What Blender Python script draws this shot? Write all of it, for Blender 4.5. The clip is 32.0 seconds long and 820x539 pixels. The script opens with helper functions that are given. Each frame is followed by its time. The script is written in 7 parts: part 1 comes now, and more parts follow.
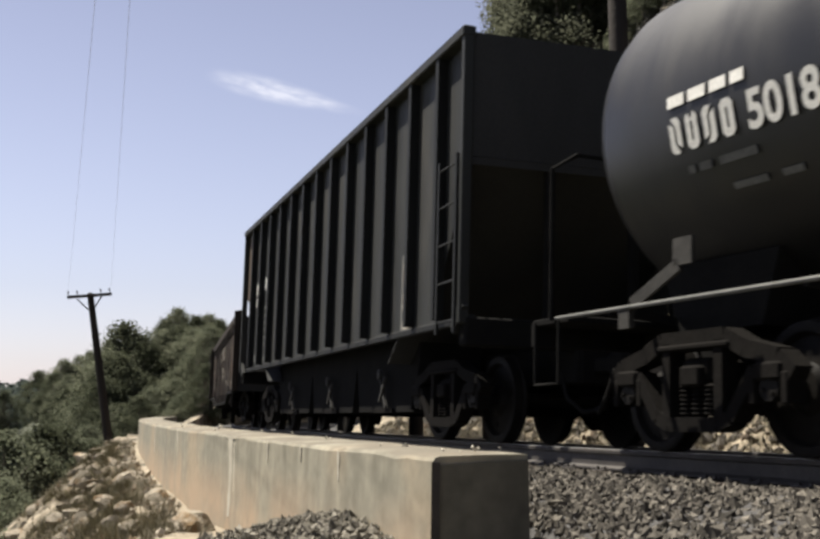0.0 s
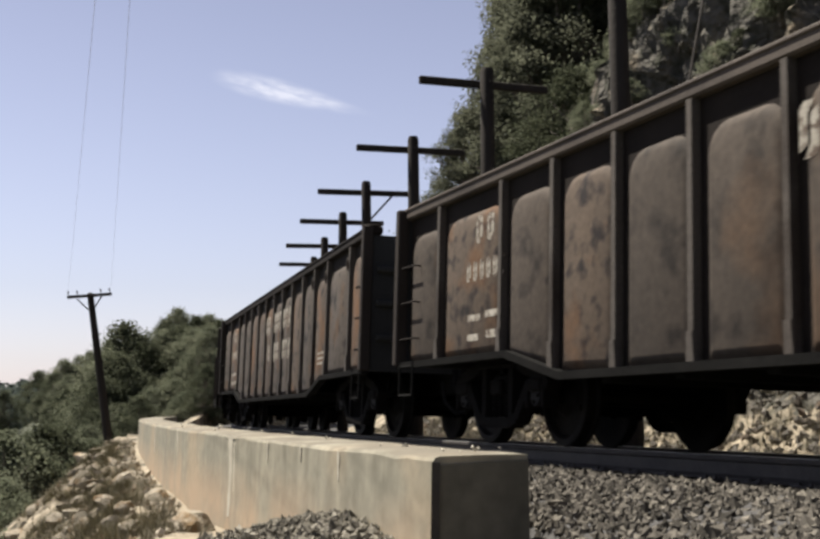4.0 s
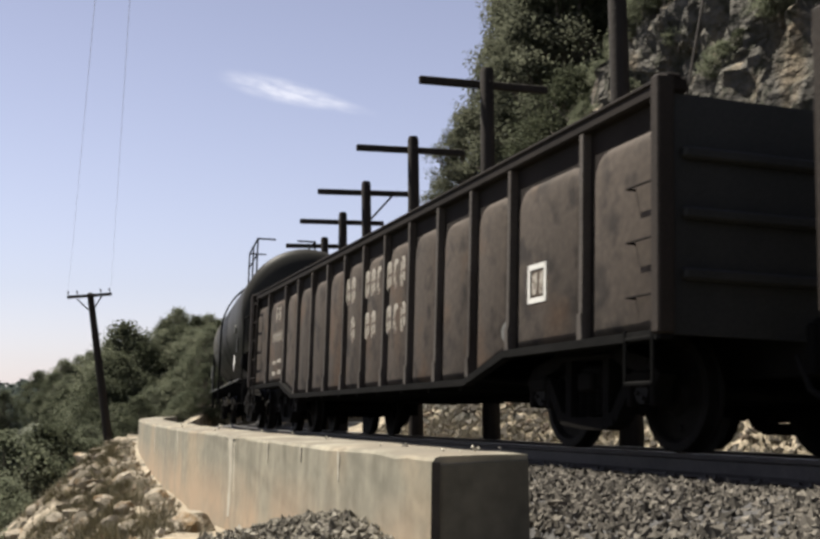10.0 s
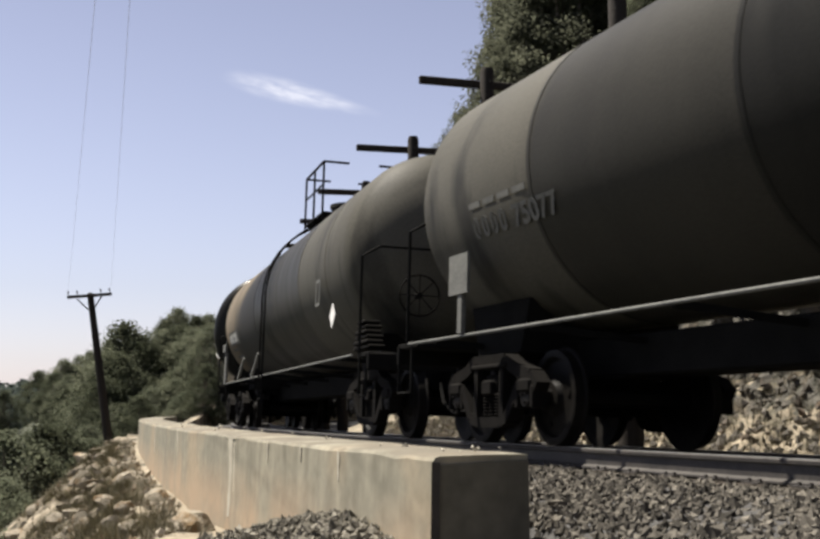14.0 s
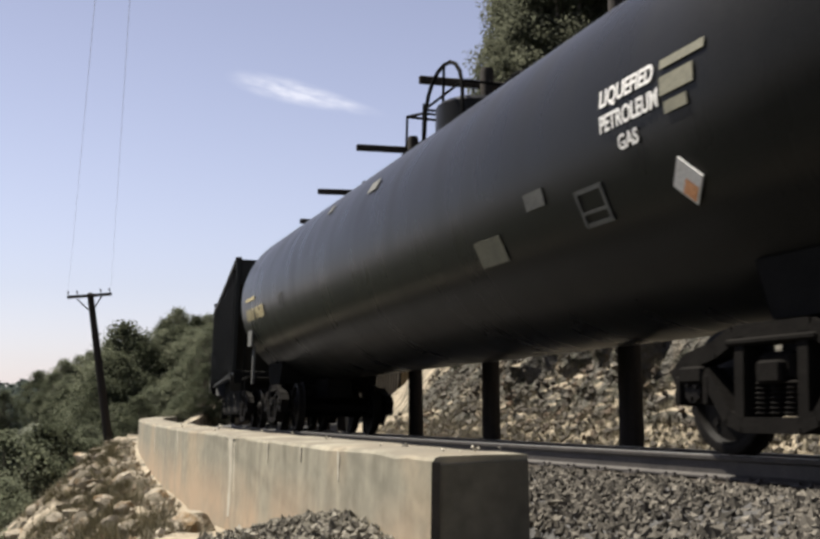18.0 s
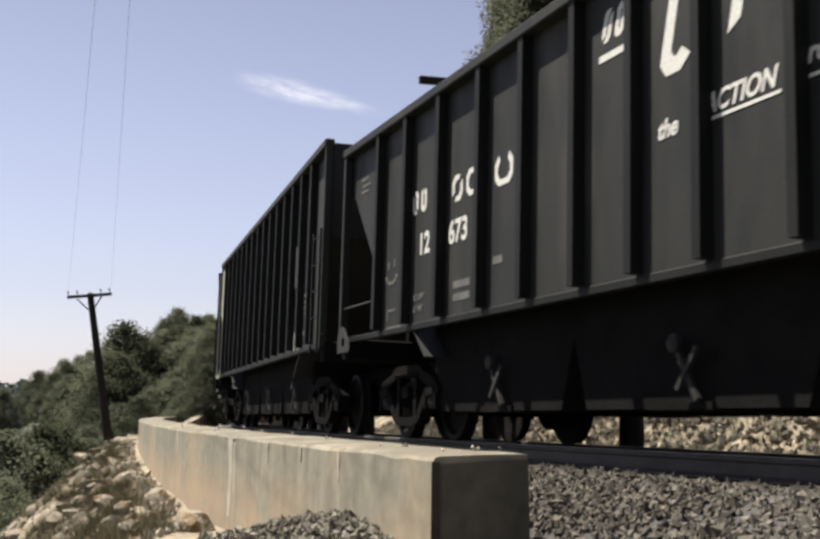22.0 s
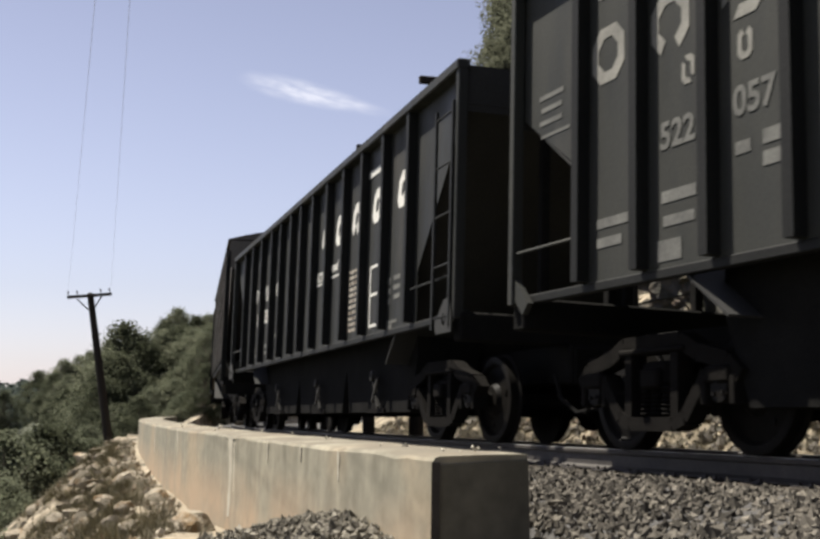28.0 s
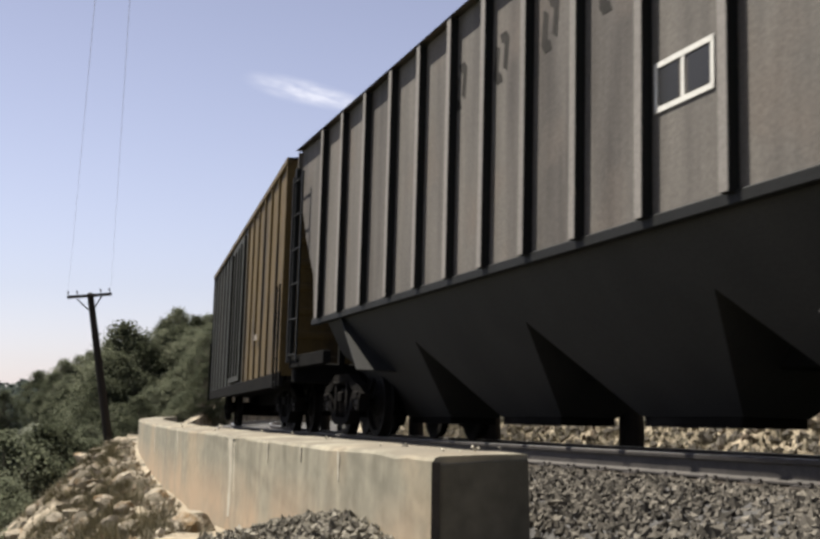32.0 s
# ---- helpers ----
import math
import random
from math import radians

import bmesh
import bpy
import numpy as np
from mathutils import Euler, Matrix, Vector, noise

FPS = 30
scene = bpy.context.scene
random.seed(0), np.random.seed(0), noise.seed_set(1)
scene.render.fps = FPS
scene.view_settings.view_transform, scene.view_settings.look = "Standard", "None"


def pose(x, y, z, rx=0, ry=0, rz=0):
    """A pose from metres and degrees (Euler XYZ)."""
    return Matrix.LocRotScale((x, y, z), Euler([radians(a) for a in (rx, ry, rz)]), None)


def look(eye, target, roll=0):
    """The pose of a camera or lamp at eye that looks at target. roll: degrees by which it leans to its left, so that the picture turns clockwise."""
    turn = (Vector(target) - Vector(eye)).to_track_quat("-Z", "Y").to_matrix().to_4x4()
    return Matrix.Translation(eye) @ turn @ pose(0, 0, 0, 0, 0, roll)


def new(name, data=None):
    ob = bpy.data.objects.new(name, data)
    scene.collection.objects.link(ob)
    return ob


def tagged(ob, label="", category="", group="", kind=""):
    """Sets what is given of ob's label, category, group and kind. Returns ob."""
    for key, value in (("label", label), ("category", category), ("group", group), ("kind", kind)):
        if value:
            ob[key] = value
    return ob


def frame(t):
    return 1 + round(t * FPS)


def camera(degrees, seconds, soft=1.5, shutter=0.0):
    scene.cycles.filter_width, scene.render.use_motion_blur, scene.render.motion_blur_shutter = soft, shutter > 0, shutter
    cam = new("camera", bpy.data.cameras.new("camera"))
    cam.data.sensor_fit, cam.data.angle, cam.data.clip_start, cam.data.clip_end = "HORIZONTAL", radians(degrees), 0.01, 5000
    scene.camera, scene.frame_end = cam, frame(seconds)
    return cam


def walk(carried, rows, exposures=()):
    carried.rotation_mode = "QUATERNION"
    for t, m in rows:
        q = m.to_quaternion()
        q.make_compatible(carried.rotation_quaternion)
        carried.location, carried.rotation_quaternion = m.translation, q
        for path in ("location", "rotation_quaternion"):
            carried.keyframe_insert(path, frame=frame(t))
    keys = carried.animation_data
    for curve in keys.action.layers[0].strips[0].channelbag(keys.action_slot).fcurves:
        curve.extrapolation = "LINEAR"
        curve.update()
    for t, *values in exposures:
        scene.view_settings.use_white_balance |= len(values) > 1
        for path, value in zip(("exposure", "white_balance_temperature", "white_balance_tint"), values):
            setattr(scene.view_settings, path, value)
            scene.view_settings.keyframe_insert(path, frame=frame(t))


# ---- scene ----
# The camera stands still beside the curve, a little above the railhead.
cam = camera(39.6, 32.0, soft=2.9, shutter=0.15)
CAM_Z, CAM_PITCH, CAM_ROLL = 0.342, 0.12513, -0.552
cam_pose = look((0, 0, CAM_Z), (0, math.cos(CAM_PITCH), CAM_Z + math.sin(CAM_PITCH)), CAM_ROLL)
walk(cam, [(0.0, cam_pose), (32.0, cam_pose)], exposures=[(0.0, 1.3, 6500, 10), (32.0, 1.3, 6500, 10)])

# ---- sky and sun ----
SUN_FROM = Vector((-1.36, 0.76, 3.1)).normalized()
world = bpy.data.worlds.new("sky")
scene.world = world
world.use_nodes = True
wn = world.node_tree.nodes
wl = world.node_tree.links
sky = wn.new("ShaderNodeTexSky")
sky.sky_type = "NISHITA"
sky.sun_disc = False
sky.sun_elevation = math.asin(SUN_FROM.z)
sky.sun_rotation = math.atan2(SUN_FROM.x, SUN_FROM.y)
sky.air_density, sky.dust_density, sky.ozone_density = 1.35, 0.7, 2.0
wn["Background"].inputs["Strength"].default_value = 0.044
# a summer haze takes part of the blue out of the sky
haze = wn.new("ShaderNodeHueSaturation")
haze.inputs["Saturation"].default_value = 0.56
veil = wn.new("ShaderNodeMix")
veil.data_type, veil.blend_type = "RGBA", "MULTIPLY"
veil.inputs["Factor"].default_value = 1.0
veil.inputs[7].default_value = (1.0, 0.956, 1.132, 1)
wl.new(sky.outputs["Color"], haze.inputs["Color"])
wl.new(haze.outputs["Color"], veil.inputs[6])
# bright haze along the horizon, deeper blue towards the zenith
sky_co = wn.new("ShaderNodeTexCoord")
sky_up = wn.new("ShaderNodeSeparateXYZ")
wl.new(sky_co.outputs["Generated"], sky_up.inputs["Vector"])
lift = wn.new("ShaderNodeValToRGB")
for at, v in ((0.0, 0.62), (0.36, 0.44), (1.0, 0.28)):
    e = lift.color_ramp.elements[0] if at == 0.0 else lift.color_ramp.elements[-1] if at == 1.0 else lift.color_ramp.elements.new(at)
    e.position, e.color = at, (v, v, v, 1)
depth = wn.new("ShaderNodeVectorMath")
depth.operation = "SCALE"
double = wn.new("ShaderNodeMath")
double.operation = "MULTIPLY"
double.inputs[1].default_value = 2.0
wl.new(sky_up.outputs["Z"], lift.inputs["Fac"])
wl.new(lift.outputs["Color"], double.inputs[0])
wl.new(veil.outputs[2], depth.inputs[0])
wl.new(double.outputs[0], depth.inputs["Scale"])
wl.new(depth.outputs["Vector"], wn["Background"].inputs["Color"])
sun = new("sun", bpy.data.lights.new("sun", "SUN"))
sun.data.energy, sun.data.angle, sun.data.color = 5.0, radians(0.6), (1.0, 0.94, 0.84)
sun.matrix_world = look(SUN_FROM * 200, (0, 0, 0))

# ---- the curve: everything along the line is laid out from the middle of its circle ----
CX, CY = 158.78, 68.81
R_SIDE, R_LINE = 168.3, 166.75
PHI0 = math.radians(200.515)
CANT = 0.0388


def polar(r, phi, z=0.0):
    """A point at radius r and angle phi (radians) round the middle of the curve."""
    return Vector((CX + r * math.cos(phi), CY + r * math.sin(phi), z))


def deg(a):
    return math.radians(a)


def lerp(a, b, t):
    return a + (b - a) * t


def ramp(x, *stops):
    """Piecewise linear: stops are (x, y)."""
    if x <= stops[0][0]:
        return stops[0][1]
    for (x0, y0), (x1, y1) in zip(stops, stops[1:]):
        if x <= x1:
            return lerp(y0, y1, (x - x0) / (x1 - x0))
    return stops[-1][1]


# ---- mesh helpers ----
class Geo:
    """Collects vertices and faces for one mesh."""

    def __init__(self):
        self.v, self.f = [], []

    def add(self, verts, faces, m=None):
        n = len(self.v)
        self.v += [tuple(m @ Vector(p)) if m else tuple(p) for p in verts]
        self.f += [tuple(i + n for i in q) for q in faces]
        return self

    def box(self, x, y, z, sx, sy, sz, m=None, ch=0.0):
        hx, hy, hz = sx / 2, sy / 2, sz / 2
        if ch <= 0:
            vs = [(x + a * hx, y + b * hy, z + c * hz) for c in (-1, 1) for b in (-1, 1) for a in (-1, 1)]
            return self.add(vs, [(0, 2, 3, 1), (4, 5, 7, 6), (0, 1, 5, 4), (2, 6, 7, 3), (0, 4, 6, 2), (1, 3, 7, 5)], m)
        ring = [(-hx + ch, -hy), (hx - ch, -hy), (hx, -hy + ch), (hx, hy - ch), (hx - ch, hy), (-hx + ch, hy), (-hx, hy - ch), (-hx, -hy + ch)]
        k = lambda s: [(x + a * s[0], y + b * s[1]) for a, b in ring]
        sx1, sy1 = (hx - ch) / hx, (hy - ch) / hy
        vs = [(a, b, z - hz) for a, b in k((sx1, sy1))] + [(a, b, z - hz + ch) for a, b in k((1, 1))]
        vs += [(a, b, z + hz - ch) for a, b in k((1, 1))] + [(a, b, z + hz) for a, b in k((sx1, sy1))]
        fs = [tuple(range(7, -1, -1)), tuple(range(24, 32))]
        for l in range(3):
            fs += [(l * 8 + i, l * 8 + (i + 1) % 8, l * 8 + 8 + (i + 1) % 8, l * 8 + 8 + i) for i in range(8)]
        return self.add(vs, fs, m)

    def beam(self, p, q, w, h, up=(0, 0, 1)):
        """A bar from p to q, w wide and h deep."""
        p, q, up = Vector(p), Vector(q), Vector(up)
        d = (q - p).normalized()
        a = d.cross(up)
        if a.length < 1e-4:
            a = d.cross(Vector((0, 1, 0)))
        a.normalize()
        b = a.cross(d)
        vs = [e + a * (i * w / 2) + b * (j * h / 2) for e in (p, q) for i, j in ((-1, -1), (1, -1), (1, 1), (-1, 1))]
        return self.add(vs, [(3, 2, 1, 0), (4, 5, 6, 7), (0, 1, 5, 4), (1, 2, 6, 5), (2, 3, 7, 6), (3, 0, 4, 7)])

    def cyl(self, p, q, r, n=8, r2=None):
        p, q = Vector(p), Vector(q)
        r2 = r if r2 is None else r2
        d = (q - p).normalized()
        a = d.orthogonal().normalized()
        b = d.cross(a)
        vs = []
        for e, rr in ((p, r), (q, r2)):
            vs += [e + a * (rr * math.cos(2 * math.pi * i / n)) + b * (rr * math.sin(2 * math.pi * i / n)) for i in range(n)]
        fs = [(i, (i + 1) % n, n + (i + 1) % n, n + i) for i in range(n)]
        fs += [tuple(range(n - 1, -1, -1)), tuple(range(n, 2 * n))]
        return self.add(vs, fs)

    def tube(self, pts, r, n=6):
        """One bent round bar through the points."""
        pts, base, up = [Vector(p) for p in pts], len(self.v), None
        for i, p in enumerate(pts):
            along = (pts[min(i + 1, len(pts) - 1)] - pts[max(i - 1, 0)]).normalized()
            side = along.orthogonal().normalized() if up is None else (up - along * up.dot(along)).normalized()
            up, other = side, along.cross(side)
            self.v += [tuple(p + (side * math.cos(2 * math.pi * q / n) + other * math.sin(2 * math.pi * q / n)) * r) for q in range(n)]
        for i in range(len(pts) - 1):
            o = base + i * n
            self.f += [(o + q, o + (q + 1) % n, o + n + (q + 1) % n, o + n + q) for q in range(n)]
        end = base + (len(pts) - 1) * n
        self.f += [tuple(range(base + n - 1, base - 1, -1)), tuple(range(end, end + n))]
        return self

    def lathe(self, prof, n, axis="x", m=None):
        """prof: (along, radius) pairs, turned round the axis."""
        vs, fs = [], []
        for a, r in prof:
            for i in range(n):
                t = 2 * math.pi * i / n
                c, s = r * math.cos(t), r * math.sin(t)
                vs.append((a, c, s) if axis == "x" else (s, a, c) if axis == "y" else (c, s, a))
        for k in range(len(prof) - 1):
            fs += [(k * n + i, k * n + (i + 1) % n, (k + 1) * n + (i + 1) % n, (k + 1) * n + i) for i in range(n)]
        if prof[0][1] > 1e-4:
            fs.append(tuple(range(n - 1, -1, -1)))
        if prof[-1][1] > 1e-4:
            fs.append(tuple((len(prof) - 1) * n + i for i in range(n)))
        return self.add(vs, fs, m)

    def prism(self, poly, y0, y1, m=None):
        """poly in x and z, anticlockwise as seen from -y, drawn from y0 to y1."""
        n = len(poly)
        vs = [(a, y0, c) for a, c in poly] + [(a, y1, c) for a, c in poly]
        fs = [tuple(range(n)), tuple(range(2 * n - 1, n - 1, -1))]
        fs += [(i, n + i, n + (i + 1) % n, (i + 1) % n) for i in range(n)]
        return self.add(vs, fs, m)

    def plate(self, p, q, r, s, thick):
        """A four-cornered sheet with thickness along its normal."""
        p, q, r, s = (Vector(k) for k in (p, q, r, s))
        nrm = (q - p).cross(s - p).normalized() * thick
        vs = [p, q, r, s, p - nrm, q - nrm, r - nrm, s - nrm]
        return self.add(vs, [(0, 1, 2, 3), (7, 6, 5, 4), (0, 4, 5, 1), (1, 5, 6, 2), (2, 6, 7, 3), (3, 7, 4, 0)])

    def mesh(self, name, mat, smooth=30):
        me = bpy.data.meshes.new(name)
        me.from_pydata([tuple(p) for p in self.v], [], self.f)
        if mat:
            me.materials.append(mat)
        if smooth:
            me.polygons.foreach_set("use_smooth", [True] * len(me.polygons))
            me.set_sharp_from_angle(angle=radians(smooth))
        me.update()
        return me


def part(name, geo, mat, parent, label="", smooth=30, at=None):
    """Links geo (or a mesh) as one mesh object under parent."""
    me = geo.mesh(name, mat, smooth) if isinstance(geo, Geo) else geo
    ob = new(name, me)
    ob.parent = parent
    if at is not None:
        ob.matrix_basis = at
    return tagged(ob, label) if label else ob


def thing(name, label, category, group="", kind="", at=None):
    ob = new(name)
    ob.empty_display_size = 0.3
    if at is not None:
        ob.matrix_basis = at
    return tagged(ob, label, category, group, kind)


# ---- materials ----
def surf(name, c1, c2, scale=3.0, rough=0.7, metal=0.0, bump=0.2, fine=40.0, stretch=(1, 1, 1), c3=None, c3_at=0.62, c3_scale=1.2,
         spread=0.25, vary=0.0, island=0.0, rough2=None, dist=0.02, spec=0.5, c3_free=False, c4=None, c4_at=0.6, c4_scale=1.3):
    """Two tones mixed by coarse noise, a third in patches, fine grain and relief."""
    m = bpy.data.materials.new(name)
    m.use_nodes = True
    nt, n, l = m.node_tree, m.node_tree.nodes, m.node_tree.links
    b = n["Principled BSDF"]
    co = n.new("ShaderNodeTexCoord")
    mp = n.new("ShaderNodeMapping")
    mp.inputs["Scale"].default_value = stretch
    l.new(co.outputs["Object"], mp.inputs["Vector"])

    def tex(s, detail=4, v=mp.outputs["Vector"]):
        t = n.new("ShaderNodeTexNoise")
        t.inputs["Scale"].default_value, t.inputs["Detail"].default_value = s, detail
        l.new(v, t.inputs["Vector"])
        return t.outputs["Fac"]

    def span(fac, lo, hi, a=0.0, z=1.0):
        r = n.new("ShaderNodeMapRange")
        r.inputs["From Min"].default_value, r.inputs["From Max"].default_value = lo, hi
        r.inputs["To Min"].default_value, r.inputs["To Max"].default_value = a, z
        l.new(fac, r.inputs["Value"])
        return r.outputs["Result"]

    def mix(fac, a, z, mode="MIX"):
        k = n.new("ShaderNodeMix")
        k.data_type, k.blend_type = "RGBA", mode
        for sock, v in ((k.inputs["Factor"], fac), (k.inputs[6], a), (k.inputs[7], z)):
            if isinstance(v, (tuple, float, int)):
                sock.default_value = (*v, 1) if isinstance(v, tuple) else v
            else:
                l.new(v, sock)
        return k.outputs[2]

    col = mix(span(tex(scale), 0.5 - spread, 0.5 + spread), c1, c2)
    if c3:
        col = mix(span(tex(c3_scale, 6, co.outputs["Object"] if c3_free else mp.outputs["Vector"]), c3_at - 0.06, c3_at + 0.08), col, c3)
    if c4:
        col = mix(span(tex(c4_scale, 5, co.outputs["Object"]), c4_at - 0.05, c4_at + 0.12), col, c4)
    grain = span(tex(fine, 3, co.outputs["Object"]), 0.25, 0.75, 0.8, 1.18)
    col = mix(1.0, col, grain, "MULTIPLY")
    if vary or island:
        info = n.new("ShaderNodeObjectInfo" if vary else "ShaderNodeNewGeometry")
        rnd = info.outputs["Random"] if vary else info.outputs["Random Per Island"]
        k = vary or island
        col = mix(1.0, col, span(rnd, 0, 1, 1 - k, 1 + k), "MULTIPLY")
    l.new(col, b.inputs["Base Color"])
    b.inputs["Metallic"].default_value = metal
    b.inputs["Specular IOR Level"].default_value = spec
    if rough2 is None:
        b.inputs["Roughness"].default_value = rough
    else:
        l.new(span(tex(scale * 2), 0.35, 0.65, rough, rough2), b.inputs["Roughness"])
    if bump:
        bp = n.new("ShaderNodeBump")
        bp.inputs["Strength"].default_value, bp.inputs["Distance"].default_value = bump, dist
        l.new(tex(fine * 0.5, 5, co.outputs["Object"]), bp.inputs["Height"])
        l.new(bp.outputs["Normal"], b.inputs["Normal"])
    return m


M_BLACK = surf("black_car_paint", (0.0148, 0.0154, 0.0142), (0.0228, 0.0236, 0.0216), 1.6, 0.5, stretch=(1, 1, 0.35), c3=(0.035, 0.0335, 0.029), c3_at=0.64, rough2=0.7, bump=0.08, spec=0.2)
# end black: the shade on ends and sloping bays is put into the colour
M_ENDBLACK = surf("shade_black_end_paint", (0.019, 0.019, 0.0180), (0.030, 0.0294, 0.0275), 1.6, 0.7, stretch=(1, 1, 0.35), bump=0.1, spec=0.2)
# rib black: the shade on the ribs' sides is put into the colour
M_RIBDARK = surf("shade_black_ribs", (0.0085, 0.0088, 0.0085), (0.0145, 0.0149, 0.0141), 2.0, 0.6, stretch=(1, 1, 0.35), bump=0.1, spec=0.12)
M_BLACK2 = surf("faded_black_paint", (0.0200, 0.0207, 0.0182), (0.0300, 0.0310, 0.0275), 1.4, 0.55, stretch=(1, 1, 0.3), c3=(0.041, 0.0395, 0.033), c3_at=0.66, rough2=0.75, bump=0.08, spec=0.2)
M_UNDER = surf("near_black_underframe", (0.0082, 0.0081, 0.0078), (0.0130, 0.0126, 0.0119), 3.0, 0.9, bump=0.2, spec=0.02)
# paler patches are lit spots put into the colour, over near-black steel
M_TRUCK = surf("dusty_lit_patch_steel", (0.0052, 0.0047, 0.0042), (0.0095, 0.0085, 0.0074), 4.0, 0.85, c3=(0.020, 0.018, 0.0155), c3_at=0.66, bump=0.25, spec=0.04)
M_DUSTY = surf("dusty_worn_steel", (0.015, 0.0143, 0.013), (0.036, 0.034, 0.030), 9.0, 0.8, bump=0.2, spec=0.2)
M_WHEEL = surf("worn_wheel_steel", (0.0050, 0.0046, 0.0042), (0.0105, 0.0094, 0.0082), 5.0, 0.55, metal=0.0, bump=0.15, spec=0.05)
M_GON = surf("rusty_brown_paint", (0.048, 0.0405, 0.034), (0.084, 0.069, 0.056), 1.1, 0.8, stretch=(1, 1, 0.4), c3=(0.017, 0.0145, 0.013), c3_at=0.57, c3_scale=4.2, c3_free=True, c4=(0.094, 0.056, 0.032), c4_at=0.59, c4_scale=1.5, bump=0.2, fine=14, spec=0.15)
M_GON2 = surf("orange_rust_paint", (0.062, 0.049, 0.039), (0.100, 0.075, 0.055), 1.2, 0.8, stretch=(1, 1, 0.4), c3=(0.022, 0.018, 0.017), c3_at=0.565, c3_scale=4.8, c3_free=True, c4=(0.112, 0.062, 0.033), c4_at=0.55, c4_scale=1.6, bump=0.2, fine=14, spec=0.15)
M_GONLOW = surf("plain_brown_paint", (0.067, 0.0491, 0.0357), (0.0893, 0.067, 0.0482), 0.9, 0.7, stretch=(1, 1, 0.5), c3=(0.0491, 0.0348, 0.0246), c3_at=0.62, bump=0.1, spec=0.2)
M_GON3 = surf("dull_brown_paint", (0.043, 0.0355, 0.029), (0.070, 0.056, 0.0445), 0.9, 0.8, stretch=(1, 1, 0.4), c3=(0.026, 0.0215, 0.018), c3_at=0.59, c3_scale=3.2, c3_free=True, c4=(0.078, 0.051, 0.033), c4_at=0.60, c4_scale=1.1, bump=0.2, fine=14, spec=0.15)
# recess shade behind the gondola panels is put into this brown
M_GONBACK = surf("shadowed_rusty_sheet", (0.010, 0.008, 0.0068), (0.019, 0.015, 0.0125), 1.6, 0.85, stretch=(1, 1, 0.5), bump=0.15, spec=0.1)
M_GONTOP = surf("dusty_tan_chord_paint", (0.050, 0.041, 0.034), (0.078, 0.064, 0.053), 1.4, 0.75, stretch=(0.6, 1, 1), c3=(0.034, 0.028, 0.024), c3_at=0.6, bump=0.15, spec=0.15)
M_GONPOST = surf("sun_faded_post_paint", (0.052, 0.045, 0.039), (0.082, 0.071, 0.061), 2.0, 0.75, stretch=(1, 1, 0.4), c3=(0.034, 0.027, 0.022), c3_at=0.58, c3_scale=2.5, bump=0.2, spec=0.15)
M_GONRIB = surf("worn_brown_steel", (0.019, 0.015, 0.012), (0.033, 0.026, 0.021), 2.0, 0.75, stretch=(1, 1, 0.4), bump=0.2, spec=0.15)
M_TANKGREY = surf("grimy_grey_tank", (0.0120, 0.0119, 0.0107), (0.0185, 0.0179, 0.0158), 0.9, 0.40, stretch=(1.4, 0.35, 0.35), c3=(0.0118, 0.0116, 0.0103), c3_at=0.6, rough2=0.52, bump=0.05, spec=0.05)
M_TANKLIGHT = surf("pale_grey_tank_band", (0.056, 0.0531, 0.0431), (0.076, 0.0715, 0.0585), 0.8, 0.6, stretch=(1.4, 0.35, 0.35), c3=(0.02285, 0.02173, 0.01831), c3_at=0.6, bump=0.06, spec=0.08)
M_TANKSOFT = surf("faded_grey_tank_band", (0.0240, 0.0229, 0.0192), (0.0330, 0.0313, 0.0262), 0.8, 0.5, stretch=(1.4, 0.35, 0.35), c3=(0.0235, 0.0224, 0.0192), c3_at=0.6, bump=0.06, spec=0.06)
M_TANKMID = surf("mid_grey_tank_band", (0.0285, 0.0277, 0.0243), (0.0410, 0.0394, 0.0345), 0.9, 0.42, stretch=(1.4, 0.35, 0.35), c3=(0.0225, 0.0217, 0.0190), c3_at=0.6, rough2=0.52, bump=0.05, spec=0.05)
M_TANKTAN = surf("dusty_tan_tank", (0.122, 0.0985, 0.0659), (0.178, 0.1423, 0.0938), 0.7, 0.6, stretch=(0.8, 0.35, 0.35), c3=(0.052, 0.0443, 0.0333), c3_at=0.62, bump=0.06, spec=0.1)


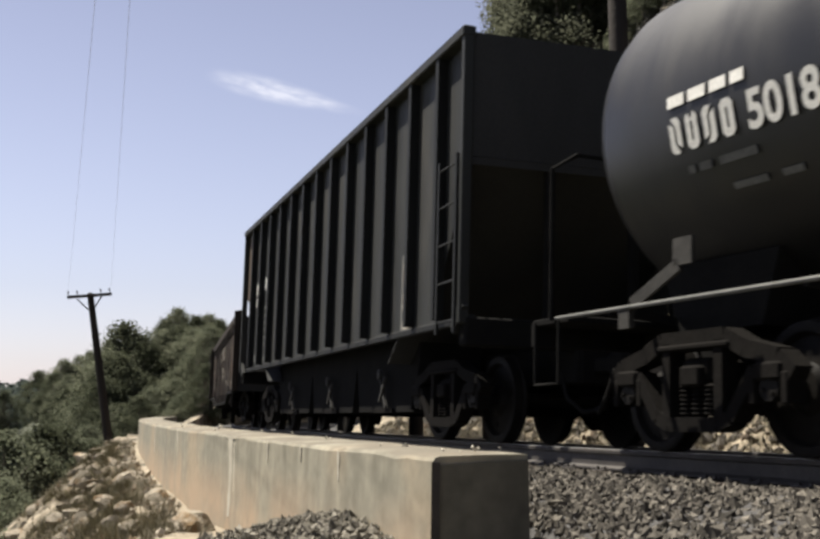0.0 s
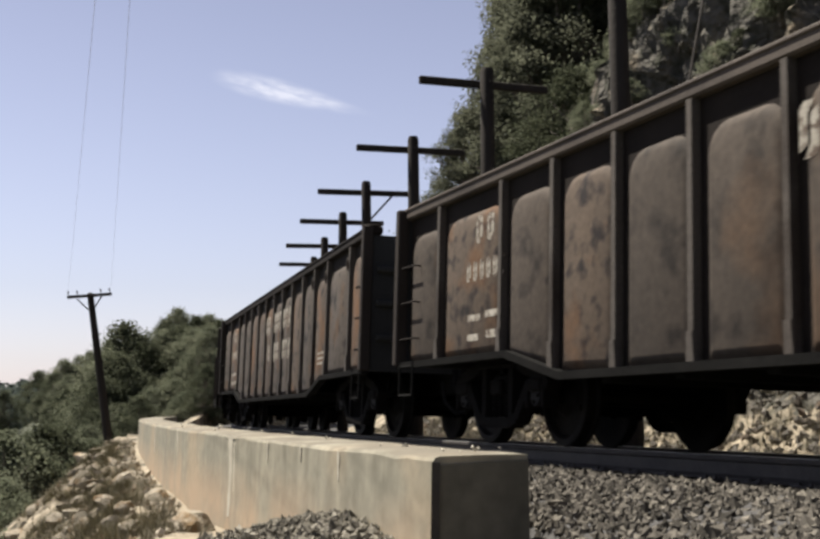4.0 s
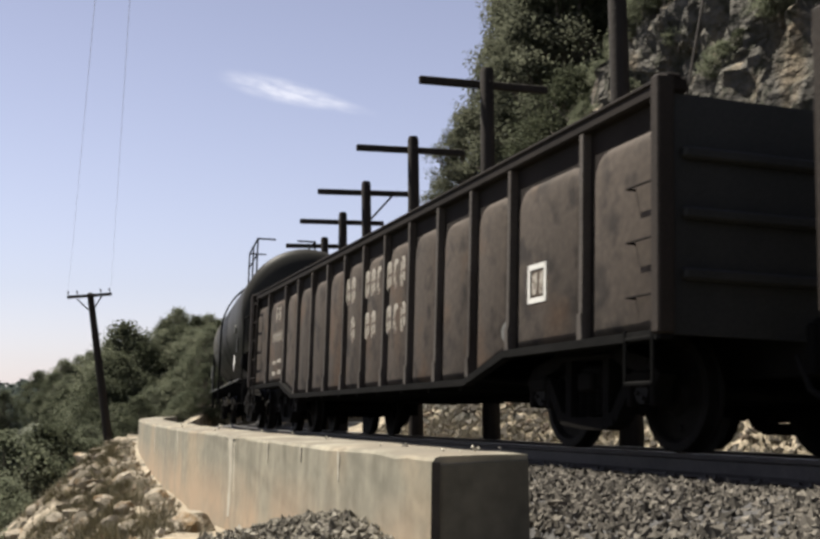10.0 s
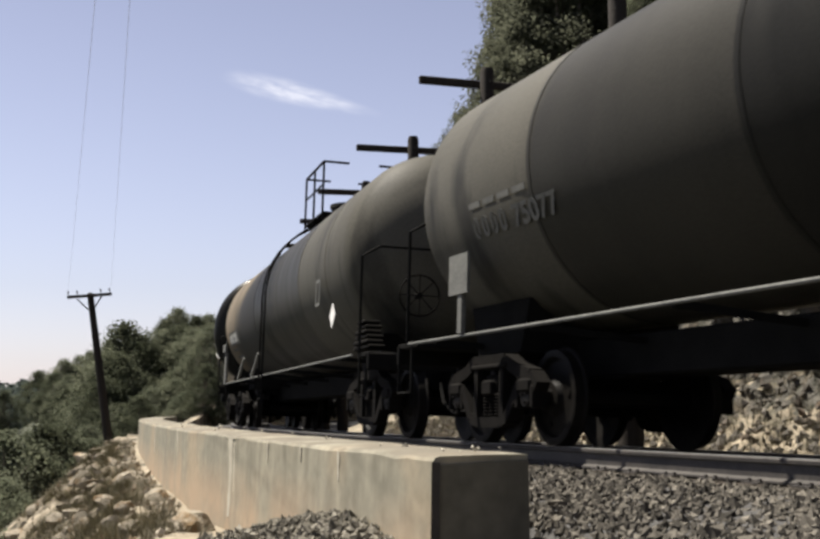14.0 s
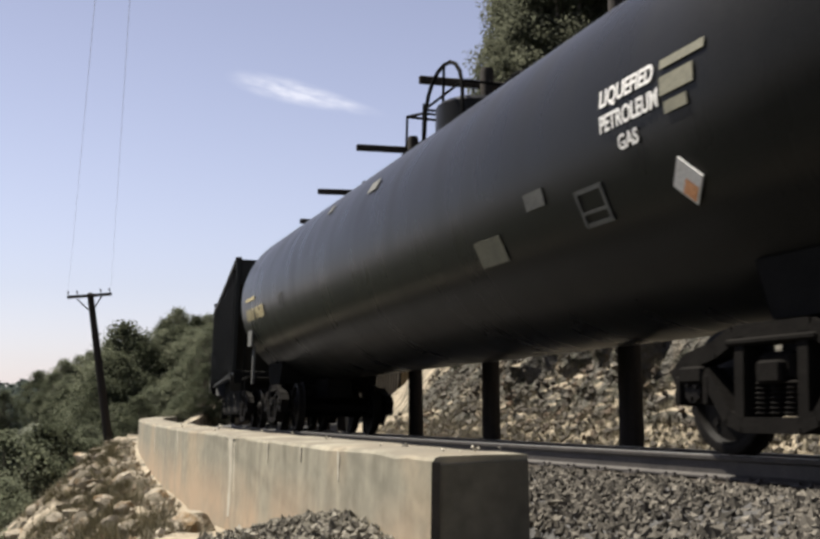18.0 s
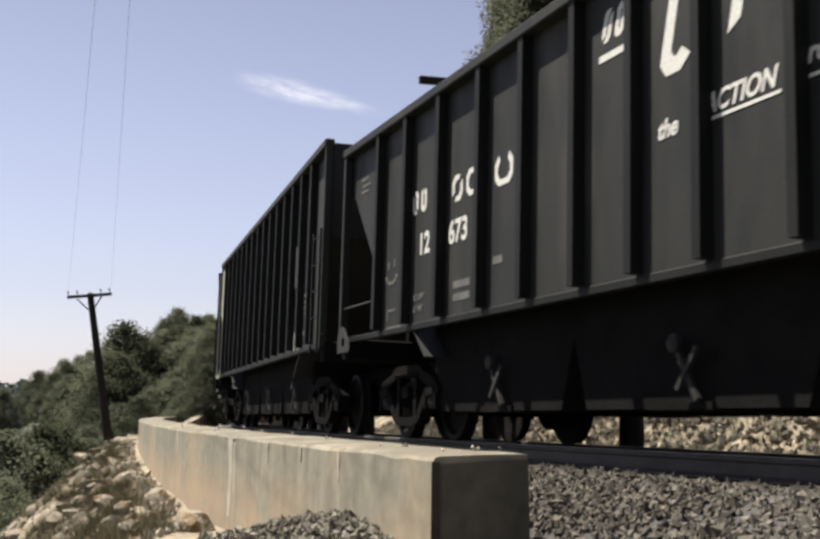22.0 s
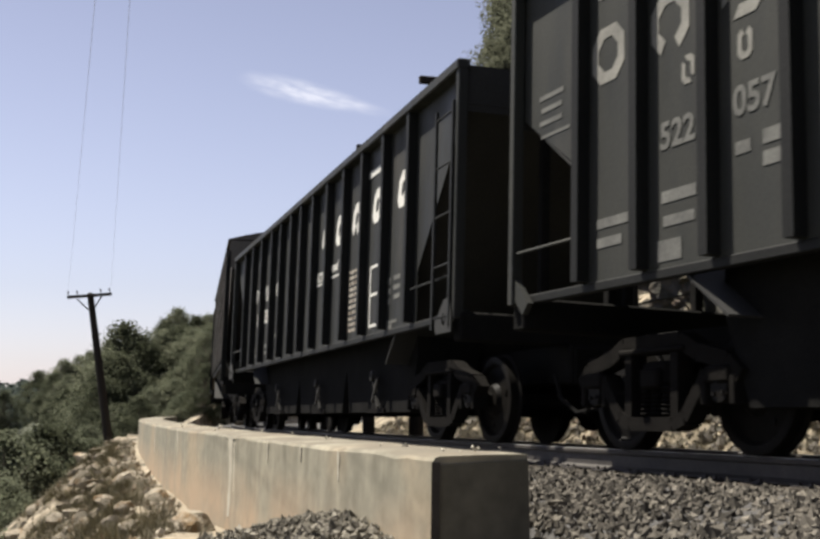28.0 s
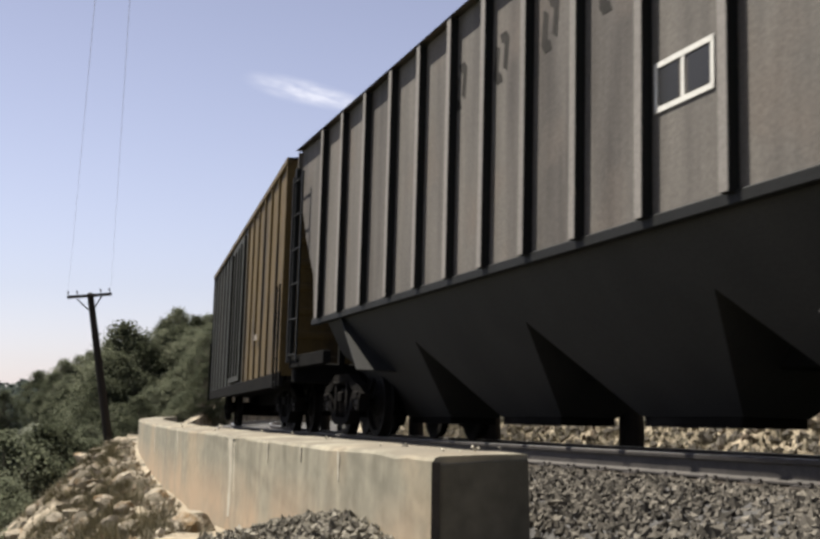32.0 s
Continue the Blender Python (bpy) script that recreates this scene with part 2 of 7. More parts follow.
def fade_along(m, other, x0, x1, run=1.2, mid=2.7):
    """Lets a dusty coat thin out into a black stain between two places along a shell; its darkening downwards is
    painted shade.
    """
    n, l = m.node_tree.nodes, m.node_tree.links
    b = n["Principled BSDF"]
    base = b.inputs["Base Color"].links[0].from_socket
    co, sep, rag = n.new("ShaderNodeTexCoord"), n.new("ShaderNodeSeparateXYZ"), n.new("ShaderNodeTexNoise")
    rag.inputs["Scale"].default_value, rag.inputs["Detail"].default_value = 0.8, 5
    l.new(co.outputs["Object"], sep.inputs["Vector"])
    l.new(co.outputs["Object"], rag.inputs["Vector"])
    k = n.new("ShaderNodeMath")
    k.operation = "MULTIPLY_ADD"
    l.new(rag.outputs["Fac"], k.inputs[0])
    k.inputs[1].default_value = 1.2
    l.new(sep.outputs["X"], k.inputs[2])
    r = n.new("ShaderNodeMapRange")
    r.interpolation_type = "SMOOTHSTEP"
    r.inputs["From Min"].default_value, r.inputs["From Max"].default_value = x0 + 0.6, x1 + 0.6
    # height leans the fade: the lower shell's shade is put into the colour
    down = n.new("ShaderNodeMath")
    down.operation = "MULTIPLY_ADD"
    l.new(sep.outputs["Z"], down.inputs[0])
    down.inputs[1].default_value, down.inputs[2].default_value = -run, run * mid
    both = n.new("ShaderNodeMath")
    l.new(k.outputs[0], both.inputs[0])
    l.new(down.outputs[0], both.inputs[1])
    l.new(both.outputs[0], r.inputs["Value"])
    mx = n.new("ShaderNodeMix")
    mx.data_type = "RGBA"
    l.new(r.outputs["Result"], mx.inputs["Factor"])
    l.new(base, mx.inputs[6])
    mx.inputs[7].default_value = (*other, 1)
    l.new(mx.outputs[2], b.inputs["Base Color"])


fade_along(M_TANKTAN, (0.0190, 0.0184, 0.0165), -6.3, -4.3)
M_TANKBLACK = surf("satin_black_tank", (0.0110, 0.0112, 0.0110), (0.0160, 0.0160, 0.0156), 0.8, 0.26, stretch=(1, 0.35, 0.35), rough2=0.34, bump=0.006, spec=0.09)
M_TANKBLACK.node_tree.nodes["Principled BSDF"].inputs["Specular Tint"].default_value = (1.0, 0.93, 0.83, 1)
M_TANKDARK = surf("matt_black_tank", (0.00567, 0.00567, 0.00567), (0.0107, 0.0104, 0.00975), 0.9, 0.38, stretch=(1, 0.35, 0.35), rough2=0.55, bump=0.03, spec=0.4)
M_STAIN = surf("oil_black_spill", (0.0032, 0.0032, 0.0030), (0.0065, 0.0062, 0.0056), 2.0, 0.5, stretch=(2, 0.5, 0.3), bump=0.05)
M_COVERED = surf("weathered_taupe_paint", (0.074, 0.0675, 0.060), (0.140, 0.128, 0.113), 2.6, 0.7, stretch=(1.3, 1, 0.13), c3=(0.050, 0.044, 0.039), c3_at=0.60, c3_scale=0.9, c4=(0.118, 0.100, 0.084), c4_at=0.60, c4_scale=0.8, bump=0.12, spec=0.2)
# paler taupe that paints sunlight on the rib faces
M_COVPALE = surf("sunlit_taupe_rib_face", (0.15, 0.14, 0.126), (0.21, 0.195, 0.178), 2.0, 0.7, stretch=(1, 1, 0.2), bump=0.08, spec=0.2)
M_BOXCAR = surf("faded_orange_boxcar", (0.070, 0.046, 0.015), (0.100, 0.068, 0.024), 1.2, 0.7, stretch=(1, 1, 0.35), c3=(0.030, 0.022, 0.013), c3_at=0.54, bump=0.1, spec=0.2)
M_BOXDARK = surf("dull_green_black_paint", (0.013, 0.014, 0.011), (0.024, 0.025, 0.020), 1.2, 0.7, stretch=(1, 1, 0.35), c3=(0.030, 0.027, 0.021), c3_at=0.6, bump=0.1, spec=0.2)
M_LETTER = surf("white_lettering", (0.496, 0.488, 0.448), (0.608, 0.6, 0.56), 4.0, 0.7, bump=0.0, spread=0.35, spec=0.2)
M_LETTERWORN = surf("worn_cream_lettering", (0.20, 0.180, 0.142), (0.37, 0.345, 0.295), 3.0, 0.8, bump=0.0, spread=0.2, c3=(0.085, 0.062, 0.047), c3_at=0.525, c3_scale=13.0, c3_free=True, spec=0.2)
M_LETTERFADE = surf("faded_grey_lettering", (0.075, 0.075, 0.0705), (0.135, 0.135, 0.124), 4.0, 0.8, bump=0.0, spec=0.2)
M_LETTERGREY = surf("weathered_grey_lettering", (0.13, 0.127, 0.115), (0.23, 0.225, 0.20), 4.0, 0.8, bump=0.0, spec=0.2)
M_YELLOW = surf("yellow_stencil", (0.34, 0.28, 0.14), (0.48, 0.41, 0.23), 4.0, 0.7, bump=0.0)
M_PALEPANEL = surf("cream_end_panel", (0.345, 0.323, 0.247), (0.435, 0.405, 0.315), 1.2, 0.7, stretch=(1, 1, 0.3), bump=0.05, spec=0.2)
M_PLACARD = surf("white_placard", (0.576, 0.568, 0.544), (0.656, 0.64, 0.616), 6.0, 0.5, bump=0.0, spec=0.3)
M_ORANGE = surf("orange_placard_edge", (0.62, 0.28, 0.12), (0.7, 0.35, 0.17), 6.0, 0.5, bump=0.0)
M_OLIVE = surf("olive_sign_panel", (0.11, 0.106, 0.075), (0.16, 0.152, 0.105), 5.0, 0.7, bump=0.0)
M_RAIL = surf("rusty_rail_steel", (0.030, 0.0265, 0.0235), (0.058, 0.051, 0.044), 5.0, 0.65, metal=0.3, bump=0.15)
M_RAILTOP = surf("polished_railhead", (0.42, 0.42, 0.42), (0.52, 0.52, 0.5), 4.0, 0.3, metal=0.9, bump=0.02)
M_TIE = surf("creosoted_wood", (0.0378, 0.0315, 0.0252), (0.0714, 0.0609, 0.0504), 2.0, 0.9, stretch=(8, 1, 1), vary=0.3, bump=0.3, spec=0.1)
M_POLE = surf("tarred_pole_wood", (0.0154, 0.0126, 0.0105), (0.0315, 0.0259, 0.021), 3.0, 0.85, stretch=(4, 4, 0.3), bump=0.3, spec=0.2)
M_CONCRETE = surf("stained_old_concrete", (0.146, 0.137, 0.106), (0.264, 0.245, 0.188), 3.2, 0.9, stretch=(1.5, 1.5, 0.09), c3=(0.270, 0.226, 0.160), c3_at=0.57, c3_scale=0.55, bump=0.25, fine=7, spread=0.3, spec=0.15, c3_free=True)
# darker copy of the concrete: the end face's shade is put into the colour
M_WALLEND = surf("shaded_end_concrete", (0.066, 0.064, 0.053), (0.115, 0.109, 0.089), 2.2, 0.95, stretch=(1, 1, 0.4), c3=(0.11, 0.10, 0.078), c3_at=0.68, c3_scale=3.0, bump=0.35, fine=9, spec=0.1)


def weather_concrete(m):
    """Warm soil splashed up along the foot, and rusty dust lying on what faces up."""
    n, l = m.node_tree.nodes, m.node_tree.links
    b = n["Principled BSDF"]
    base = b.inputs["Base Color"].links[0].from_socket
    co, geo = n.new("ShaderNodeTexCoord"), n.new("ShaderNodeNewGeometry")
    sep, nrm = n.new("ShaderNodeSeparateXYZ"), n.new("ShaderNodeSeparateXYZ")
    l.new(co.outputs["Object"], sep.inputs["Vector"])
    l.new(geo.outputs["Normal"], nrm.inputs["Vector"])
    rag = n.new("ShaderNodeTexNoise")
    rag.inputs["Scale"].default_value, rag.inputs["Detail"].default_value = 1.3, 6
    l.new(co.outputs["Object"], rag.inputs["Vector"])

    def span(src, lo, hi):
        r = n.new("ShaderNodeMapRange")
        r.inputs["From Min"].default_value, r.inputs["From Max"].default_value = lo, hi
        l.new(src, r.inputs["Value"])
        return r.outputs["Result"]

    def times(a, c):
        k = n.new("ShaderNodeMath")
        k.operation = "MULTIPLY"
        for i, v in enumerate((a, c)):
            if isinstance(v, float):
                k.inputs[i].default_value = v
            else:
                l.new(v, k.inputs[i])
        return k.outputs[0]

    for fac, tint in ((times(span(sep.outputs["Z"], -0.12, -0.62), span(rag.outputs["Fac"], 0.30, 0.62)), (0.34, 0.248, 0.165)),
                      (times(span(nrm.outputs["Z"], 0.5, 0.9), span(rag.outputs["Fac"], 0.36, 0.52)), (0.118, 0.103, 0.080))):
        k = n.new("ShaderNodeMix")
        k.data_type = "RGBA"
        l.new(times(fac, 0.8), k.inputs["Factor"])
        l.new(base, k.inputs[6])
        k.inputs[7].default_value = (*tint, 1)
        base = k.outputs[2]
    l.new(base, b.inputs["Base Color"])


weather_concrete(M_CONCRETE)
M_JOINT = surf("open_dark_joint", (0.02, 0.018, 0.015), (0.035, 0.03, 0.026), 5.0, 0.95, bump=0.2)
M_LIME = surf("white_lime_streak", (0.33, 0.305, 0.243), (0.43, 0.398, 0.325), 5.0, 0.9, stretch=(1, 1, 0.3), bump=0.2, spec=0.1)
M_ROCK = surf("broken_granite", (0.140, 0.120, 0.088), (0.315, 0.281, 0.223), 1.3, 0.95, vary=0.35, c3=(0.13, 0.09, 0.05), c3_at=0.56, bump=0.7, fine=9, dist=0.05, spec=0.1)
M_LOOSE = surf("brownish_gravel", (0.085, 0.077, 0.060), (0.185, 0.170, 0.138), 3.0, 0.95, island=0.5, bump=0.3, fine=30, spec=0.1)
M_TALUS = surf("shattered_brown_rock", (0.056, 0.050, 0.042), (0.112, 0.102, 0.087), 1.6, 0.95, island=0.4, c3=(0.116, 0.0847, 0.0599), c3_at=0.6, bump=0.5, fine=9, dist=0.05, spec=0.1)
M_EMBLEM = surf("worn_white_emblem_paint", (0.26, 0.25, 0.22), (0.46, 0.45, 0.41), 2.2, 0.8, stretch=(1, 1, 0.4), c3=(0.09, 0.085, 0.075), c3_at=0.64, c3_scale=2.5, bump=0.0, spec=0.2)
M_GRAVEL = surf("grey_ballast", (0.0555, 0.0503, 0.0413), (0.111, 0.1, 0.0824), 6.0, 0.95, island=0.7, bump=0.3, fine=60, spec=0.15)
M_LEAF = surf("oak_leaves", (0.036, 0.043, 0.026), (0.092, 0.099, 0.063), 0.8, 0.8, island=0.25, bump=0.0, spec=0.05)
M_HILLLEAF = surf("grey_green_oak_leaves", (0.052, 0.057, 0.040), (0.120, 0.124, 0.088), 0.6, 0.8, island=0.3, bump=0.0, spec=0.05)
# distance haze is put into these leaves as a bluer tint
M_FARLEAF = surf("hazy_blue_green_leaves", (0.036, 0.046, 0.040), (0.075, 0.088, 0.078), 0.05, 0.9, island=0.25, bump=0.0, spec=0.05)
M_LEAF2 = surf("dusty_brush_leaves", (0.080, 0.092, 0.060), (0.175, 0.181, 0.126), 0.7, 0.85, island=0.25, bump=0.0, spec=0.05)


def thin_leaf(m, share=0.3):
    """Lets part of the light through the leaves."""
    n, l = m.node_tree.nodes, m.node_tree.links
    b = n["Principled BSDF"]
    t = n.new("ShaderNodeBsdfTranslucent")
    l.new(b.inputs["Base Color"].links[0].from_socket, t.inputs["Color"])
    k = n.new("ShaderNodeMixShader")
    k.inputs["Fac"].default_value = share
    l.new(b.outputs[0], k.inputs[1])
    l.new(t.outputs[0], k.inputs[2])
    l.new(k.outputs[0], n["Material Output"].inputs["Surface"])


thin_leaf(M_LEAF)
thin_leaf(M_LEAF2, 0.45)
thin_leaf(M_HILLLEAF, 0.5)
thin_leaf(M_FARLEAF, 0.4)
M_BARK = surf("grey_bark", (0.10, 0.085, 0.07), (0.2, 0.17, 0.14), 4.0, 0.95, stretch=(3, 3, 0.4), bump=0.5)
M_STRAW = surf("dry_grass", (0.12, 0.106, 0.0751), (0.188, 0.17, 0.125), 2.0, 0.9, island=0.35, bump=0.0, spec=0.1)
M_WEED = surf("dull_brown_weeds", (0.090, 0.080, 0.046), (0.175, 0.154, 0.094), 1.2, 0.9, island=0.35, bump=0.0, spec=0.05)
M_WIRE = surf("weathered_wire", (0.30, 0.30, 0.31), (0.36, 0.36, 0.37), 3.0, 0.5, metal=0.3, bump=0.0)


# ---- the ground: one sheet, from the hill inside the curve down to the valley and the far ridge ----
def nz(x, y, z, s=1.0):
    return noise.noise(Vector((x * s, y * s, z * s)))


def smooth(a, b, x):
    t = min(1, max(0, (x - a) / (b - a)))
    return t * t * (3 - 2 * t)


def ground_z(r, d):
    """Height at radius r and angle d (degrees) round the curve, before the roughness."""
    if r < 165:
        wooded = ramp(r, (0, 56), (60, 46), (120, 26), (145, 12.5), (153, 7.0), (157, 4.2), (159.5, 1.7), (160.8, 0.25), (161.9, -0.3), (163, -0.7), (165, -0.85))
        cliff = ramp(r, (0, 58), (60, 50), (120, 33), (148, 20), (154.5, 15), (157.2, 11.5), (158.6, 7.5), (159.4, 3.4), (160.1, 1.2), (161.0, 0.3), (161.9, -0.25), (163, -0.7), (165, -0.85))
        return lerp(wooded, cliff, smooth(190.8, 194.0, d))
    if r < 170.3:
        return -0.85
    foot = ramp(d, (188, -0.3), (193.3, -0.42), (195.5, -0.56), (197, -0.73), (198, -0.79), (198.8, -0.87), (199.5, -0.85), (199.9, -0.83), (200.3, -0.70), (200.6, -0.47), (200.85, -0.39), (201.1, -0.43), (201.4, -0.62), (206, -0.8))
    far = ((184, -9.0), (205, -17), (240, -27), (420, -32), (700, 2), (900, 11), (1600, 20), (3200, 28))
    steep = ramp(r, (170.3, foot), (171.1, foot - 0.12), (172.0, foot - 0.75), (173.2, foot - 1.9), (176, -4.6), *far)
    stand = ramp(r, (170.3, foot), (171.3, foot - 0.08), (173.2, -1.2), (174.5, -1.5), (177, -4.0), *far)
    return lerp(steep, stand, smooth(198.2, 200.5, d))


def ground_point(r, d):
    p = polar(r, deg(d), ground_z(r, d))
    x, y, z = p
    if 150 < r < 161.3:
        k = smooth(161.3, 160.2, r) * smooth(190.0, 193.5, d)
        n1 = nz(x, y, z * 0.45, 0.33) * 1.2 + nz(x, y, z * 0.5, 0.95) * 0.4 + nz(x + 9, y, z * 0.4, 2.3) * 0.42 + nz(x, y + 4, z * 0.4, 4.6) * 0.34 + nz(x + 2, y, z * 0.4, 9.0) * 0.2
        rib = abs(nz(x, y, z * 0.15, 0.6)) * 1.5 + abs(nz(x + 5, y, z * 0.12, 1.7)) * 0.6
        p -= (p - Vector((CX, CY, p.z))).normalized() * k * (rib - 0.3 - n1 * 0.6)
        p.z += k * nz(x, y, z, 0.8) * 0.7 + (1 - k) * nz(x, y, 0, 0.4) * 0.5
    elif r <= 150:
        p.z += nz(x, y, 0, 0.07) * 3 + nz(x, y, 0, 0.3) * 0.6
    elif r > 170.4:
        k = smooth(170.4, 171.2, r)
        crag = smooth(170.6, 171.4, r) * smooth(199.6, 199.0, d) * smooth(176, 173.5, r) if d > 189 else 0.0
        p.z += k * (nz(x, y, 3, 0.9) * 0.16 + nz(x, y, 5, 2.4) * 0.06) + crag * (0.5 * abs(nz(x, y, 8, 0.8)) + 0.28 * abs(nz(x, y, 2, 2.1)) - 0.2)
        p.z += smooth(174, 190, r) * nz(x, y, 0, 0.09) * 1.8 + smooth(300, 800, r) * nz(x, y, 0, 0.006) * 16
        # the wooded spur that the line runs round
        b = math.exp(-(((x + 27) / 22) ** 2 + ((y - 100) / 22) ** 2))
        p.z += b * 13.5
    else:
        p.z += nz(x, y, 0, 1.6) * 0.05
    return p


def build_ground():
    ds = [a for a in np.arange(0, 184, 3.0)] + [a for a in np.arange(184, 189, 0.25)] + [a for a in np.arange(189, 203, 0.055)] + [a for a in np.arange(203, 206, 0.1)] + [a for a in np.arange(206, 212, 0.5)] + [a for a in np.arange(212, 360, 4.0)]
    rs = [0.5, 30, 60, 90, 110, 125, 135, 142, 147, 150, 152, 153.5, 154.5]
    rs += list(np.arange(155.0, 157.2, 0.14)) + list(np.arange(157.2, 161.6, 0.07)) + [162, 163, 164, 165.5, 167, 169, 170.3]
    rs += list(np.arange(170.5, 174, 0.22)) + list(np.arange(174.5, 182, 0.8)) + [184, 187, 191, 196, 202, 210, 220, 232, 246, 262, 285, 320, 370, 430, 500, 580, 670, 770, 900, 1100, 1500, 2200, 3300]
    nd, nr = len(ds), len(rs)
    vs = [ground_point(r, d) for d in ds for r in rs]
    fs, mi = [], []
    for i in range(nd):
        j = (i + 1) % nd
        for k in range(nr - 1):
            fs.append((i * nr + k, i * nr + k + 1, j * nr + k + 1, j * nr + k))
            a, b, c = vs[i * nr + k], vs[i * nr + k + 1], vs[j * nr + k]
            slope = (b - a).cross(c - a).normalized().z
            r, d = rs[k], ds[i]
            # unseen ground round the viewpoint: dark scrub put there to cut bounced light
            if d > 202.2 and (r < 162.5 or r > 170.4):
                mi.append(2)
            elif r < 161.5 and r > 150 and abs(slope) < 0.80 and d > 189:
                mi.append(1)
            elif r < 157 or r > 173.4:
                mi.append(2)
            else:
                mi.append(0)
    me = bpy.data.meshes.new("ground")
    me.from_pydata([tuple(p) for p in vs], [], fs)
    soil = surf("dry_stony_soil", (0.16, 0.132, 0.09), (0.29, 0.245, 0.175), 1.1, 0.95, c3=(0.062, 0.053, 0.034), c3_at=0.53, c3_scale=1.6, bump=0.6, fine=14, dist=0.05)
    rock = surf("weathered_cliff_rock", (0.044, 0.042, 0.036), (0.118, 0.110, 0.094), 2.6, 0.95, stretch=(1, 1, 0.25), c3=(0.145, 0.118, 0.082), c3_at=0.61, c3_scale=1.1, c4=(0.040, 0.040, 0.030), c4_at=0.53, c4_scale=3.4, bump=1.0, fine=7, dist=0.3, spec=0.1)
    scrub = surf("scrub_covered_slope", (0.020, 0.025, 0.012), (0.044, 0.048, 0.024), 0.35, 0.95, c3=(0.08, 0.072, 0.043), c3_at=0.70, c3_scale=0.2, bump=0.6, fine=6, dist=0.1)
    for m in (soil, rock, scrub):
        me.materials.append(m)
    me.polygons.foreach_set("material_index", mi)
    me.update()
    return tagged(new("ground", me), "dry rocky hillside falling to a wooded valley", "ground", kind="structure")


build_ground()


# ---- track ----
def sweep(prof, d0, d1, step, flip=False, closed=True, wob=None):
    """Draws a section (r, z) round the curve between two angles in degrees."""
    g = Geo()
    n = max(2, int(round((d1 - d0) / step)) + 1)
    m = len(prof)
    for i in range(n):
        d = lerp(d0, d1, i / (n - 1))
        for j, (r, z) in enumerate(prof):
            if wob:
                r, z = wob(r, z, d, j)
            g.v.append(tuple(polar(r, deg(d), z)))
    for i in range(n - 1):
        for j in range(m if closed else m - 1):
            a, b = i * m + j, i * m + (j + 1) % m
            g.f.append((a, a + m, b + m, b) if not flip else (a, b, b + m, a + m))
    if closed:
        g.f.append(tuple(range(m)) if not flip else tuple(range(m - 1, -1, -1)))
        e = (n - 1) * m
        g.f.append(tuple(range(e + m - 1, e - 1, -1)) if not flip else tuple(range(e, e + m)))
    return g


RAIL_SECTION = ((-0.07, -0.18), (0.07, -0.18), (0.07, -0.165), (0.012, -0.145), (0.009, -0.05), (0.034, -0.038), (0.036, -0.012), (0.028, -0.002),
                (-0.028, -0.002), (-0.036, -0.012), (-0.034, -0.038), (-0.009, -0.05), (-0.012, -0.145), (-0.07, -0.165))


def cant_z(r):
    """Height of the canted rail plane at radius r; the outer railhead is at 0."""
    return (r - (R_LINE + 0.7535)) * CANT


track = thing("railway_track", "curved single track of rusty rails on timber ties in grey ballast", "track", kind="structure")
for side in (1, -1):
    r0 = R_LINE + side * 0.7535
    prof = [(r0 + a, b + cant_z(r0)) for a, b in RAIL_SECTION]
    rail = part("rail", sweep(prof, 118, 224, 0.2), M_RAIL, track, "rusty steel rail with a polished head")
    top = [(r0 - 0.024, cant_z(r0) - 0.003), (r0 + 0.024, cant_z(r0) - 0.003), (r0 + 0.024, cant_z(r0) + 0.001), (r0 - 0.024, cant_z(r0) + 0.001)]
    part("railhead", sweep(top, 118, 224, 0.2), M_RAILTOP, rail)
tie_mesh = Geo().box(0, 0, -0.095, 0.235, 2.65, 0.19, ch=0.012).mesh("tie", M_TIE)
plate_geo = Geo()
for s in (1, -1):
    plate_geo.box(0, s * 0.7535, 0.004, 0.19, 0.30, 0.016)
    for a, b in ((0.06, 0.10), (-0.06, -0.10), (0.06, -0.10)):
        plate_geo.box(a, s * 0.7535 + b, 0.022, 0.022, 0.022, 0.03)
plate_mesh = plate_geo.mesh("tie_plate", M_RAIL)
rt = random.Random(4)
d = 187.0
while d < 207:
    m = Matrix.Translation(polar(R_LINE, deg(d), cant_z(R_LINE) - 0.192)) @ Matrix.Rotation(deg(d + 90 + rt.uniform(-0.8, 0.8)), 4, "Z") @ Matrix.Rotation(-CANT, 4, "X")
    tie = part("tie", tie_mesh, None, track, at=m)
    part("tie_plate", plate_mesh, None, tie)
    d += 0.53 / R_LINE * 57.2958 + rt.uniform(-0.01, 0.01)


def bed_wob(r, z, d, j):
    x, y, _ = polar(r, deg(d))
    k = 0.0 if j in (0, len(BED) - 1) else 1.0
    return r, z + k * nz(x, y, 0, 2.1) * 0.03 + k * nz(x, y, 7, 6) * 0.015


BED = ((162.4, -0.75), (163.8, -0.50), (164.9, -0.34), (166.0, -0.30), (167.4, -0.25), (167.75, -0.205), (168.35, -0.19), (169.0, -0.29), (169.5, -0.38), (169.78, -0.66))
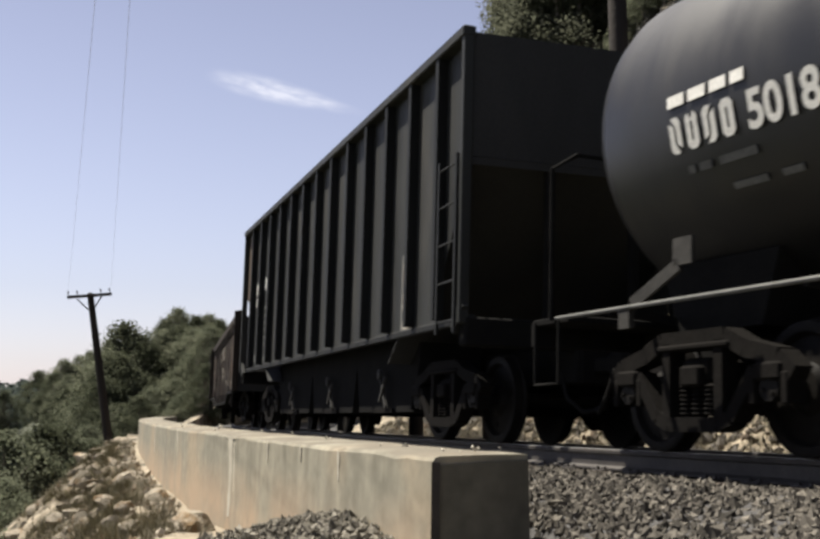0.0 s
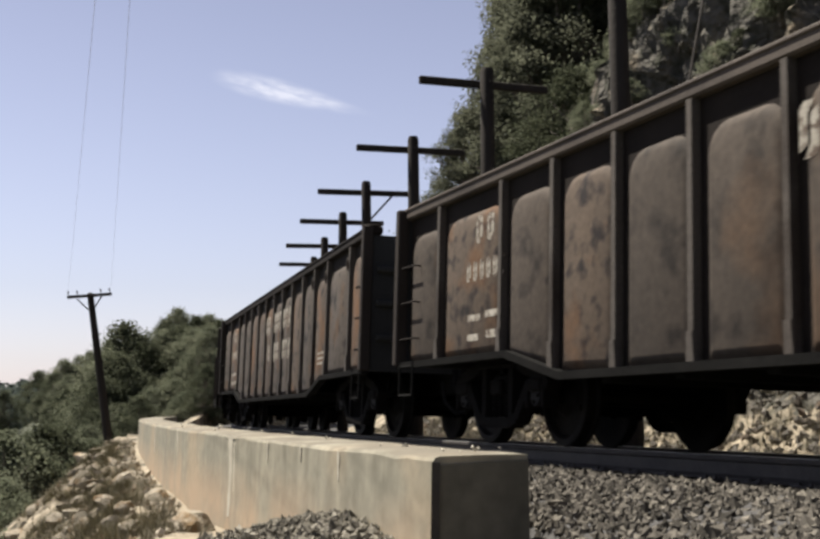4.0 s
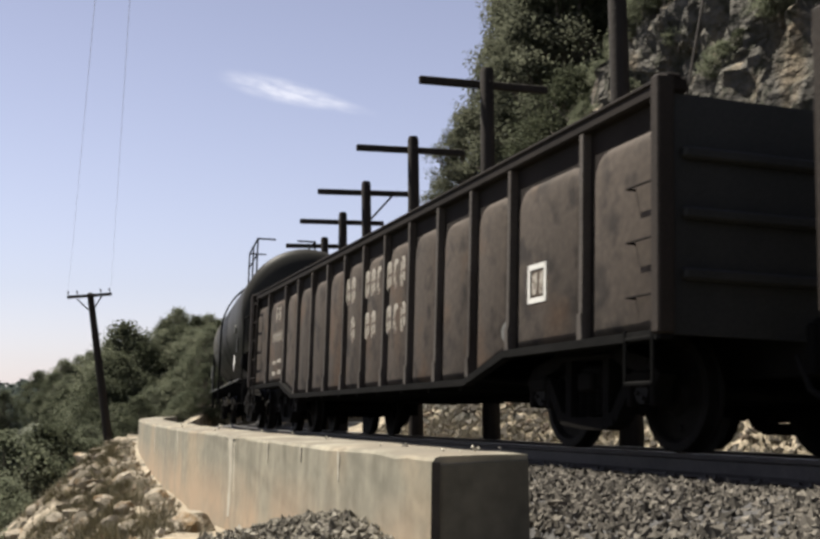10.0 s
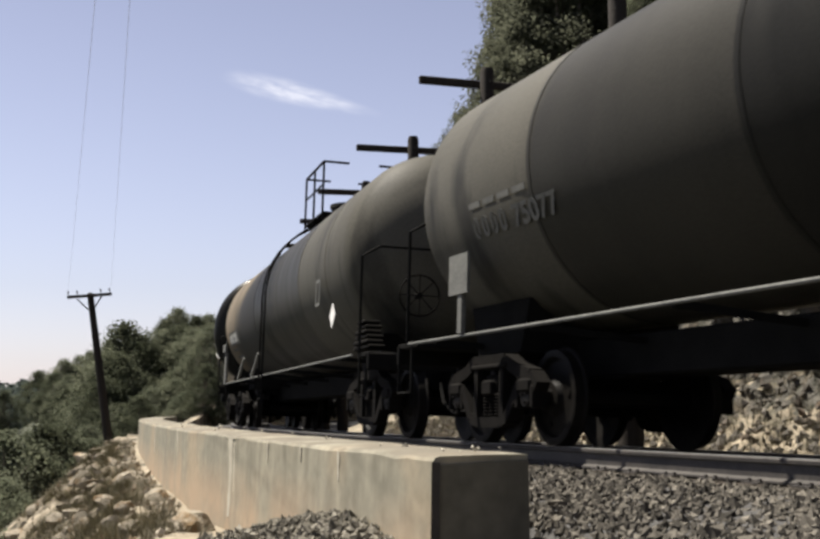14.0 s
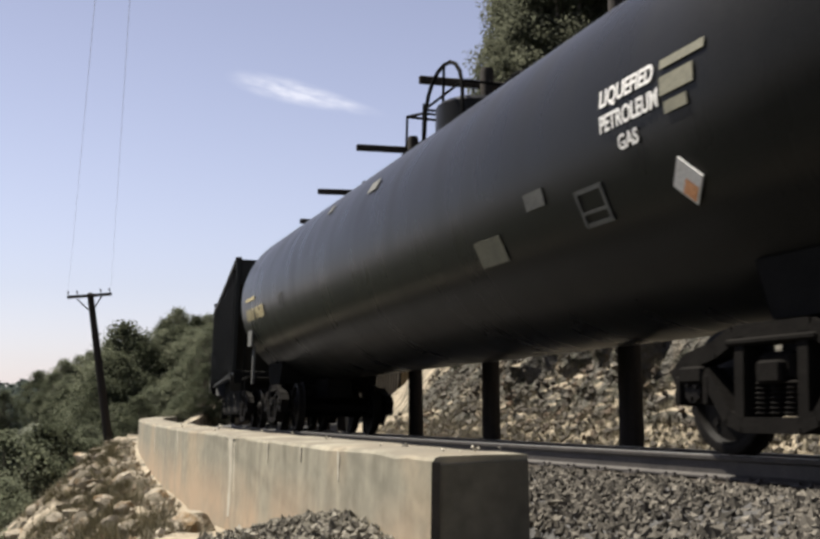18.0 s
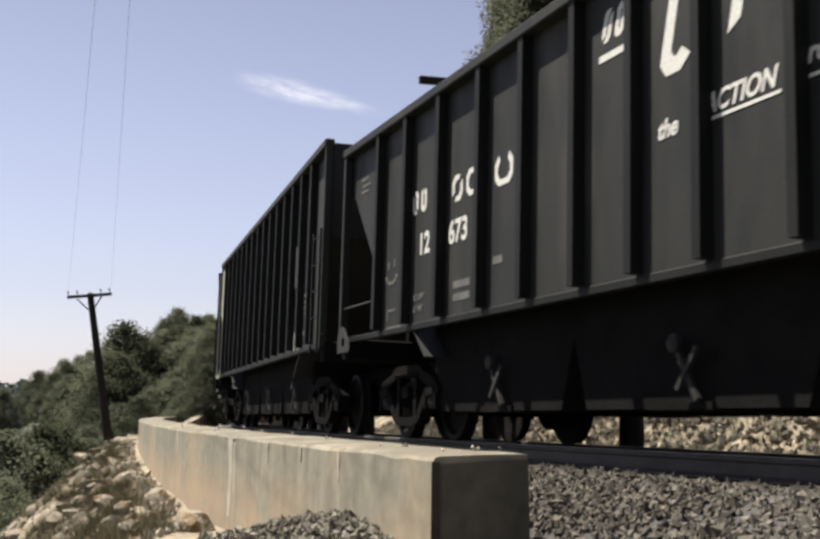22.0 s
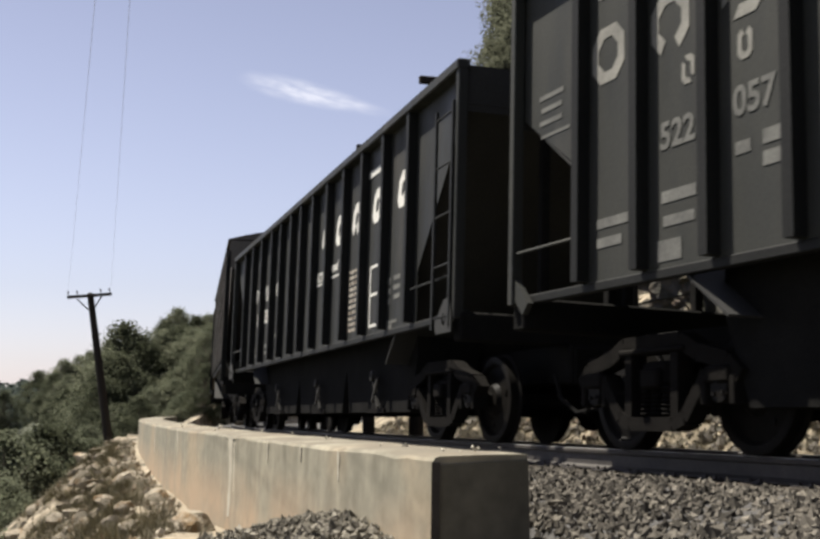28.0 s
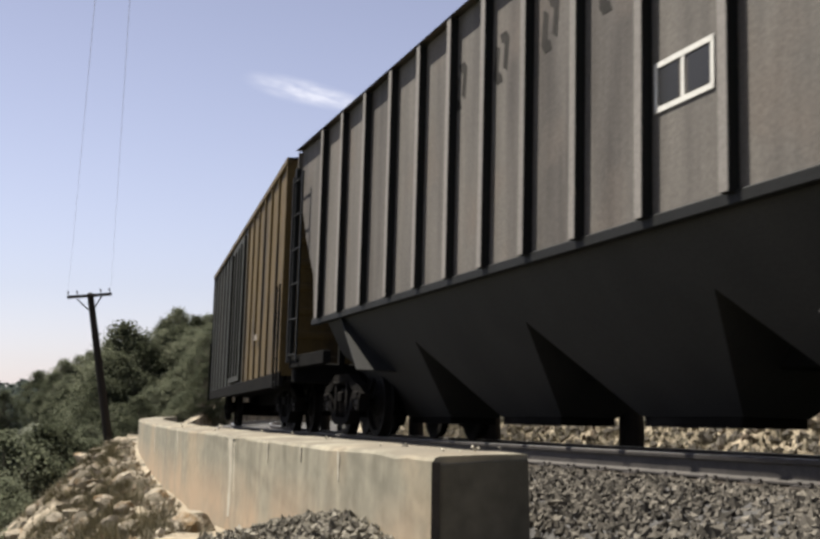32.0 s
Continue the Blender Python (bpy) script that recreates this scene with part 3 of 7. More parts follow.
part("ballast_bed", sweep(BED, 150, 215, 0.12, flip=True, closed=False, wob=bed_wob), surf("ballast_base", (0.022, 0.021, 0.02), (0.065, 0.062, 0.058), 30.0, 0.95, bump=0.8, fine=50), track, "grey crushed-stone ballast")


def stone_geo(rng, count, place, size, flat=0.7, flip_sides=7):
    """Loose stones joined into one mesh: place(rng) gives a point, size a range."""
    g = Geo()
    base = [(1, 0, 0), (-1, 0, 0), (0, 1, 0), (0, -1, 0), (0, 0, 1), (0, 0, -1)]
    tri = [(0, 2, 4), (2, 1, 4), (1, 3, 4), (3, 0, 4), (2, 0, 5), (1, 2, 5), (3, 1, 5), (0, 3, 5)]
    for _ in range(count):
        p = place(rng)
        s = rng.uniform(*size) * (1.7 if rng.random() < 0.06 else 1)
        q = Euler((rng.uniform(0, 6), rng.uniform(0, 6), rng.uniform(0, 6))).to_matrix()
        sx, sy, sz = rng.uniform(0.7, 1.3), rng.uniform(0.6, 1.1), rng.uniform(0.45, 0.9)
        vs = [q @ Vector((a * sx * rng.uniform(0.75, 1.2), b * sy * rng.uniform(0.75, 1.2), c * sz * rng.uniform(0.75, 1.2))) * s for a, b, c in base]
        g.add([p + v for v in vs], tri)
    return g


def bed_height(r, d):
    z = BED[0][1]
    for (r0, z0), (r1, z1) in zip(BED, BED[1:]):
        if r0 <= r <= r1:
            z = lerp(z0, z1, (r - r0) / (r1 - r0))
    return z


def on_shoulder(rng):
    r, d = rng.uniform(167.9, 169.76), rng.uniform(200.2, 204.4)
    return polar(r, deg(d), bed_height(r, d) + rng.uniform(-0.005, 0.02))


def on_mound(rng):
    d = min(201.3, rng.gauss(200.8, 0.34))
    r = 170.4 + abs(rng.gauss(0, 0.45))
    return ground_point(r, d) + Vector((0, 0, rng.uniform(-0.01, 0.05)))


def on_bed(rng):
    r, d = rng.uniform(164.4, 168.4), rng.uniform(195, 204)
    return polar(r, deg(d), bed_height(r, d) + rng.uniform(-0.01, 0.02))


tagged(part("ballast_stones", stone_geo(random.Random(11), 14000, on_shoulder, (0.022, 0.042)), M_GRAVEL, track, smooth=0), kind="stuff")
tagged(part("ballast_stones", stone_geo(random.Random(12), 3500, on_bed, (0.025, 0.04)), M_GRAVEL, track, smooth=0), kind="stuff")
loose = new("loose_gravel", stone_geo(random.Random(13), 3600, on_mound, (0.018, 0.04)).mesh("loose_gravel", M_LOOSE, 0))
tagged(loose, "brownish gravel heaped against the concrete wall", "gravel", kind="stuff")


# ---- the retaining wall ----
R_WALL, WALL_T = 170.37, 0.62


def wall_top(d):
    return ramp(d, (188, 0.27), (193.3, 0.235), (197.5, 0.16), (201.37, 0.085))


def wall_wob(r, z, d, j):
    x, y, _ = polar(r, deg(d))
    if z > -0.2:
        z += wall_top(d)
        z += nz(x, y, 1, 1.7) * 0.012 + (nz(x, y, 2, 5) * 0.012 if j in (7, 8, 9) else 0)
        r += nz(x, y, 4, 4.5) * 0.014 if j in (7, 8, 9) else 0
    r += nz(x, y, z, 0.7) * 0.012
    return r, z


WALL_SECTION = [(R_WALL - WALL_T, 0.0), (R_WALL - WALL_T, -2.2), (R_WALL + 0.10, -2.2), (R_WALL + 0.075, -1.6), (R_WALL + 0.05, -1.1), (R_WALL + 0.03, -0.7), (R_WALL + 0.015, -0.35),
                (R_WALL + 0.004, -0.028), (R_WALL - 0.012, -0.008), (R_WALL - 0.035, 0.0), (R_WALL - 0.3, 0.008), (R_WALL - 0.55, 0.004)]
wall = thing("retaining_wall", "stained cream concrete retaining wall curving beside the track", "wall", kind="structure")
part("wall_body", sweep(WALL_SECTION, 187.5, 201.37, 0.07, wob=wall_wob), M_CONCRETE, wall)


def wall_patch(d0, d1, z0, z1, rng):
    """A thin crust of lime that ran down the face."""
    g = Geo()
    n = 9
    for i in range(n):
        t = i / (n - 1)
        z = lerp(z0, z1, t)
        c, w = lerp(d0, d1, 0.5 + rng.uniform(-0.04, 0.04)), (d1 - d0) * lerp(0.9, 0.5, t) * rng.uniform(0.8, 1.2)
        rr = R_WALL + 0.016 + ramp(-z, (0, -0.004), (0.35, 0.0), (1.1, 0.04))
        g.v += [tuple(polar(rr, deg(c - w / 2), z)), tuple(polar(rr + 0.004, deg(c), z)), tuple(polar(rr, deg(c + w / 2), z))]
    g.f = [(i * 3 + k, i * 3 + k + 1, i * 3 + k + 4, i * 3 + k + 3) for i in range(n - 1) for k in (0, 1)]
    return g


# the wall's end gets a thin face whose dark colour stands for its shade
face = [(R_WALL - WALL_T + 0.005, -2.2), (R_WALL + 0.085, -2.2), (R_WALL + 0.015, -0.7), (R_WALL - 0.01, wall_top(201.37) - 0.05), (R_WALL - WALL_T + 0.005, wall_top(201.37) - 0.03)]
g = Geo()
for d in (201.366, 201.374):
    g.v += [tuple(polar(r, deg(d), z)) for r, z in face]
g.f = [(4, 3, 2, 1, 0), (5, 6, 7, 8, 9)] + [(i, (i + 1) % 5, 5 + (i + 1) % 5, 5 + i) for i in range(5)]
part("wall_end", g, M_WALLEND, wall, "end face of the wall, its shade put into the colour", smooth=0)
part("corner_joint", Geo().beam(polar(R_WALL + 0.03, deg(201.375), -1.6), polar(R_WALL - 0.012, deg(201.375), wall_top(201.37) - 0.03), 0.05, 0.012, up=(0, -1, 0)), M_JOINT, wall, "dark open joint at the corner of the wall")
LIME_RUNS = ((199.37, 199.46, 0.115, -0.72), (199.30, 199.54, 0.118, 0.085), (199.47, 199.50, 0.05, -0.45), (200.0, 200.018, 0.10, -0.08), (200.4, 200.416, 0.098, -0.04), (200.75, 200.775, 0.07, -0.14), (196.6, 196.68, 0.15, -0.3), (197.9, 197.95, 0.12, -0.25))
rw = random.Random(8)
for d0, d1, z0, z1 in LIME_RUNS:
    part("lime_streak", wall_patch(d0, d1, z0, z1, rw), M_LIME, wall)


def on_wall_top(rng):
    d = rng.uniform(194, 201.33)
    r = R_WALL - WALL_T + abs(rng.gauss(0, 0.26))
    if rng.random() < 0.3:
        d, r = rng.uniform(200.9, 201.36), R_WALL - rng.uniform(0.3, 0.72)
    return polar(min(r, R_WALL - 0.06), deg(d), wall_top(d) + rng.uniform(0.0, 0.035))


rubble = new("wall_top_rubble", stone_geo(random.Random(21), 34, on_wall_top, (0.010, 0.022)).mesh("wall_top_rubble", M_LIME, 0))
tagged(rubble, "pale broken stones lying on top of the wall", "rubble", kind="stuff")


# ---- rocks below the wall ----
def rock_mesh(seed):
    bm = bmesh.new()
    bmesh.ops.create_icosphere(bm, subdivisions=3, radius=1.0)
    r = random.Random(seed)
    off = Vector((r.uniform(0, 50), r.uniform(0, 50), r.uniform(0, 50)))
    cuts = [(Vector((r.uniform(-1, 1), r.uniform(-1, 1), r.uniform(-1, 1))).normalized(), r.uniform(0.30, 0.64)) for _ in range(9)]
    for v in bm.verts:
        p = v.co.copy()
        for nrm, dd in cuts:
            k = p.dot(nrm) - dd
            if k > 0:
                p -= nrm * k
        p *= 1.05 + 0.09 * noise.noise(p * 2 + off) + 0.08 * noise.noise(p * 4.5 + off) + 0.05 * noise.noise(p * 11 + off)
        v.co = Vector((p.x * 1.15, p.y * 0.9, p.z * 0.72))
    me = bpy.data.meshes.new("rock")
    bm.to_mesh(me)
    bm.free()
    me.materials.append(M_ROCK)
    me.polygons.foreach_set("use_smooth", [True] * len(me.polygons))
    me.set_sharp_from_angle(angle=radians(9))
    return me


ROCKS = [rock_mesh(s) for s in range(7)]
rr = random.Random(31)


def place_rock(r, d, size, sink=0.25):
    ob = new("rock", rr.choice(ROCKS))
    p = ground_point(r, d)
    k = size * rr.uniform(0.85, 1.15)
    ob.matrix_basis = Matrix.LocRotScale(p + Vector((0, 0, k * (0.55 - sink))), Euler((rr.uniform(-0.4, 0.4), rr.uniform(-0.6, 0.25), rr.uniform(0, 6.28))), (k * rr.uniform(0.85, 1.15), k * rr.uniform(0.7, 1.1), k * rr.uniform(0.7, 1.0)))
    return tagged(ob, "sunlit pale brown rock lying on the slope below the wall", "rock", "rocks below the wall")


for _ in range(190):
    d = rr.uniform(192.6, 199.4)
    place_rock(170.6 + abs(rr.gauss(0, 1.1)), d, rr.choice((0.07, 0.09, 0.12, 0.17, 0.24, 0.32)), 0.58)
for d, dr, s in ((194.0, 0.9, 0.5), (194.6, 1.3, 0.45), (195.4, 1.0, 0.42), (196.2, 1.2, 0.4), (196.8, 0.8, 0.36), (197.8, 1.0, 0.34), (198.6, 1.4, 0.36), (195.0, 1.8, 0.5), (193.6, 0.1, 0.36), (194.4, 0.15, 0.28), (194.9, 0.7, 0.3), (195.6, 0.12, 0.22), (196.4, 0.12, 0.2), (197.0, 0.15, 0.22), (197.3, 1.3, 0.28), (198.2, 1.7, 0.3), (193.2, 0.4, 0.4)):
    place_rock(170.55 + dr, d, s * 0.92, 0.56)


def on_slope(rng):
    d = rng.uniform(192.4, 199.5)
    return ground_point(170.5 + abs(rng.gauss(0, 1.1)), d) + Vector((0, 0, rng.uniform(-0.01, 0.04)))


scree = new("scree", stone_geo(random.Random(41), 1500, on_slope, (0.025, 0.08)).mesh("scree", M_ROCK, 0))
tagged(scree, "small broken stone scattered down the embankment", "scree", kind="stuff")


def on_cliff_foot(rng):
    d = rng.uniform(188.6, 201)
    r = rng.uniform(159.6, 162.6) if d > 191.5 or rng.random() < 0.4 else rng.uniform(155.5, 160)
    return ground_point(r, d) + Vector((0, 0, rng.uniform(0, 0.08)))


talus = new("talus", stone_geo(random.Random(42), 4200, on_cliff_foot, (0.03, 0.11)).mesh("talus", M_TALUS, 0))
tagged(talus, "sunlit broken rock along the foot of the cliff", "talus", kind="stuff")


def grass_geo(rng, count, place, tall):
    g = Geo()
    for _ in range(count):
        p = place(rng)
        for _ in range(7):
            a = rng.uniform(0, 6.28)
            h = rng.uniform(*tall)
            o = Vector((math.cos(a), math.sin(a), 0)) * rng.uniform(0, 0.08)
            w = Vector((-math.sin(a), math.cos(a), 0)) * 0.006
            tip = o * 2.5 + Vector((rng.uniform(-0.1, 0.1), rng.uniform(-0.1, 0.1), h))
            g.add([p + o - w, p + o + w, p + tip], [(0, 1, 2)])
    return g


def grassy(rng):
    d = rng.uniform(188.6, 202)
    return ground_point(rng.uniform(159.9 if d > 191.5 else 156, 162.8), d)


def grassy2(rng):
    d = rng.uniform(192.3, 199.5)
    return ground_point(170.6 + abs(rng.gauss(0, 1.1)), d)


straw = new("dry_grass", grass_geo(random.Random(51), 5200, grassy, (0.08, 0.28)).mesh("dry_grass", M_STRAW, 0))
tagged(straw, "dry yellow grass at the foot of the cliff", "grass", kind="stuff")
straw2 = new("dry_grass", grass_geo(random.Random(52), 2600, grassy2, (0.06, 0.2)).mesh("dry_grass", M_STRAW, 0))
tagged(straw2, "dry grass tufts among the rocks below the wall", "grass", kind="stuff")


def weedy(rng):
    """Weeds in drifts among the rocks."""
    while True:
        d = rng.uniform(192.6, 199.2)
        p = ground_point(170.9 + abs(rng.gauss(0, 0.9)), d)
        if noise.noise(p * 0.9) > 0.02:
            return p


weeds = new("weeds", grass_geo(random.Random(53), 3600, weedy, (0.08, 0.26)).mesh("weeds", M_WEED, 0))
tagged(weeds, "dull brown weeds growing among the rocks below the wall", "weeds", kind="stuff")


# ---- the slide-fence poles inside the curve ----
def fence_pole(d, r=164.6, tall=6.45, arm=2.54, lean=0.0, brace=False):
    base = polar(r, deg(d), -0.5)
    pole = thing("fence_pole", "tarred timber slide-fence pole with one long crossarm", "pole", "slide-fence poles along the track", at=Matrix.Translation(base) @ Matrix.Rotation(deg(d), 4, "Z") @ Matrix.Rotation(lean, 4, "Y"))
    g = Geo()
    prof = [(0.0, 0.172), (0.6, 0.165), (2.5, 0.152), (4.6, 0.138), (tall + 0.42, 0.125), (tall + 0.5, 0.10)]
    g.lathe(prof, 14, "z")
    part("shaft", g, M_POLE, pole)
    z = tall + 0.22
    part("crossarm", Geo().box(0.0, -0.15, z, arm, 0.11, 0.14, ch=0.012), M_POLE, pole)
    part("arm_bolt", Geo().cyl((0, -0.24, z), (0, 0.16, z), 0.018, 6), M_RAIL, pole)
    if brace:
        part("brace", Geo().beam((-0.75, -0.15, z - 0.05), (-0.06, -0.14, z - 0.8), 0.05, 0.05), M_POLE, pole)
    return pole


fence_pole(198.93, r=164.75, tall=7.2)
for k, (d, tall) in enumerate(((197.06, 6.68), (195.41, 6.51), (193.75, 6.44), (192.34, 6.32), (190.96, 6.17), (189.4, 6.13))):
    fence_pole(d, tall=tall, lean=0.006 * ((k * 7) % 5 - 2) / 2, brace=(k == 2))
part("guy", Geo().cyl((0, 0, 0), (0.9, 1.2, 3.2), 0.02, 6), M_POLE, thing("guy_wire", "steel guy wire anchored behind the fence pole", "wire", at=Matrix.Translation(polar(164.0, deg(198.95), 3.6))))


# ---- the leaning telegraph pole on the valley side ----
def telegraph_pole(base, lean):
    pole = thing("telegraph_pole", "old dark telegraph pole leaning over the valley, one crossarm", "telegraph pole", at=Matrix.Translation(base) @ Matrix.Rotation(lean, 4, "Y"))
    part("shaft", Geo().lathe([(-0.6, 0.2), (0, 0.19), (3, 0.17), (6.38, 0.135), (6.42, 0.08)], 12, "z"), M_POLE, pole)
    part("crossarm", Geo().box(0, -0.16, 0, 1.9, 0.10, 0.13, ch=0.01), M_POLE, pole, at=Matrix.Translation((0, 0, 6.28)) @ Matrix.Rotation(-lean - 0.065, 4, "Y"))
    for s in (-1, 1):
        part("arm_brace", Geo().beam((s * 0.55, -0.15, 6.22), (s * 0.04, -0.15, 5.6), 0.03, 0.05), M_POLE, pole)
    for x in (-0.88, -0.5, 0.5, 0.88):
        g = Geo().lathe([(0.06, 0.012), (0.12, 0.02), (0.14, 0.035), (0.2, 0.038), (0.24, 0.02)], 8, "z", Matrix.Translation((x, -0.16, 6.30 + x * (lean + 0.065))))
        part("insulator", g, M_LETTERFADE, pole)
    return pole


telegraph_pole(Vector((-12.8, 48.6, -0.77)), -0.147)
wires = thing("telegraph_wires", "thin sagging telegraph wires running overhead from the leaning pole", "wire")
for a, b, sag in (((-12.84, 48.5, 5.62), (2.3, -8.0, 4.4), 0.5), ((-14.68, 48.5, 5.5), (2.7, -8.0, 4.4), 0.5)):
    pts = [Vector(a).lerp(Vector(b), t / 24) - Vector((0, 0, sag * 4 * (t / 24) * (1 - t / 24))) for t in range(25)]
    part("wire", Geo().tube(pts, 0.0028, 4), M_WIRE, wires)


# ---- trees ----
def tree_parts(seed, tall, wide, leaf, clumps, per, mat, low=0.25, full=1.0, tight=0.55):
    """Trunk and limbs, and a crown of leaf clumps with gaps, as two meshes."""
    r = random.Random(seed)
    g = Geo()
    pts = [Vector((0, 0, -0.6))]
    for k in range(5):
        pts.append(Vector((r.uniform(-0.1, 0.1) * tall * 0.3, r.uniform(-0.1, 0.1) * tall * 0.3, tall * 0.15 * (k + 1))))
    for k in range(5):
        g.cyl(pts[k], pts[k + 1], tall * 0.032 * (1 - k * 0.14), 8, tall * 0.032 * (1 - (k + 1) * 0.14))
    crown = Geo()
    for c in range(clumps):
        a = r.uniform(0, 6.283)
        t = r.uniform(low, 1.0)
        rad = wide * 0.5 * math.sin(math.pi * min(1, (t - low) / (1 - low) * 0.8 + 0.18)) ** full * math.sqrt(r.uniform(0.15, 1.0)) * r.uniform(0.85, 1.06)
        ctr = Vector((math.cos(a) * rad, math.sin(a) * rad, t * tall))
        if c % 5 == 0:
            k = pts[min(5, 1 + int(t * 4))]
            g.cyl(k, ctr, tall * 0.010, 5, tall * 0.003)
        size = wide * r.uniform(0.07, 0.15)
        for _ in range(per):
            o = Vector([max(-1.5, min(1.5, r.gauss(0, 1))) for _ in range(3)]) * size * tight
            o.z *= 0.7
            q = Euler((r.uniform(-0.9, 0.9), r.uniform(-0.9, 0.9), r.uniform(0, 6.28))).to_matrix()
            s = leaf * r.uniform(0.6, 1.3)
            crown.add([ctr + o + q @ Vector(v) for v in ((-s, 0, 0), (0, -s * 0.5, s * 0.12), (s, 0, 0), (0, s * 0.5, s * 0.12))], [(0, 1, 2, 3)])
    return g.mesh("trunk", M_BARK), crown.mesh("crown", mat, 0)


TREES = [tree_parts(s, 6.0, 5.2, 0.085, 230, 62, M_LEAF if s % 3 else M_LEAF2, low=0.12) for s in range(60, 65)]
TALL = [tree_parts(s, 13.4, 6.2, 0.080, 520, 190, M_HILLLEAF, low=0.06, full=0.45, tight=0.46) for s in (80, 81)]
BUSHES = [tree_parts(s, 2.2, 3.0, 0.062, 120, 50, M_LEAF if s == 72 else M_LEAF2, low=0.05) for s in range(70, 74)]
rtree = random.Random(77)


def plant(kind, at, size, label, group, turn=None):
    trunk, crown = rtree.choice(TALL if size < 0 else TREES if kind == "tree" else BUSHES)
    size = abs(size)
    m = Matrix.LocRotScale(at, Euler((rtree.uniform(-0.06, 0.06), rtree.uniform(-0.06, 0.06), rtree.uniform(0, 6.28))), (size, size, size * rtree.uniform(0.85, 1.15)))
    t = thing(kind, label, kind, group, at=m)
    part("trunk", trunk, None, t)
    part("crown", crown, None, t)
    return t


def stand(kind, az, dist, size, label, group, sink=0.3, least=0.0, most=1e9):
    """Plants by bearing (degrees right of straight ahead) and distance from the viewpoint."""
    x, y = dist * math.sin(deg(az)), dist * math.cos(deg(az))
    r = math.hypot(x - CX, y - CY)
    if not least < r < most:
        return None
    p = ground_point(r, math.degrees(math.atan2(y - CY, x - CX)) % 360)
    return plant(kind, p - Vector((0, 0, sink)), size, label, group)


# on the hill inside the curve
for az, dist, s in ((7.9, 40, 1.0), (9.5, 43, 1.05), (11.0, 45, 1.1), (7.0, 47, 1.12), (6.9, 54, 1.25), (13.0, 47, 1.1), (3.15, 51, 0.8)):
    stand("tree", az, dist, -s, "tall dark green oak beside the cliff above the track", "trees on the hill above the track")
for az, dist, s in ((8.4, 36, 0.8), (7.7, 44, 1.0), (10.0, 40, 1.0), (12.0, 38, 0.9), (14.5, 36, 0.9), (17.0, 35, 0.9), (10.5, 48, 1.3), (13.5, 46, 1.3), (16.5, 44, 1.2)):
    stand("tree", az, dist, s, "dark green oak on the rocky hill above the track", "trees on the hill above the track")
for az, dist, s in ((1.9, 60, 1.25), (2.8, 58, 1.1), (2.2, 72, 1.5), (1.2, 70, 0.7), (3.6, 52, 0.9)):
    stand("tree", az, dist, s, "green tree standing beyond the bend of the line", "trees on the hill above the track")
for _ in range(130):
    d = rtree.uniform(189.5, 200)
    plant("bush", ground_point(rtree.uniform(153.5, 159.6), d), rtree.uniform(0.14, 0.5), "dusty green bush clinging to the cliff", "bushes on the cliff")

for az, dist, s in ((-15.0, 76, 0.95), (-14.7, 80, 1.32), (-13.9, 82, 1.38), (-14.3, 78, 1.28), (-13.2, 82, 1.18), (-12.2, 84, 1.06), (-11.4, 84, 1.04), (-10.6, 82, 1.0), (-10.0, 78, 0.75), (-9.8, 68, 0.5), (-10.3, 66, 0.5)):
    stand("tree", az, dist, s, "dark green tree on the wooded spur beyond the pole", "trees on the wooded spur", 0.5)
for k in range(24):
    stand("bush", rtree.uniform(-11.2, -9.5), rtree.uniform(52, 76), rtree.uniform(0.5, 1.0), "dusty green bush on the slope below the line", "bushes on the valley slope", 0.3, 171.6)

# the wooded spur and the slope down to the valley
for k in range(70):
    stand("tree", lerp(-18.0, -9.3, (k % 35) / 34) + rtree.uniform(-0.3, 0.3), rtree.uniform(66, 100), rtree.uniform(0.5, 0.8), "dark green tree on the wooded spur beyond the pole", "trees on the wooded spur", 0.5, 173.5)
for k in range(26):
    stand("tree", rtree.uniform(-26, -16), rtree.uniform(75, 120), rtree.uniform(0.45, 0.7), "dark green tree on the wooded spur beyond the pole", "trees on the wooded spur", 0.5, 175)
for k in range(150):
    stand("bush", rtree.uniform(-27, -9.4), rtree.uniform(24, 72), rtree.uniform(0.6, 1.5), "dusty green bush on the slope below the line", "bushes on the valley slope", 0.3, 173.9)


for k in range(60):
    stand("bush", rtree.uniform(-22, -14.5), rtree.uniform(34, 74), rtree.uniform(0.8, 1.5), "dusty green bush on the slope below the line", "bushes on the valley slope", 0.3, 174.5)


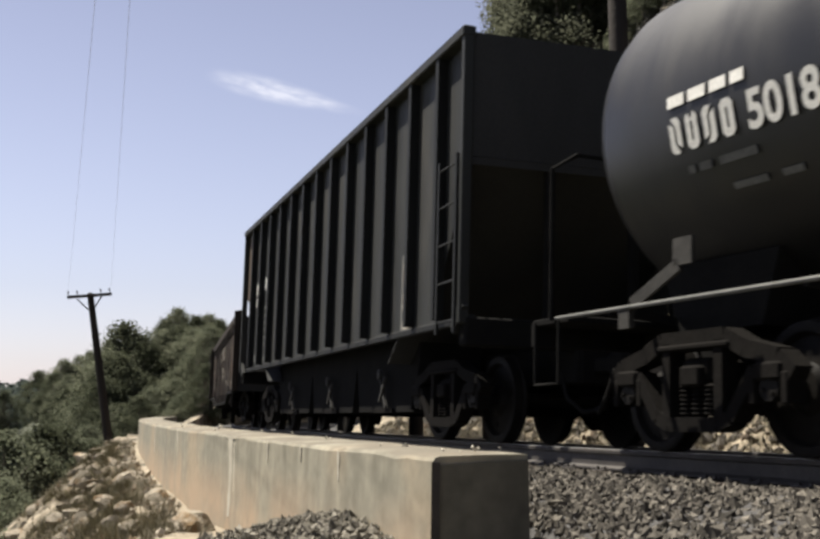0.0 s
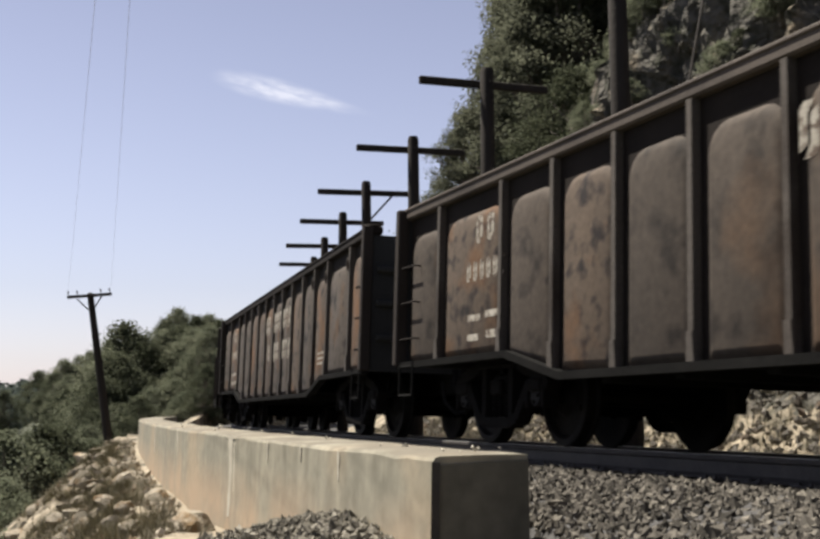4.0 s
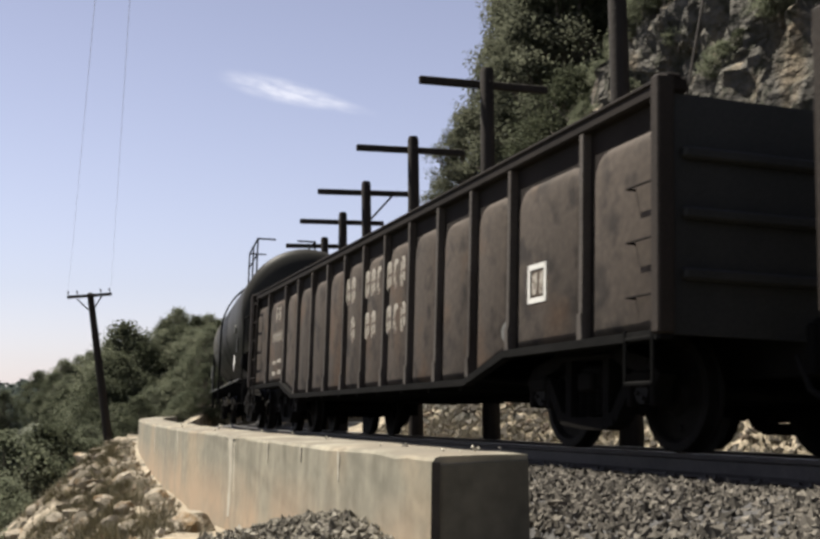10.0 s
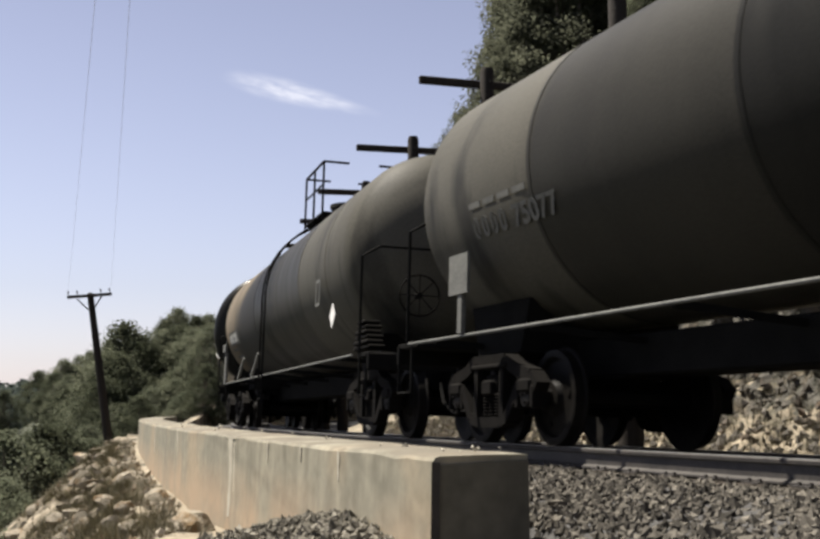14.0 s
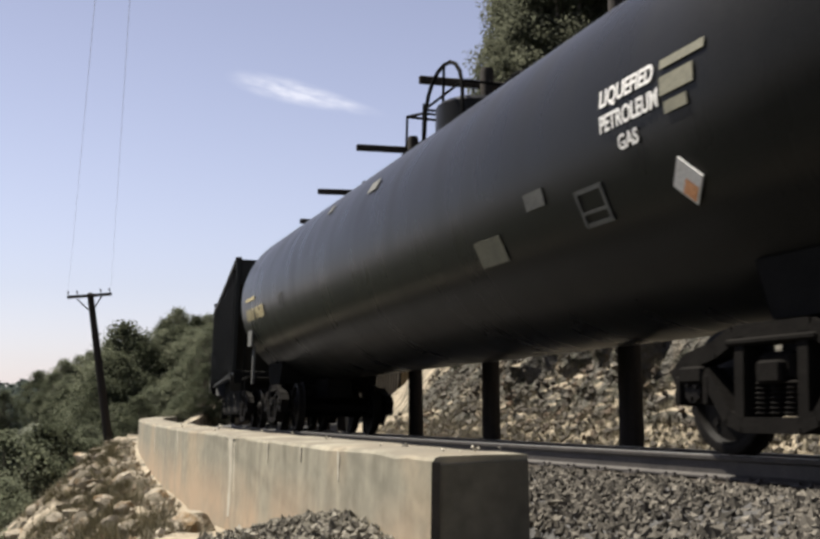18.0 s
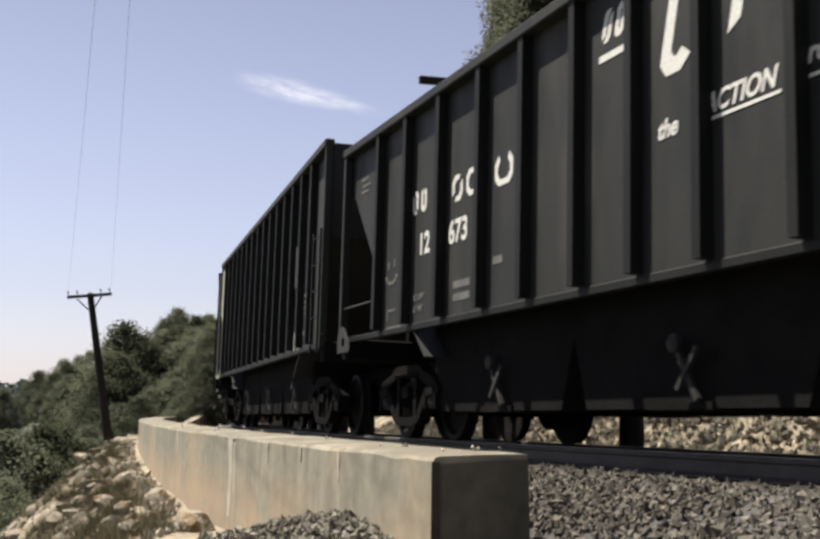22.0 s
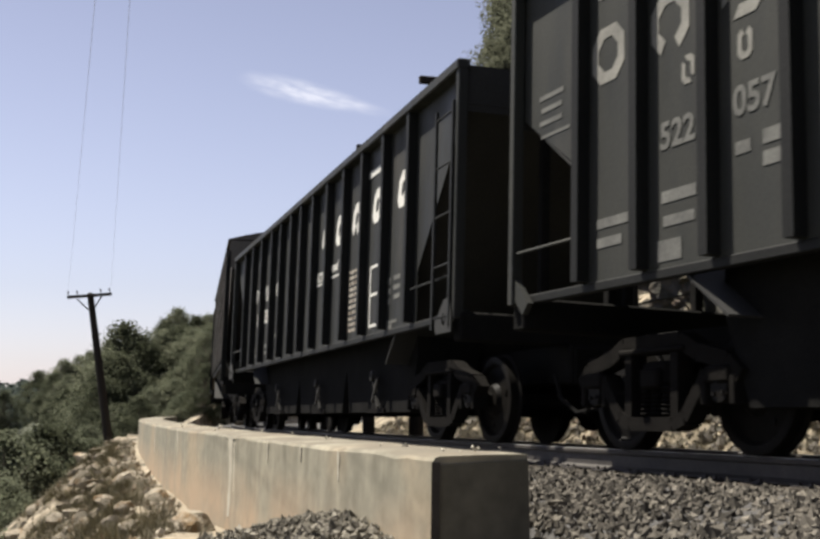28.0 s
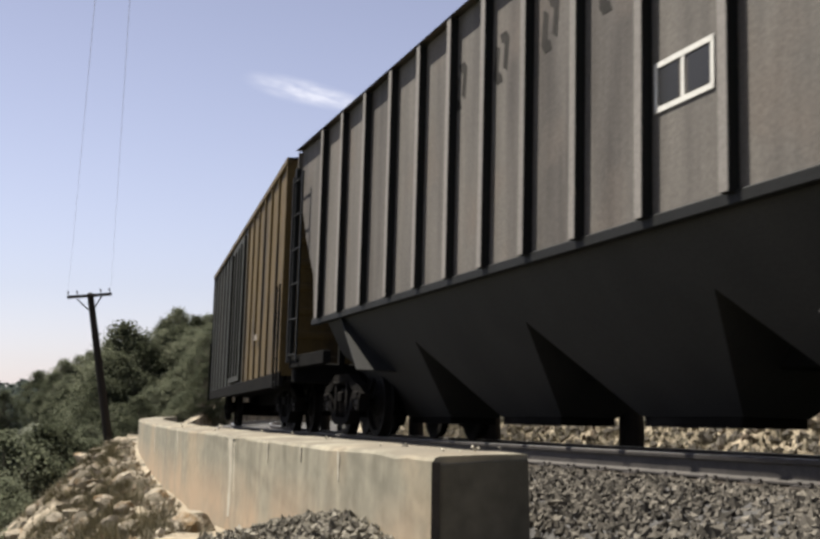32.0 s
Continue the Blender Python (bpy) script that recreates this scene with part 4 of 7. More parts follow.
def far_leaves():
    g = Geo()
    r = random.Random(90)
    for _ in range(5200):
        a = r.uniform(-30, 4)
        dist = 130 * (1200 / 130) ** r.random()
        x, y = dist * math.sin(deg(a)), dist * math.cos(deg(a))
        rad = math.hypot(x - CX, y - CY)
        if rad < 180:
            continue
        p = ground_point(rad, math.degrees(math.atan2(y - CY, x - CX)) % 360)
        s = 1.2 + dist * 0.006
        for _ in range(6):
            o = Vector((r.gauss(0, 1), r.gauss(0, 1), r.uniform(0, 2.2))) * s * 0.7
            q = Euler((r.uniform(-0.7, 0.7), r.uniform(-0.7, 0.7), r.uniform(0, 6.28))).to_matrix()
            g.add([p + o + q @ Vector(v) * s for v in ((-0.7, 0, 0), (0, -0.5, 0.2), (0.7, 0, 0), (0, 0.5, 0.2))], [(0, 1, 2, 3)])
    return g


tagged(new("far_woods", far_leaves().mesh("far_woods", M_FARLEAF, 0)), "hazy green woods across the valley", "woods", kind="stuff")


# ---- the cloud ----
def cloud_material():
    m = bpy.data.materials.new("thin_white_cloud")
    m.use_nodes = True
    n, l = m.node_tree.nodes, m.node_tree.links
    n.remove(n["Principled BSDF"])
    co = n.new("ShaderNodeTexCoord")
    sep = n.new("ShaderNodeSeparateXYZ")
    l.new(co.outputs["Object"], sep.inputs["Vector"])

    def math_node(op, a, b=None):
        k = n.new("ShaderNodeMath")
        k.operation = op
        for i, v in enumerate((a, b)):
            if v is None:
                continue
            if isinstance(v, (int, float)):
                k.inputs[i].default_value = v
            else:
                l.new(v, k.inputs[i])
        return k.outputs[0]

    u = math_node("DIVIDE", sep.outputs["X"], 75.0)
    v = math_node("DIVIDE", sep.outputs["Z"], math_node("SUBTRACT", 11.5, math_node("MULTIPLY", u, 5.5)))
    fall = math_node("SUBTRACT", 1.0, math_node("ADD", math_node("MULTIPLY", u, u), math_node("MULTIPLY", v, v)))
    mp = n.new("ShaderNodeMapping")
    mp.inputs["Scale"].default_value = (0.35, 1, 1.4)
    l.new(co.outputs["Object"], mp.inputs["Vector"])
    t = n.new("ShaderNodeTexNoise")
    t.inputs["Scale"].default_value, t.inputs["Detail"].default_value = 0.13, 7
    l.new(mp.outputs["Vector"], t.inputs["Vector"])
    soft_edge = math_node("POWER", math_node("MAXIMUM", fall, 0.0), 2.1)
    thin = math_node("SUBTRACT", 0.75, math_node("MULTIPLY", u, 0.42))
    a = math_node("MULTIPLY", math_node("MULTIPLY", soft_edge, thin), math_node("MAXIMUM", math_node("SUBTRACT", math_node("MULTIPLY", t.outputs["Fac"], 3.0), 0.75), 0.0))
    a = math_node("MINIMUM", math_node("MULTIPLY", a, 0.85), 0.62)
    em = n.new("ShaderNodeEmission")
    em.inputs["Color"].default_value, em.inputs["Strength"].default_value = (0.93, 0.93, 1.0, 1), 0.46
    tr = n.new("ShaderNodeBsdfTransparent")
    mx = n.new("ShaderNodeMixShader")
    l.new(a, mx.inputs["Fac"])
    l.new(tr.outputs[0], mx.inputs[1])
    l.new(em.outputs[0], mx.inputs[2])
    l.new(mx.outputs[0], n["Material Output"].inputs["Surface"])
    return m


M_CLOUD = cloud_material()
g = Geo()
for i in range(25):
    for j in range(9):
        x, z = lerp(-75, 75, i / 24), lerp(-13, 13, j / 8)
        g.v.append((x, 1.5 * nz(x, 0, z, 0.05), z - 0.0012 * (x + 10) ** 2))
g.f = [(i * 9 + j, i * 9 + 9 + j, i * 9 + 10 + j, i * 9 + j + 1) for i in range(24) for j in range(8)]
cloud = new("cloud", g.mesh("cloud", M_CLOUD, 0))
cloud.visible_shadow = False
tagged(cloud, "thin white wisp of cloud drifting in a pale sky", "cloud")


# ---- rolling stock ----
# A car's own space: x forward, y to its left (away from the valley), z up from the railhead.
WHEEL_R = 0.475


def wheelset_mesh():
    g = Geo()
    g.cyl((0, -1.05, 0), (0, 1.05, 0), 0.082, 10)
    for s in (1, -1):
        prof = [(s * 0.685, 0.06), (s * 0.69, 0.15), (s * 0.74, 0.18), (s * 0.70, 0.36), (s * 0.685, 0.40), (s * 0.685, WHEEL_R + 0.026), (s * 0.705, WHEEL_R + 0.028), (s * 0.725, WHEEL_R + 0.003), (s * 0.82, WHEEL_R - 0.003),
                (s * 0.825, WHEEL_R - 0.02), (s * 0.822, 0.40), (s * 0.775, 0.37), (s * 0.80, 0.19), (s * 0.85, 0.15), (s * 0.86, 0.06)]
        g.lathe(prof, 28, "y")
        for k in range(3):
            a = k * 2.094
            g.cyl((0.28 * math.cos(a), s * 0.79, 0.28 * math.sin(a)), (0.28 * math.cos(a), s * 0.80, 0.28 * math.sin(a)), 0.035, 8)
        g.cyl((0, s * 1.0, 0), (0, s * 1.13, 0), 0.10, 10)
        for k in range(3):
            a = k * 2.094 + 0.5
            g.cyl((0.06 * math.cos(a), s * 1.13, 0.06 * math.sin(a)), (0.06 * math.cos(a), s * 1.15, 0.06 * math.sin(a)), 0.018, 6)
    return g.mesh("wheelset", M_WHEEL, 35)


WHEELSET = wheelset_mesh()


def side_frame_mesh():
    g = Geo()
    top = [(-1.13, 0.56), (-0.98, 0.68), (-0.62, 0.76), (-0.40, 0.86), (0.40, 0.86), (0.62, 0.76), (0.98, 0.68), (1.13, 0.56)]
    for a, b in zip(top, top[1:]):
        g.beam((a[0], 0, a[1]), (b[0], 0, b[1]), 0.15, 0.13)
    low = [(-0.74, 0.60), (-0.46, 0.27), (-0.3, 0.22), (0.3, 0.22), (0.46, 0.27), (0.74, 0.60)]
    for a, b in zip(low, low[1:]):
        g.beam((a[0], 0, a[1]), (b[0], 0, b[1]), 0.16, 0.11)
    for s in (1, -1):
        g.beam((s * 0.33, 0, 0.24), (s * 0.33, 0, 0.84), 0.15, 0.10, up=(1, 0, 0))
        g.box(s * 0.89, 0, 0.585, 0.30, 0.20, 0.13, ch=0.02)
        g.box(s * 1.06, 0, 0.47, 0.07, 0.17, 0.22, ch=0.01)
        g.box(s * 0.715, 0, 0.47, 0.07, 0.17, 0.22, ch=0.01)
    g.box(0, 0, 0.80, 0.95, 0.19, 0.05, ch=0.015)
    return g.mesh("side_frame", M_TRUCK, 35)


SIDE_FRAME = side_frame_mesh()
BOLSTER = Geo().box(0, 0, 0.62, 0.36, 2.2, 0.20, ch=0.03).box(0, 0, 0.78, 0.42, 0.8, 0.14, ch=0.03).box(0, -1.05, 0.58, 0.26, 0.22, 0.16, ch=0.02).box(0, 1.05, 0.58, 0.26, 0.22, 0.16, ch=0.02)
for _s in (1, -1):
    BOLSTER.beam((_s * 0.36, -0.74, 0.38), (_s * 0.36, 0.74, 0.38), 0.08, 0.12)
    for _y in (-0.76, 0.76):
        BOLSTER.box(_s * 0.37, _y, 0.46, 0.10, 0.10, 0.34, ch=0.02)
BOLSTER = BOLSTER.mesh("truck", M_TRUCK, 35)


def spring_mesh():
    prof = [(0.285 + k * 0.017, 0.064 if k % 2 else 0.042) for k in range(15)]
    return Geo().lathe(prof, 8, "z").mesh("coil_spring", M_TRUCK, 40)


SPRING = spring_mesh()
WHEELS = []


def add_trucks(car, half):
    """Two four-wheel trucks, half their spacing from the middle, turned to the curve."""
    for s in (1, -1):
        yaw = s * half / R_LINE
        tr = part("truck", BOLSTER, None, car, at=Matrix.Translation((s * half, 0, 0)) @ Matrix.Rotation(yaw, 4, "Z"))
        for y in (-1.06, 1.06):
            part("side_frame", SIDE_FRAME, None, tr, at=Matrix.Translation((0, y, 0)))
            for x in (-0.15, 0.0, 0.15):
                part("coil_spring", SPRING, None, tr, at=Matrix.Translation((x, y, 0)))
        for x in (0.89, -0.89):
            ws = part("wheelset", WHEELSET, None, tr, at=Matrix.Translation((x, 0, WHEEL_R)))
            WHEELS.append((ws, x, car))


def add_couplers(car, half, z=0.84):
    for s in (1, -1):
        g = Geo()
        g.box(s * (half + 0.20), 0, z, 0.55, 0.14, 0.16, ch=0.02)
        g.box(s * (half + 0.52), 0.03 * s, z, 0.26, 0.24, 0.26, ch=0.05)
        g.box(s * (half - 0.02), 0, z, 0.20, 0.42, 0.40, ch=0.02)
        part("coupler", g, M_UNDER, car)
        hose = [(s * (half + 0.1), -0.45, z - 0.1), (s * (half + 0.25), -0.45, z - 0.35), (s * (half + 0.5), -0.38, z - 0.5), (s * (half + 0.72), -0.25, z - 0.45)]
        part("brake_hose", Geo().tube([Vector(p) for p in hose], 0.025, 6), M_UNDER, car)


def ladder(car, x, y, z0, z1, mat, wide=0.42, rungs=None, name="ladder"):
    g = Geo()
    for s in (-1, 1):
        g.box(x + s * wide / 2, y, (z0 + z1) / 2, 0.05, 0.03, z1 - z0)
    zs, n = [], rungs or max(2, int((z1 - z0) / 0.4))
    for k in range(n):
        z = lerp(z0 + 0.12, z1 - 0.1, k / max(1, n - 1))
        zs.append(z)
    rail = part(name, g, mat, car)
    rung = Geo().cyl((x - wide / 2, y, 0), (x + wide / 2, y, 0), 0.012, 5).mesh("rung", mat)
    for z in zs:
        part("rung", rung, None, rail, at=Matrix.Translation((0, 0, z)))


def brake_gear(car, x=0.0, y=-0.75, mat=None):
    """Air reservoir, brake cylinder and rods under the sill."""
    mat = mat or M_UNDER
    part("air_reservoir", Geo().lathe([(-0.5, 0.05), (-0.45, 0.17), (0.45, 0.17), (0.5, 0.05)], 12, "x", Matrix.Translation((x, y, 0.75))), mat, car)
    part("brake_rod", Geo().cyl((x - 3.5, 0.3, 0.55), (x + 3.5, 0.3, 0.55), 0.02, 6), mat, car)


def brake_wheel(car, x, y, z):
    s = 1 if x > 0 else -1
    g = Geo()
    pts = [Vector((x, y + 0.28 * math.cos(a), z + 0.28 * math.sin(a))) for a in [k * math.pi / 8 for k in range(17)]]
    g.tube(pts, 0.014, 5)
    for k in range(4):
        a = k * math.pi / 4
        g.cyl((x, y - 0.28 * math.cos(a), z - 0.28 * math.sin(a)), (x, y + 0.28 * math.cos(a), z + 0.28 * math.sin(a)), 0.01, 5)
    g.cyl((x - s * 0.15, y, z), (x + s * 0.03, y, z), 0.04, 8)
    part("brake_wheel", g, M_TRUCK, car)


# lettering: real words as type, marks of the railways as plain blocks
def words(car, text, x, z, high, y, mat, slant=0.0, name="stencil"):
    cu = bpy.data.curves.new(name, "FONT")
    cu.body, cu.size, cu.extrude, cu.shear, cu.offset = text, high * 1.38, 0.002, slant, high * 0.035
    tmp = new("tmp", cu)
    dg = bpy.context.evaluated_depsgraph_get()
    me = bpy.data.meshes.new_from_object(tmp.evaluated_get(dg))
    bpy.data.objects.remove(tmp)
    me.materials.clear()
    me.materials.append(mat)
    return part(name, me, None, car, at=Matrix.Translation((x, y, z)) @ Matrix.Rotation(math.pi / 2, 4, "X"))


def outline(w, h, stroke, gap=(), slant=0.0):
    """A plain mark: a frame with clipped corners, left open at some of its eight sides."""
    def ring(e):
        c = 0.26 * min(w, h) - 0.4 * e
        return [(c + e, e), (w - c - e, e), (w - e, c + e), (w - e, h - c - e), (w - c - e, h - e), (c + e, h - e), (e, h - c - e), (e, c + e)]
    g = Geo()
    for y in (-0.001, 0.003):
        for e in (0.0, min(stroke, 0.45 * w)):
            g.v += [(x + slant * z, y, z) for x, z in ring(e)]
    for i in range(8):
        j = (i + 1) % 8
        if i not in gap:
            g.f += [(i, j, 8 + j, 8 + i), (16 + i, 24 + i, 24 + j, 16 + j), (i, 16 + i, 16 + j, j), (8 + i, 8 + j, 24 + j, 24 + i)]
    used = sorted({v for f in g.f for v in f})
    back = {v: k for k, v in enumerate(used)}
    g.v, g.f = [g.v[v] for v in used], [tuple(back[v] for v in f) for f in g.f]
    return g


MARK_GAPS = ((1, 5), (4,), (3, 7), (), (0,), (2, 7))


def blocks(car, count, x, z, high, y, mat, pitch=0.8, wide=0.5, slant=0.0, name="railway_mark", stroke=0.2, first=0):
    """A railway's mark as a row of plain open outlines, each a part."""
    for k in range(count):
        g = outline(wide * high, high, stroke * high, MARK_GAPS[(k + first) % 6], slant)
        part(name, g, mat, car, smooth=0, at=Matrix.Translation((x + k * pitch * high, y, z)))


def bars(car, rows, y, mat, name="stencil_bar"):
    """Unreadable small writing: rows of (x, z, length, height), each a part."""
    for x, z, w, h in rows:
        part(name, Geo().prism([(x, z), (x + w, z), (x + w, z + h), (x, z + h)], y - 0.001, y + 0.003), mat, car, smooth=0)


def frame_mark(car, x, z, w, h, y, mat, t=0.05, mid=0.5, name="stencil_box"):
    rows = [(x, z, w, t), (x, z + h - t, w, t), (x, z, t, h), (x + w - t, z, t, h)]
    if mid:
        rows.append((x, z + h * mid, w, t))
    g = Geo()
    for a, b, c, d in rows:
        g.prism([(a, b), (a + c, b), (a + c, b + d), (a, b + d)], y - 0.003, y + 0.003)
    return part(name, g, mat, car, smooth=0)


def pierced_plate(poly, hole, rad, y, x0, sx, z0):
    """A thin plate, poly in metres from a corner, with a round hole."""
    g, n = Geo(), 24
    rim, cut = [], []
    for k in range(n):
        a = 2 * math.pi * k / n
        dx, dz = math.cos(a), math.sin(a)
        best = 9.0
        for (xa, za), (xb, zb) in zip(poly, poly[1:] + poly[:1]):
            ex, ez = xb - xa, zb - za
            det = ex * dz - ez * dx
            if abs(det) > 1e-9:
                t = (ex * (za - hole[1]) - ez * (xa - hole[0])) / det
                u = (dx * (za - hole[1]) - dz * (xa - hole[0])) / det
                if t > 0 and -1e-6 <= u <= 1 + 1e-6:
                    best = min(best, t)
        rim.append((hole[0] + dx * best, hole[1] + dz * best))
        cut.append((hole[0] + dx * rad, hole[1] + dz * rad))
    for yy in (y - 0.006, y + 0.006):
        for ring in (rim, cut):
            g.v += [(x0 + sx * x, yy, z0 + z) for x, z in ring]
    for i in range(n):
        j = (i + 1) % n
        g.f += [(i, j, n + j, n + i), (2 * n + i, 3 * n + i, 3 * n + j, 2 * n + j), (i, 2 * n + i, 2 * n + j, j), (n + i, n + j, 3 * n + j, 3 * n + i)]
    return g


def hopper_car(name, label, L, top, sill, panels, mat, ribmat, end_cut=(3.28, 2.42, 0.95), bays=3, wide=1.55, endmat=None, rib=0.13, posts=None, gusset=False):
    """Open hopper: ribbed sides cut away under sloping ends, bays below."""
    car = thing(name, label, "hopper car", "cars of the freight train")
    h = L / 2
    zc, zl, cutx = end_cut
    ys = wide - rib
    poly = [(-h + cutx, sill + 0.16), (h - cutx, sill + 0.16), (h - cutx, zl), (h - 0.06, zc), (h - 0.06, top - 0.1), (-h + 0.06, top - 0.1), (-h + 0.06, zc), (-h + cutx, zl)]
    for s in (-1, 1):
        part("side_sheet", Geo().prism(poly, s * ys - 0.006, s * ys + 0.006), mat, car)
        part("top_chord", Geo().box(0, s * (wide - 0.06), top - 0.06, L, 0.15, 0.12, ch=0.015), ribmat, car)
        part("side_sill", Geo().box(0, s * (ys - 0.02), sill + 0.15, L, 0.08, 0.08, ch=0.01), M_RIBDARK, car)
        step = (L - 2 * cutx) / panels
        for x in posts or [-h + cutx + k * step for k in range(panels + 1)]:
            g = Geo().prism([(x - 0.05, sill + 0.2), (x + 0.05, sill + 0.2), (x + 0.05, top - 0.12), (x - 0.05, top - 0.12)], *sorted((s * ys, s * (wide - 0.005))))
            # posts darker than the sheet, with their side shade in the colour
            part("side_post", g, M_RIBDARK, car)
        for e in (-1, 1):
            part("corner_post", Geo().box(e * (h - 0.05), s * (wide - 0.06), (sill + top) / 2, 0.09, 0.11, top - sill - 0.2, ch=0.01), ribmat, car)
            for k in range(3):
                z = sill + 0.58 + k * 0.68
                if z < zl:
                    part("grab_iron", Geo().cyl((e * (h - 0.06), s * (wide - 0.05), z), (e * (h - cutx), s * (wide - 0.05), z), 0.014, 5), ribmat, car)
            if e * s < 0:
                ladder(car, e * (h - 0.40), s * (wide + 0.01), sill + 0.02, zc + 0.02, M_RIBDARK, 0.56, 5)
            if gusset:
                part("corner_gusset", pierced_plate([(0.02, -0.04), (0.56, -0.04), (0.56, 0.08), (0.26, 0.32), (0.08, 0.32), (0.02, 0.14)], (0.27, 0.10), 0.07, s * (wide + 0.008), e * (h - 0.02), -e, sill), M_ENDBLACK, car, "end gusset plate with a round hole")
                continue
            part("sill_brace", Geo().beam((e * (h - 0.02), s * (wide - 0.06), sill + 0.32), (e * (h - 0.30), s * (wide - 0.06), sill + 0.05), 0.06, 0.14), ribmat, car)
    for e in (-1, 1):
        part("end_sheet", Geo().prism([(e * (h - 0.07), zc - 0.1), (e * (h - 0.055), zc - 0.1), (e * (h - 0.055), top - 0.05), (e * (h - 0.07), top - 0.05)][::e], -wide + 0.1, wide - 0.1), endmat or M_ENDBLACK, car)
        sl = Geo().plate((e * (h - 0.06), -ys, zc), (e * (h - 0.06), ys, zc), (e * (h - 3.0), ys, 0.95), (e * (h - 3.0), -ys, 0.95), 0.02)
        part("slope_sheet", sl, M_ENDBLACK, car)
        part("end_sill", Geo().box(e * (h - 0.1), 0, sill + 0.02, 0.22, 2 * wide - 0.15, 0.30, ch=0.02), M_UNDER, car)
        for y in (-0.5, 0.5):
            part("end_post", Geo().box(e * (h - 0.12), y, (sill + zc) / 2, 0.10, 0.10, zc - sill, ch=0.01), M_UNDER, car)
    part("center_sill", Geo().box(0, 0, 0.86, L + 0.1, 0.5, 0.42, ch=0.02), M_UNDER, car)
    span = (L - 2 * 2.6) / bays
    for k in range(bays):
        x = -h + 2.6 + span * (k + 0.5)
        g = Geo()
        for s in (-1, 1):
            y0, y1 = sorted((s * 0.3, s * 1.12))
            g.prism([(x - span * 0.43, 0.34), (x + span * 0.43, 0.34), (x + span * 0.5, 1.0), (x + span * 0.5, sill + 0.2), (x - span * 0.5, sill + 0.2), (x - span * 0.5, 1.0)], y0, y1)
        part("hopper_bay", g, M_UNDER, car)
        g = Geo()
        for s in (-1, 1):
            g.box(x, s * 0.75, 0.36, 0.9, 0.8, 0.06)
        part("discharge_gate", g, M_TRUCK, car)
        for s in (-1, 1):
            g = Geo().beam((x + 0.34, s * 1.2, 0.40), (x + 0.02, s * 1.2, 0.86), 0.035, 0.05)
            g.beam((x + 0.10, s * 1.22, 0.48), (x + 0.36, s * 1.22, 0.80), 0.03, 0.045)
            g.lathe([(-0.03, 0.03), (-0.02, 0.075), (0.02, 0.075), (0.03, 0.03)], 9, "y", Matrix.Translation((x + 0.06, s * 1.22, 0.84)))
            part("gate_linkage", g, M_DUSTY, car, "dusty steel gate linkage")
    brake_wheel(car, h + 0.05, 0.5, top - 0.9)
    add_trucks(car, h - 1.72)
    add_couplers(car, h)
    return car


GON_POSTS = (-6.72, -5.18, -4.14, -3.10, -2.06, -1.02, 0.0, 1.02, 2.06, 3.10, 4.14, 5.18, 6.72)


def pressed_panel(face, cx, cz, y0, y1):
    """A panel pressed outwards: its rim lies on the sheet, its field stands proud."""
    g, n = Geo(), len(face)
    wide, high = max(p[0] for p in face) - cx, max(p[1] for p in face) - cz
    for k, y in ((0.0, y0), (0.035, lerp(y0, y1, 0.65)), (0.085, y1)):
        g.v += [(cx + (px - cx) * (1 - k / wide), y, cz + (pz - cz) * (1 - k / high)) for px, pz in face]
    for r in range(2):
        for i in range(n):
            q = (r * n + i, r * n + (i + 1) % n, (r + 1) * n + (i + 1) % n, (r + 1) * n + i)
            g.f.append(q if y1 < 0 else q[::-1])
    cap = tuple(range(2 * n, 3 * n))
    g.f.append(cap if y1 < 0 else cap[::-1])
    return g


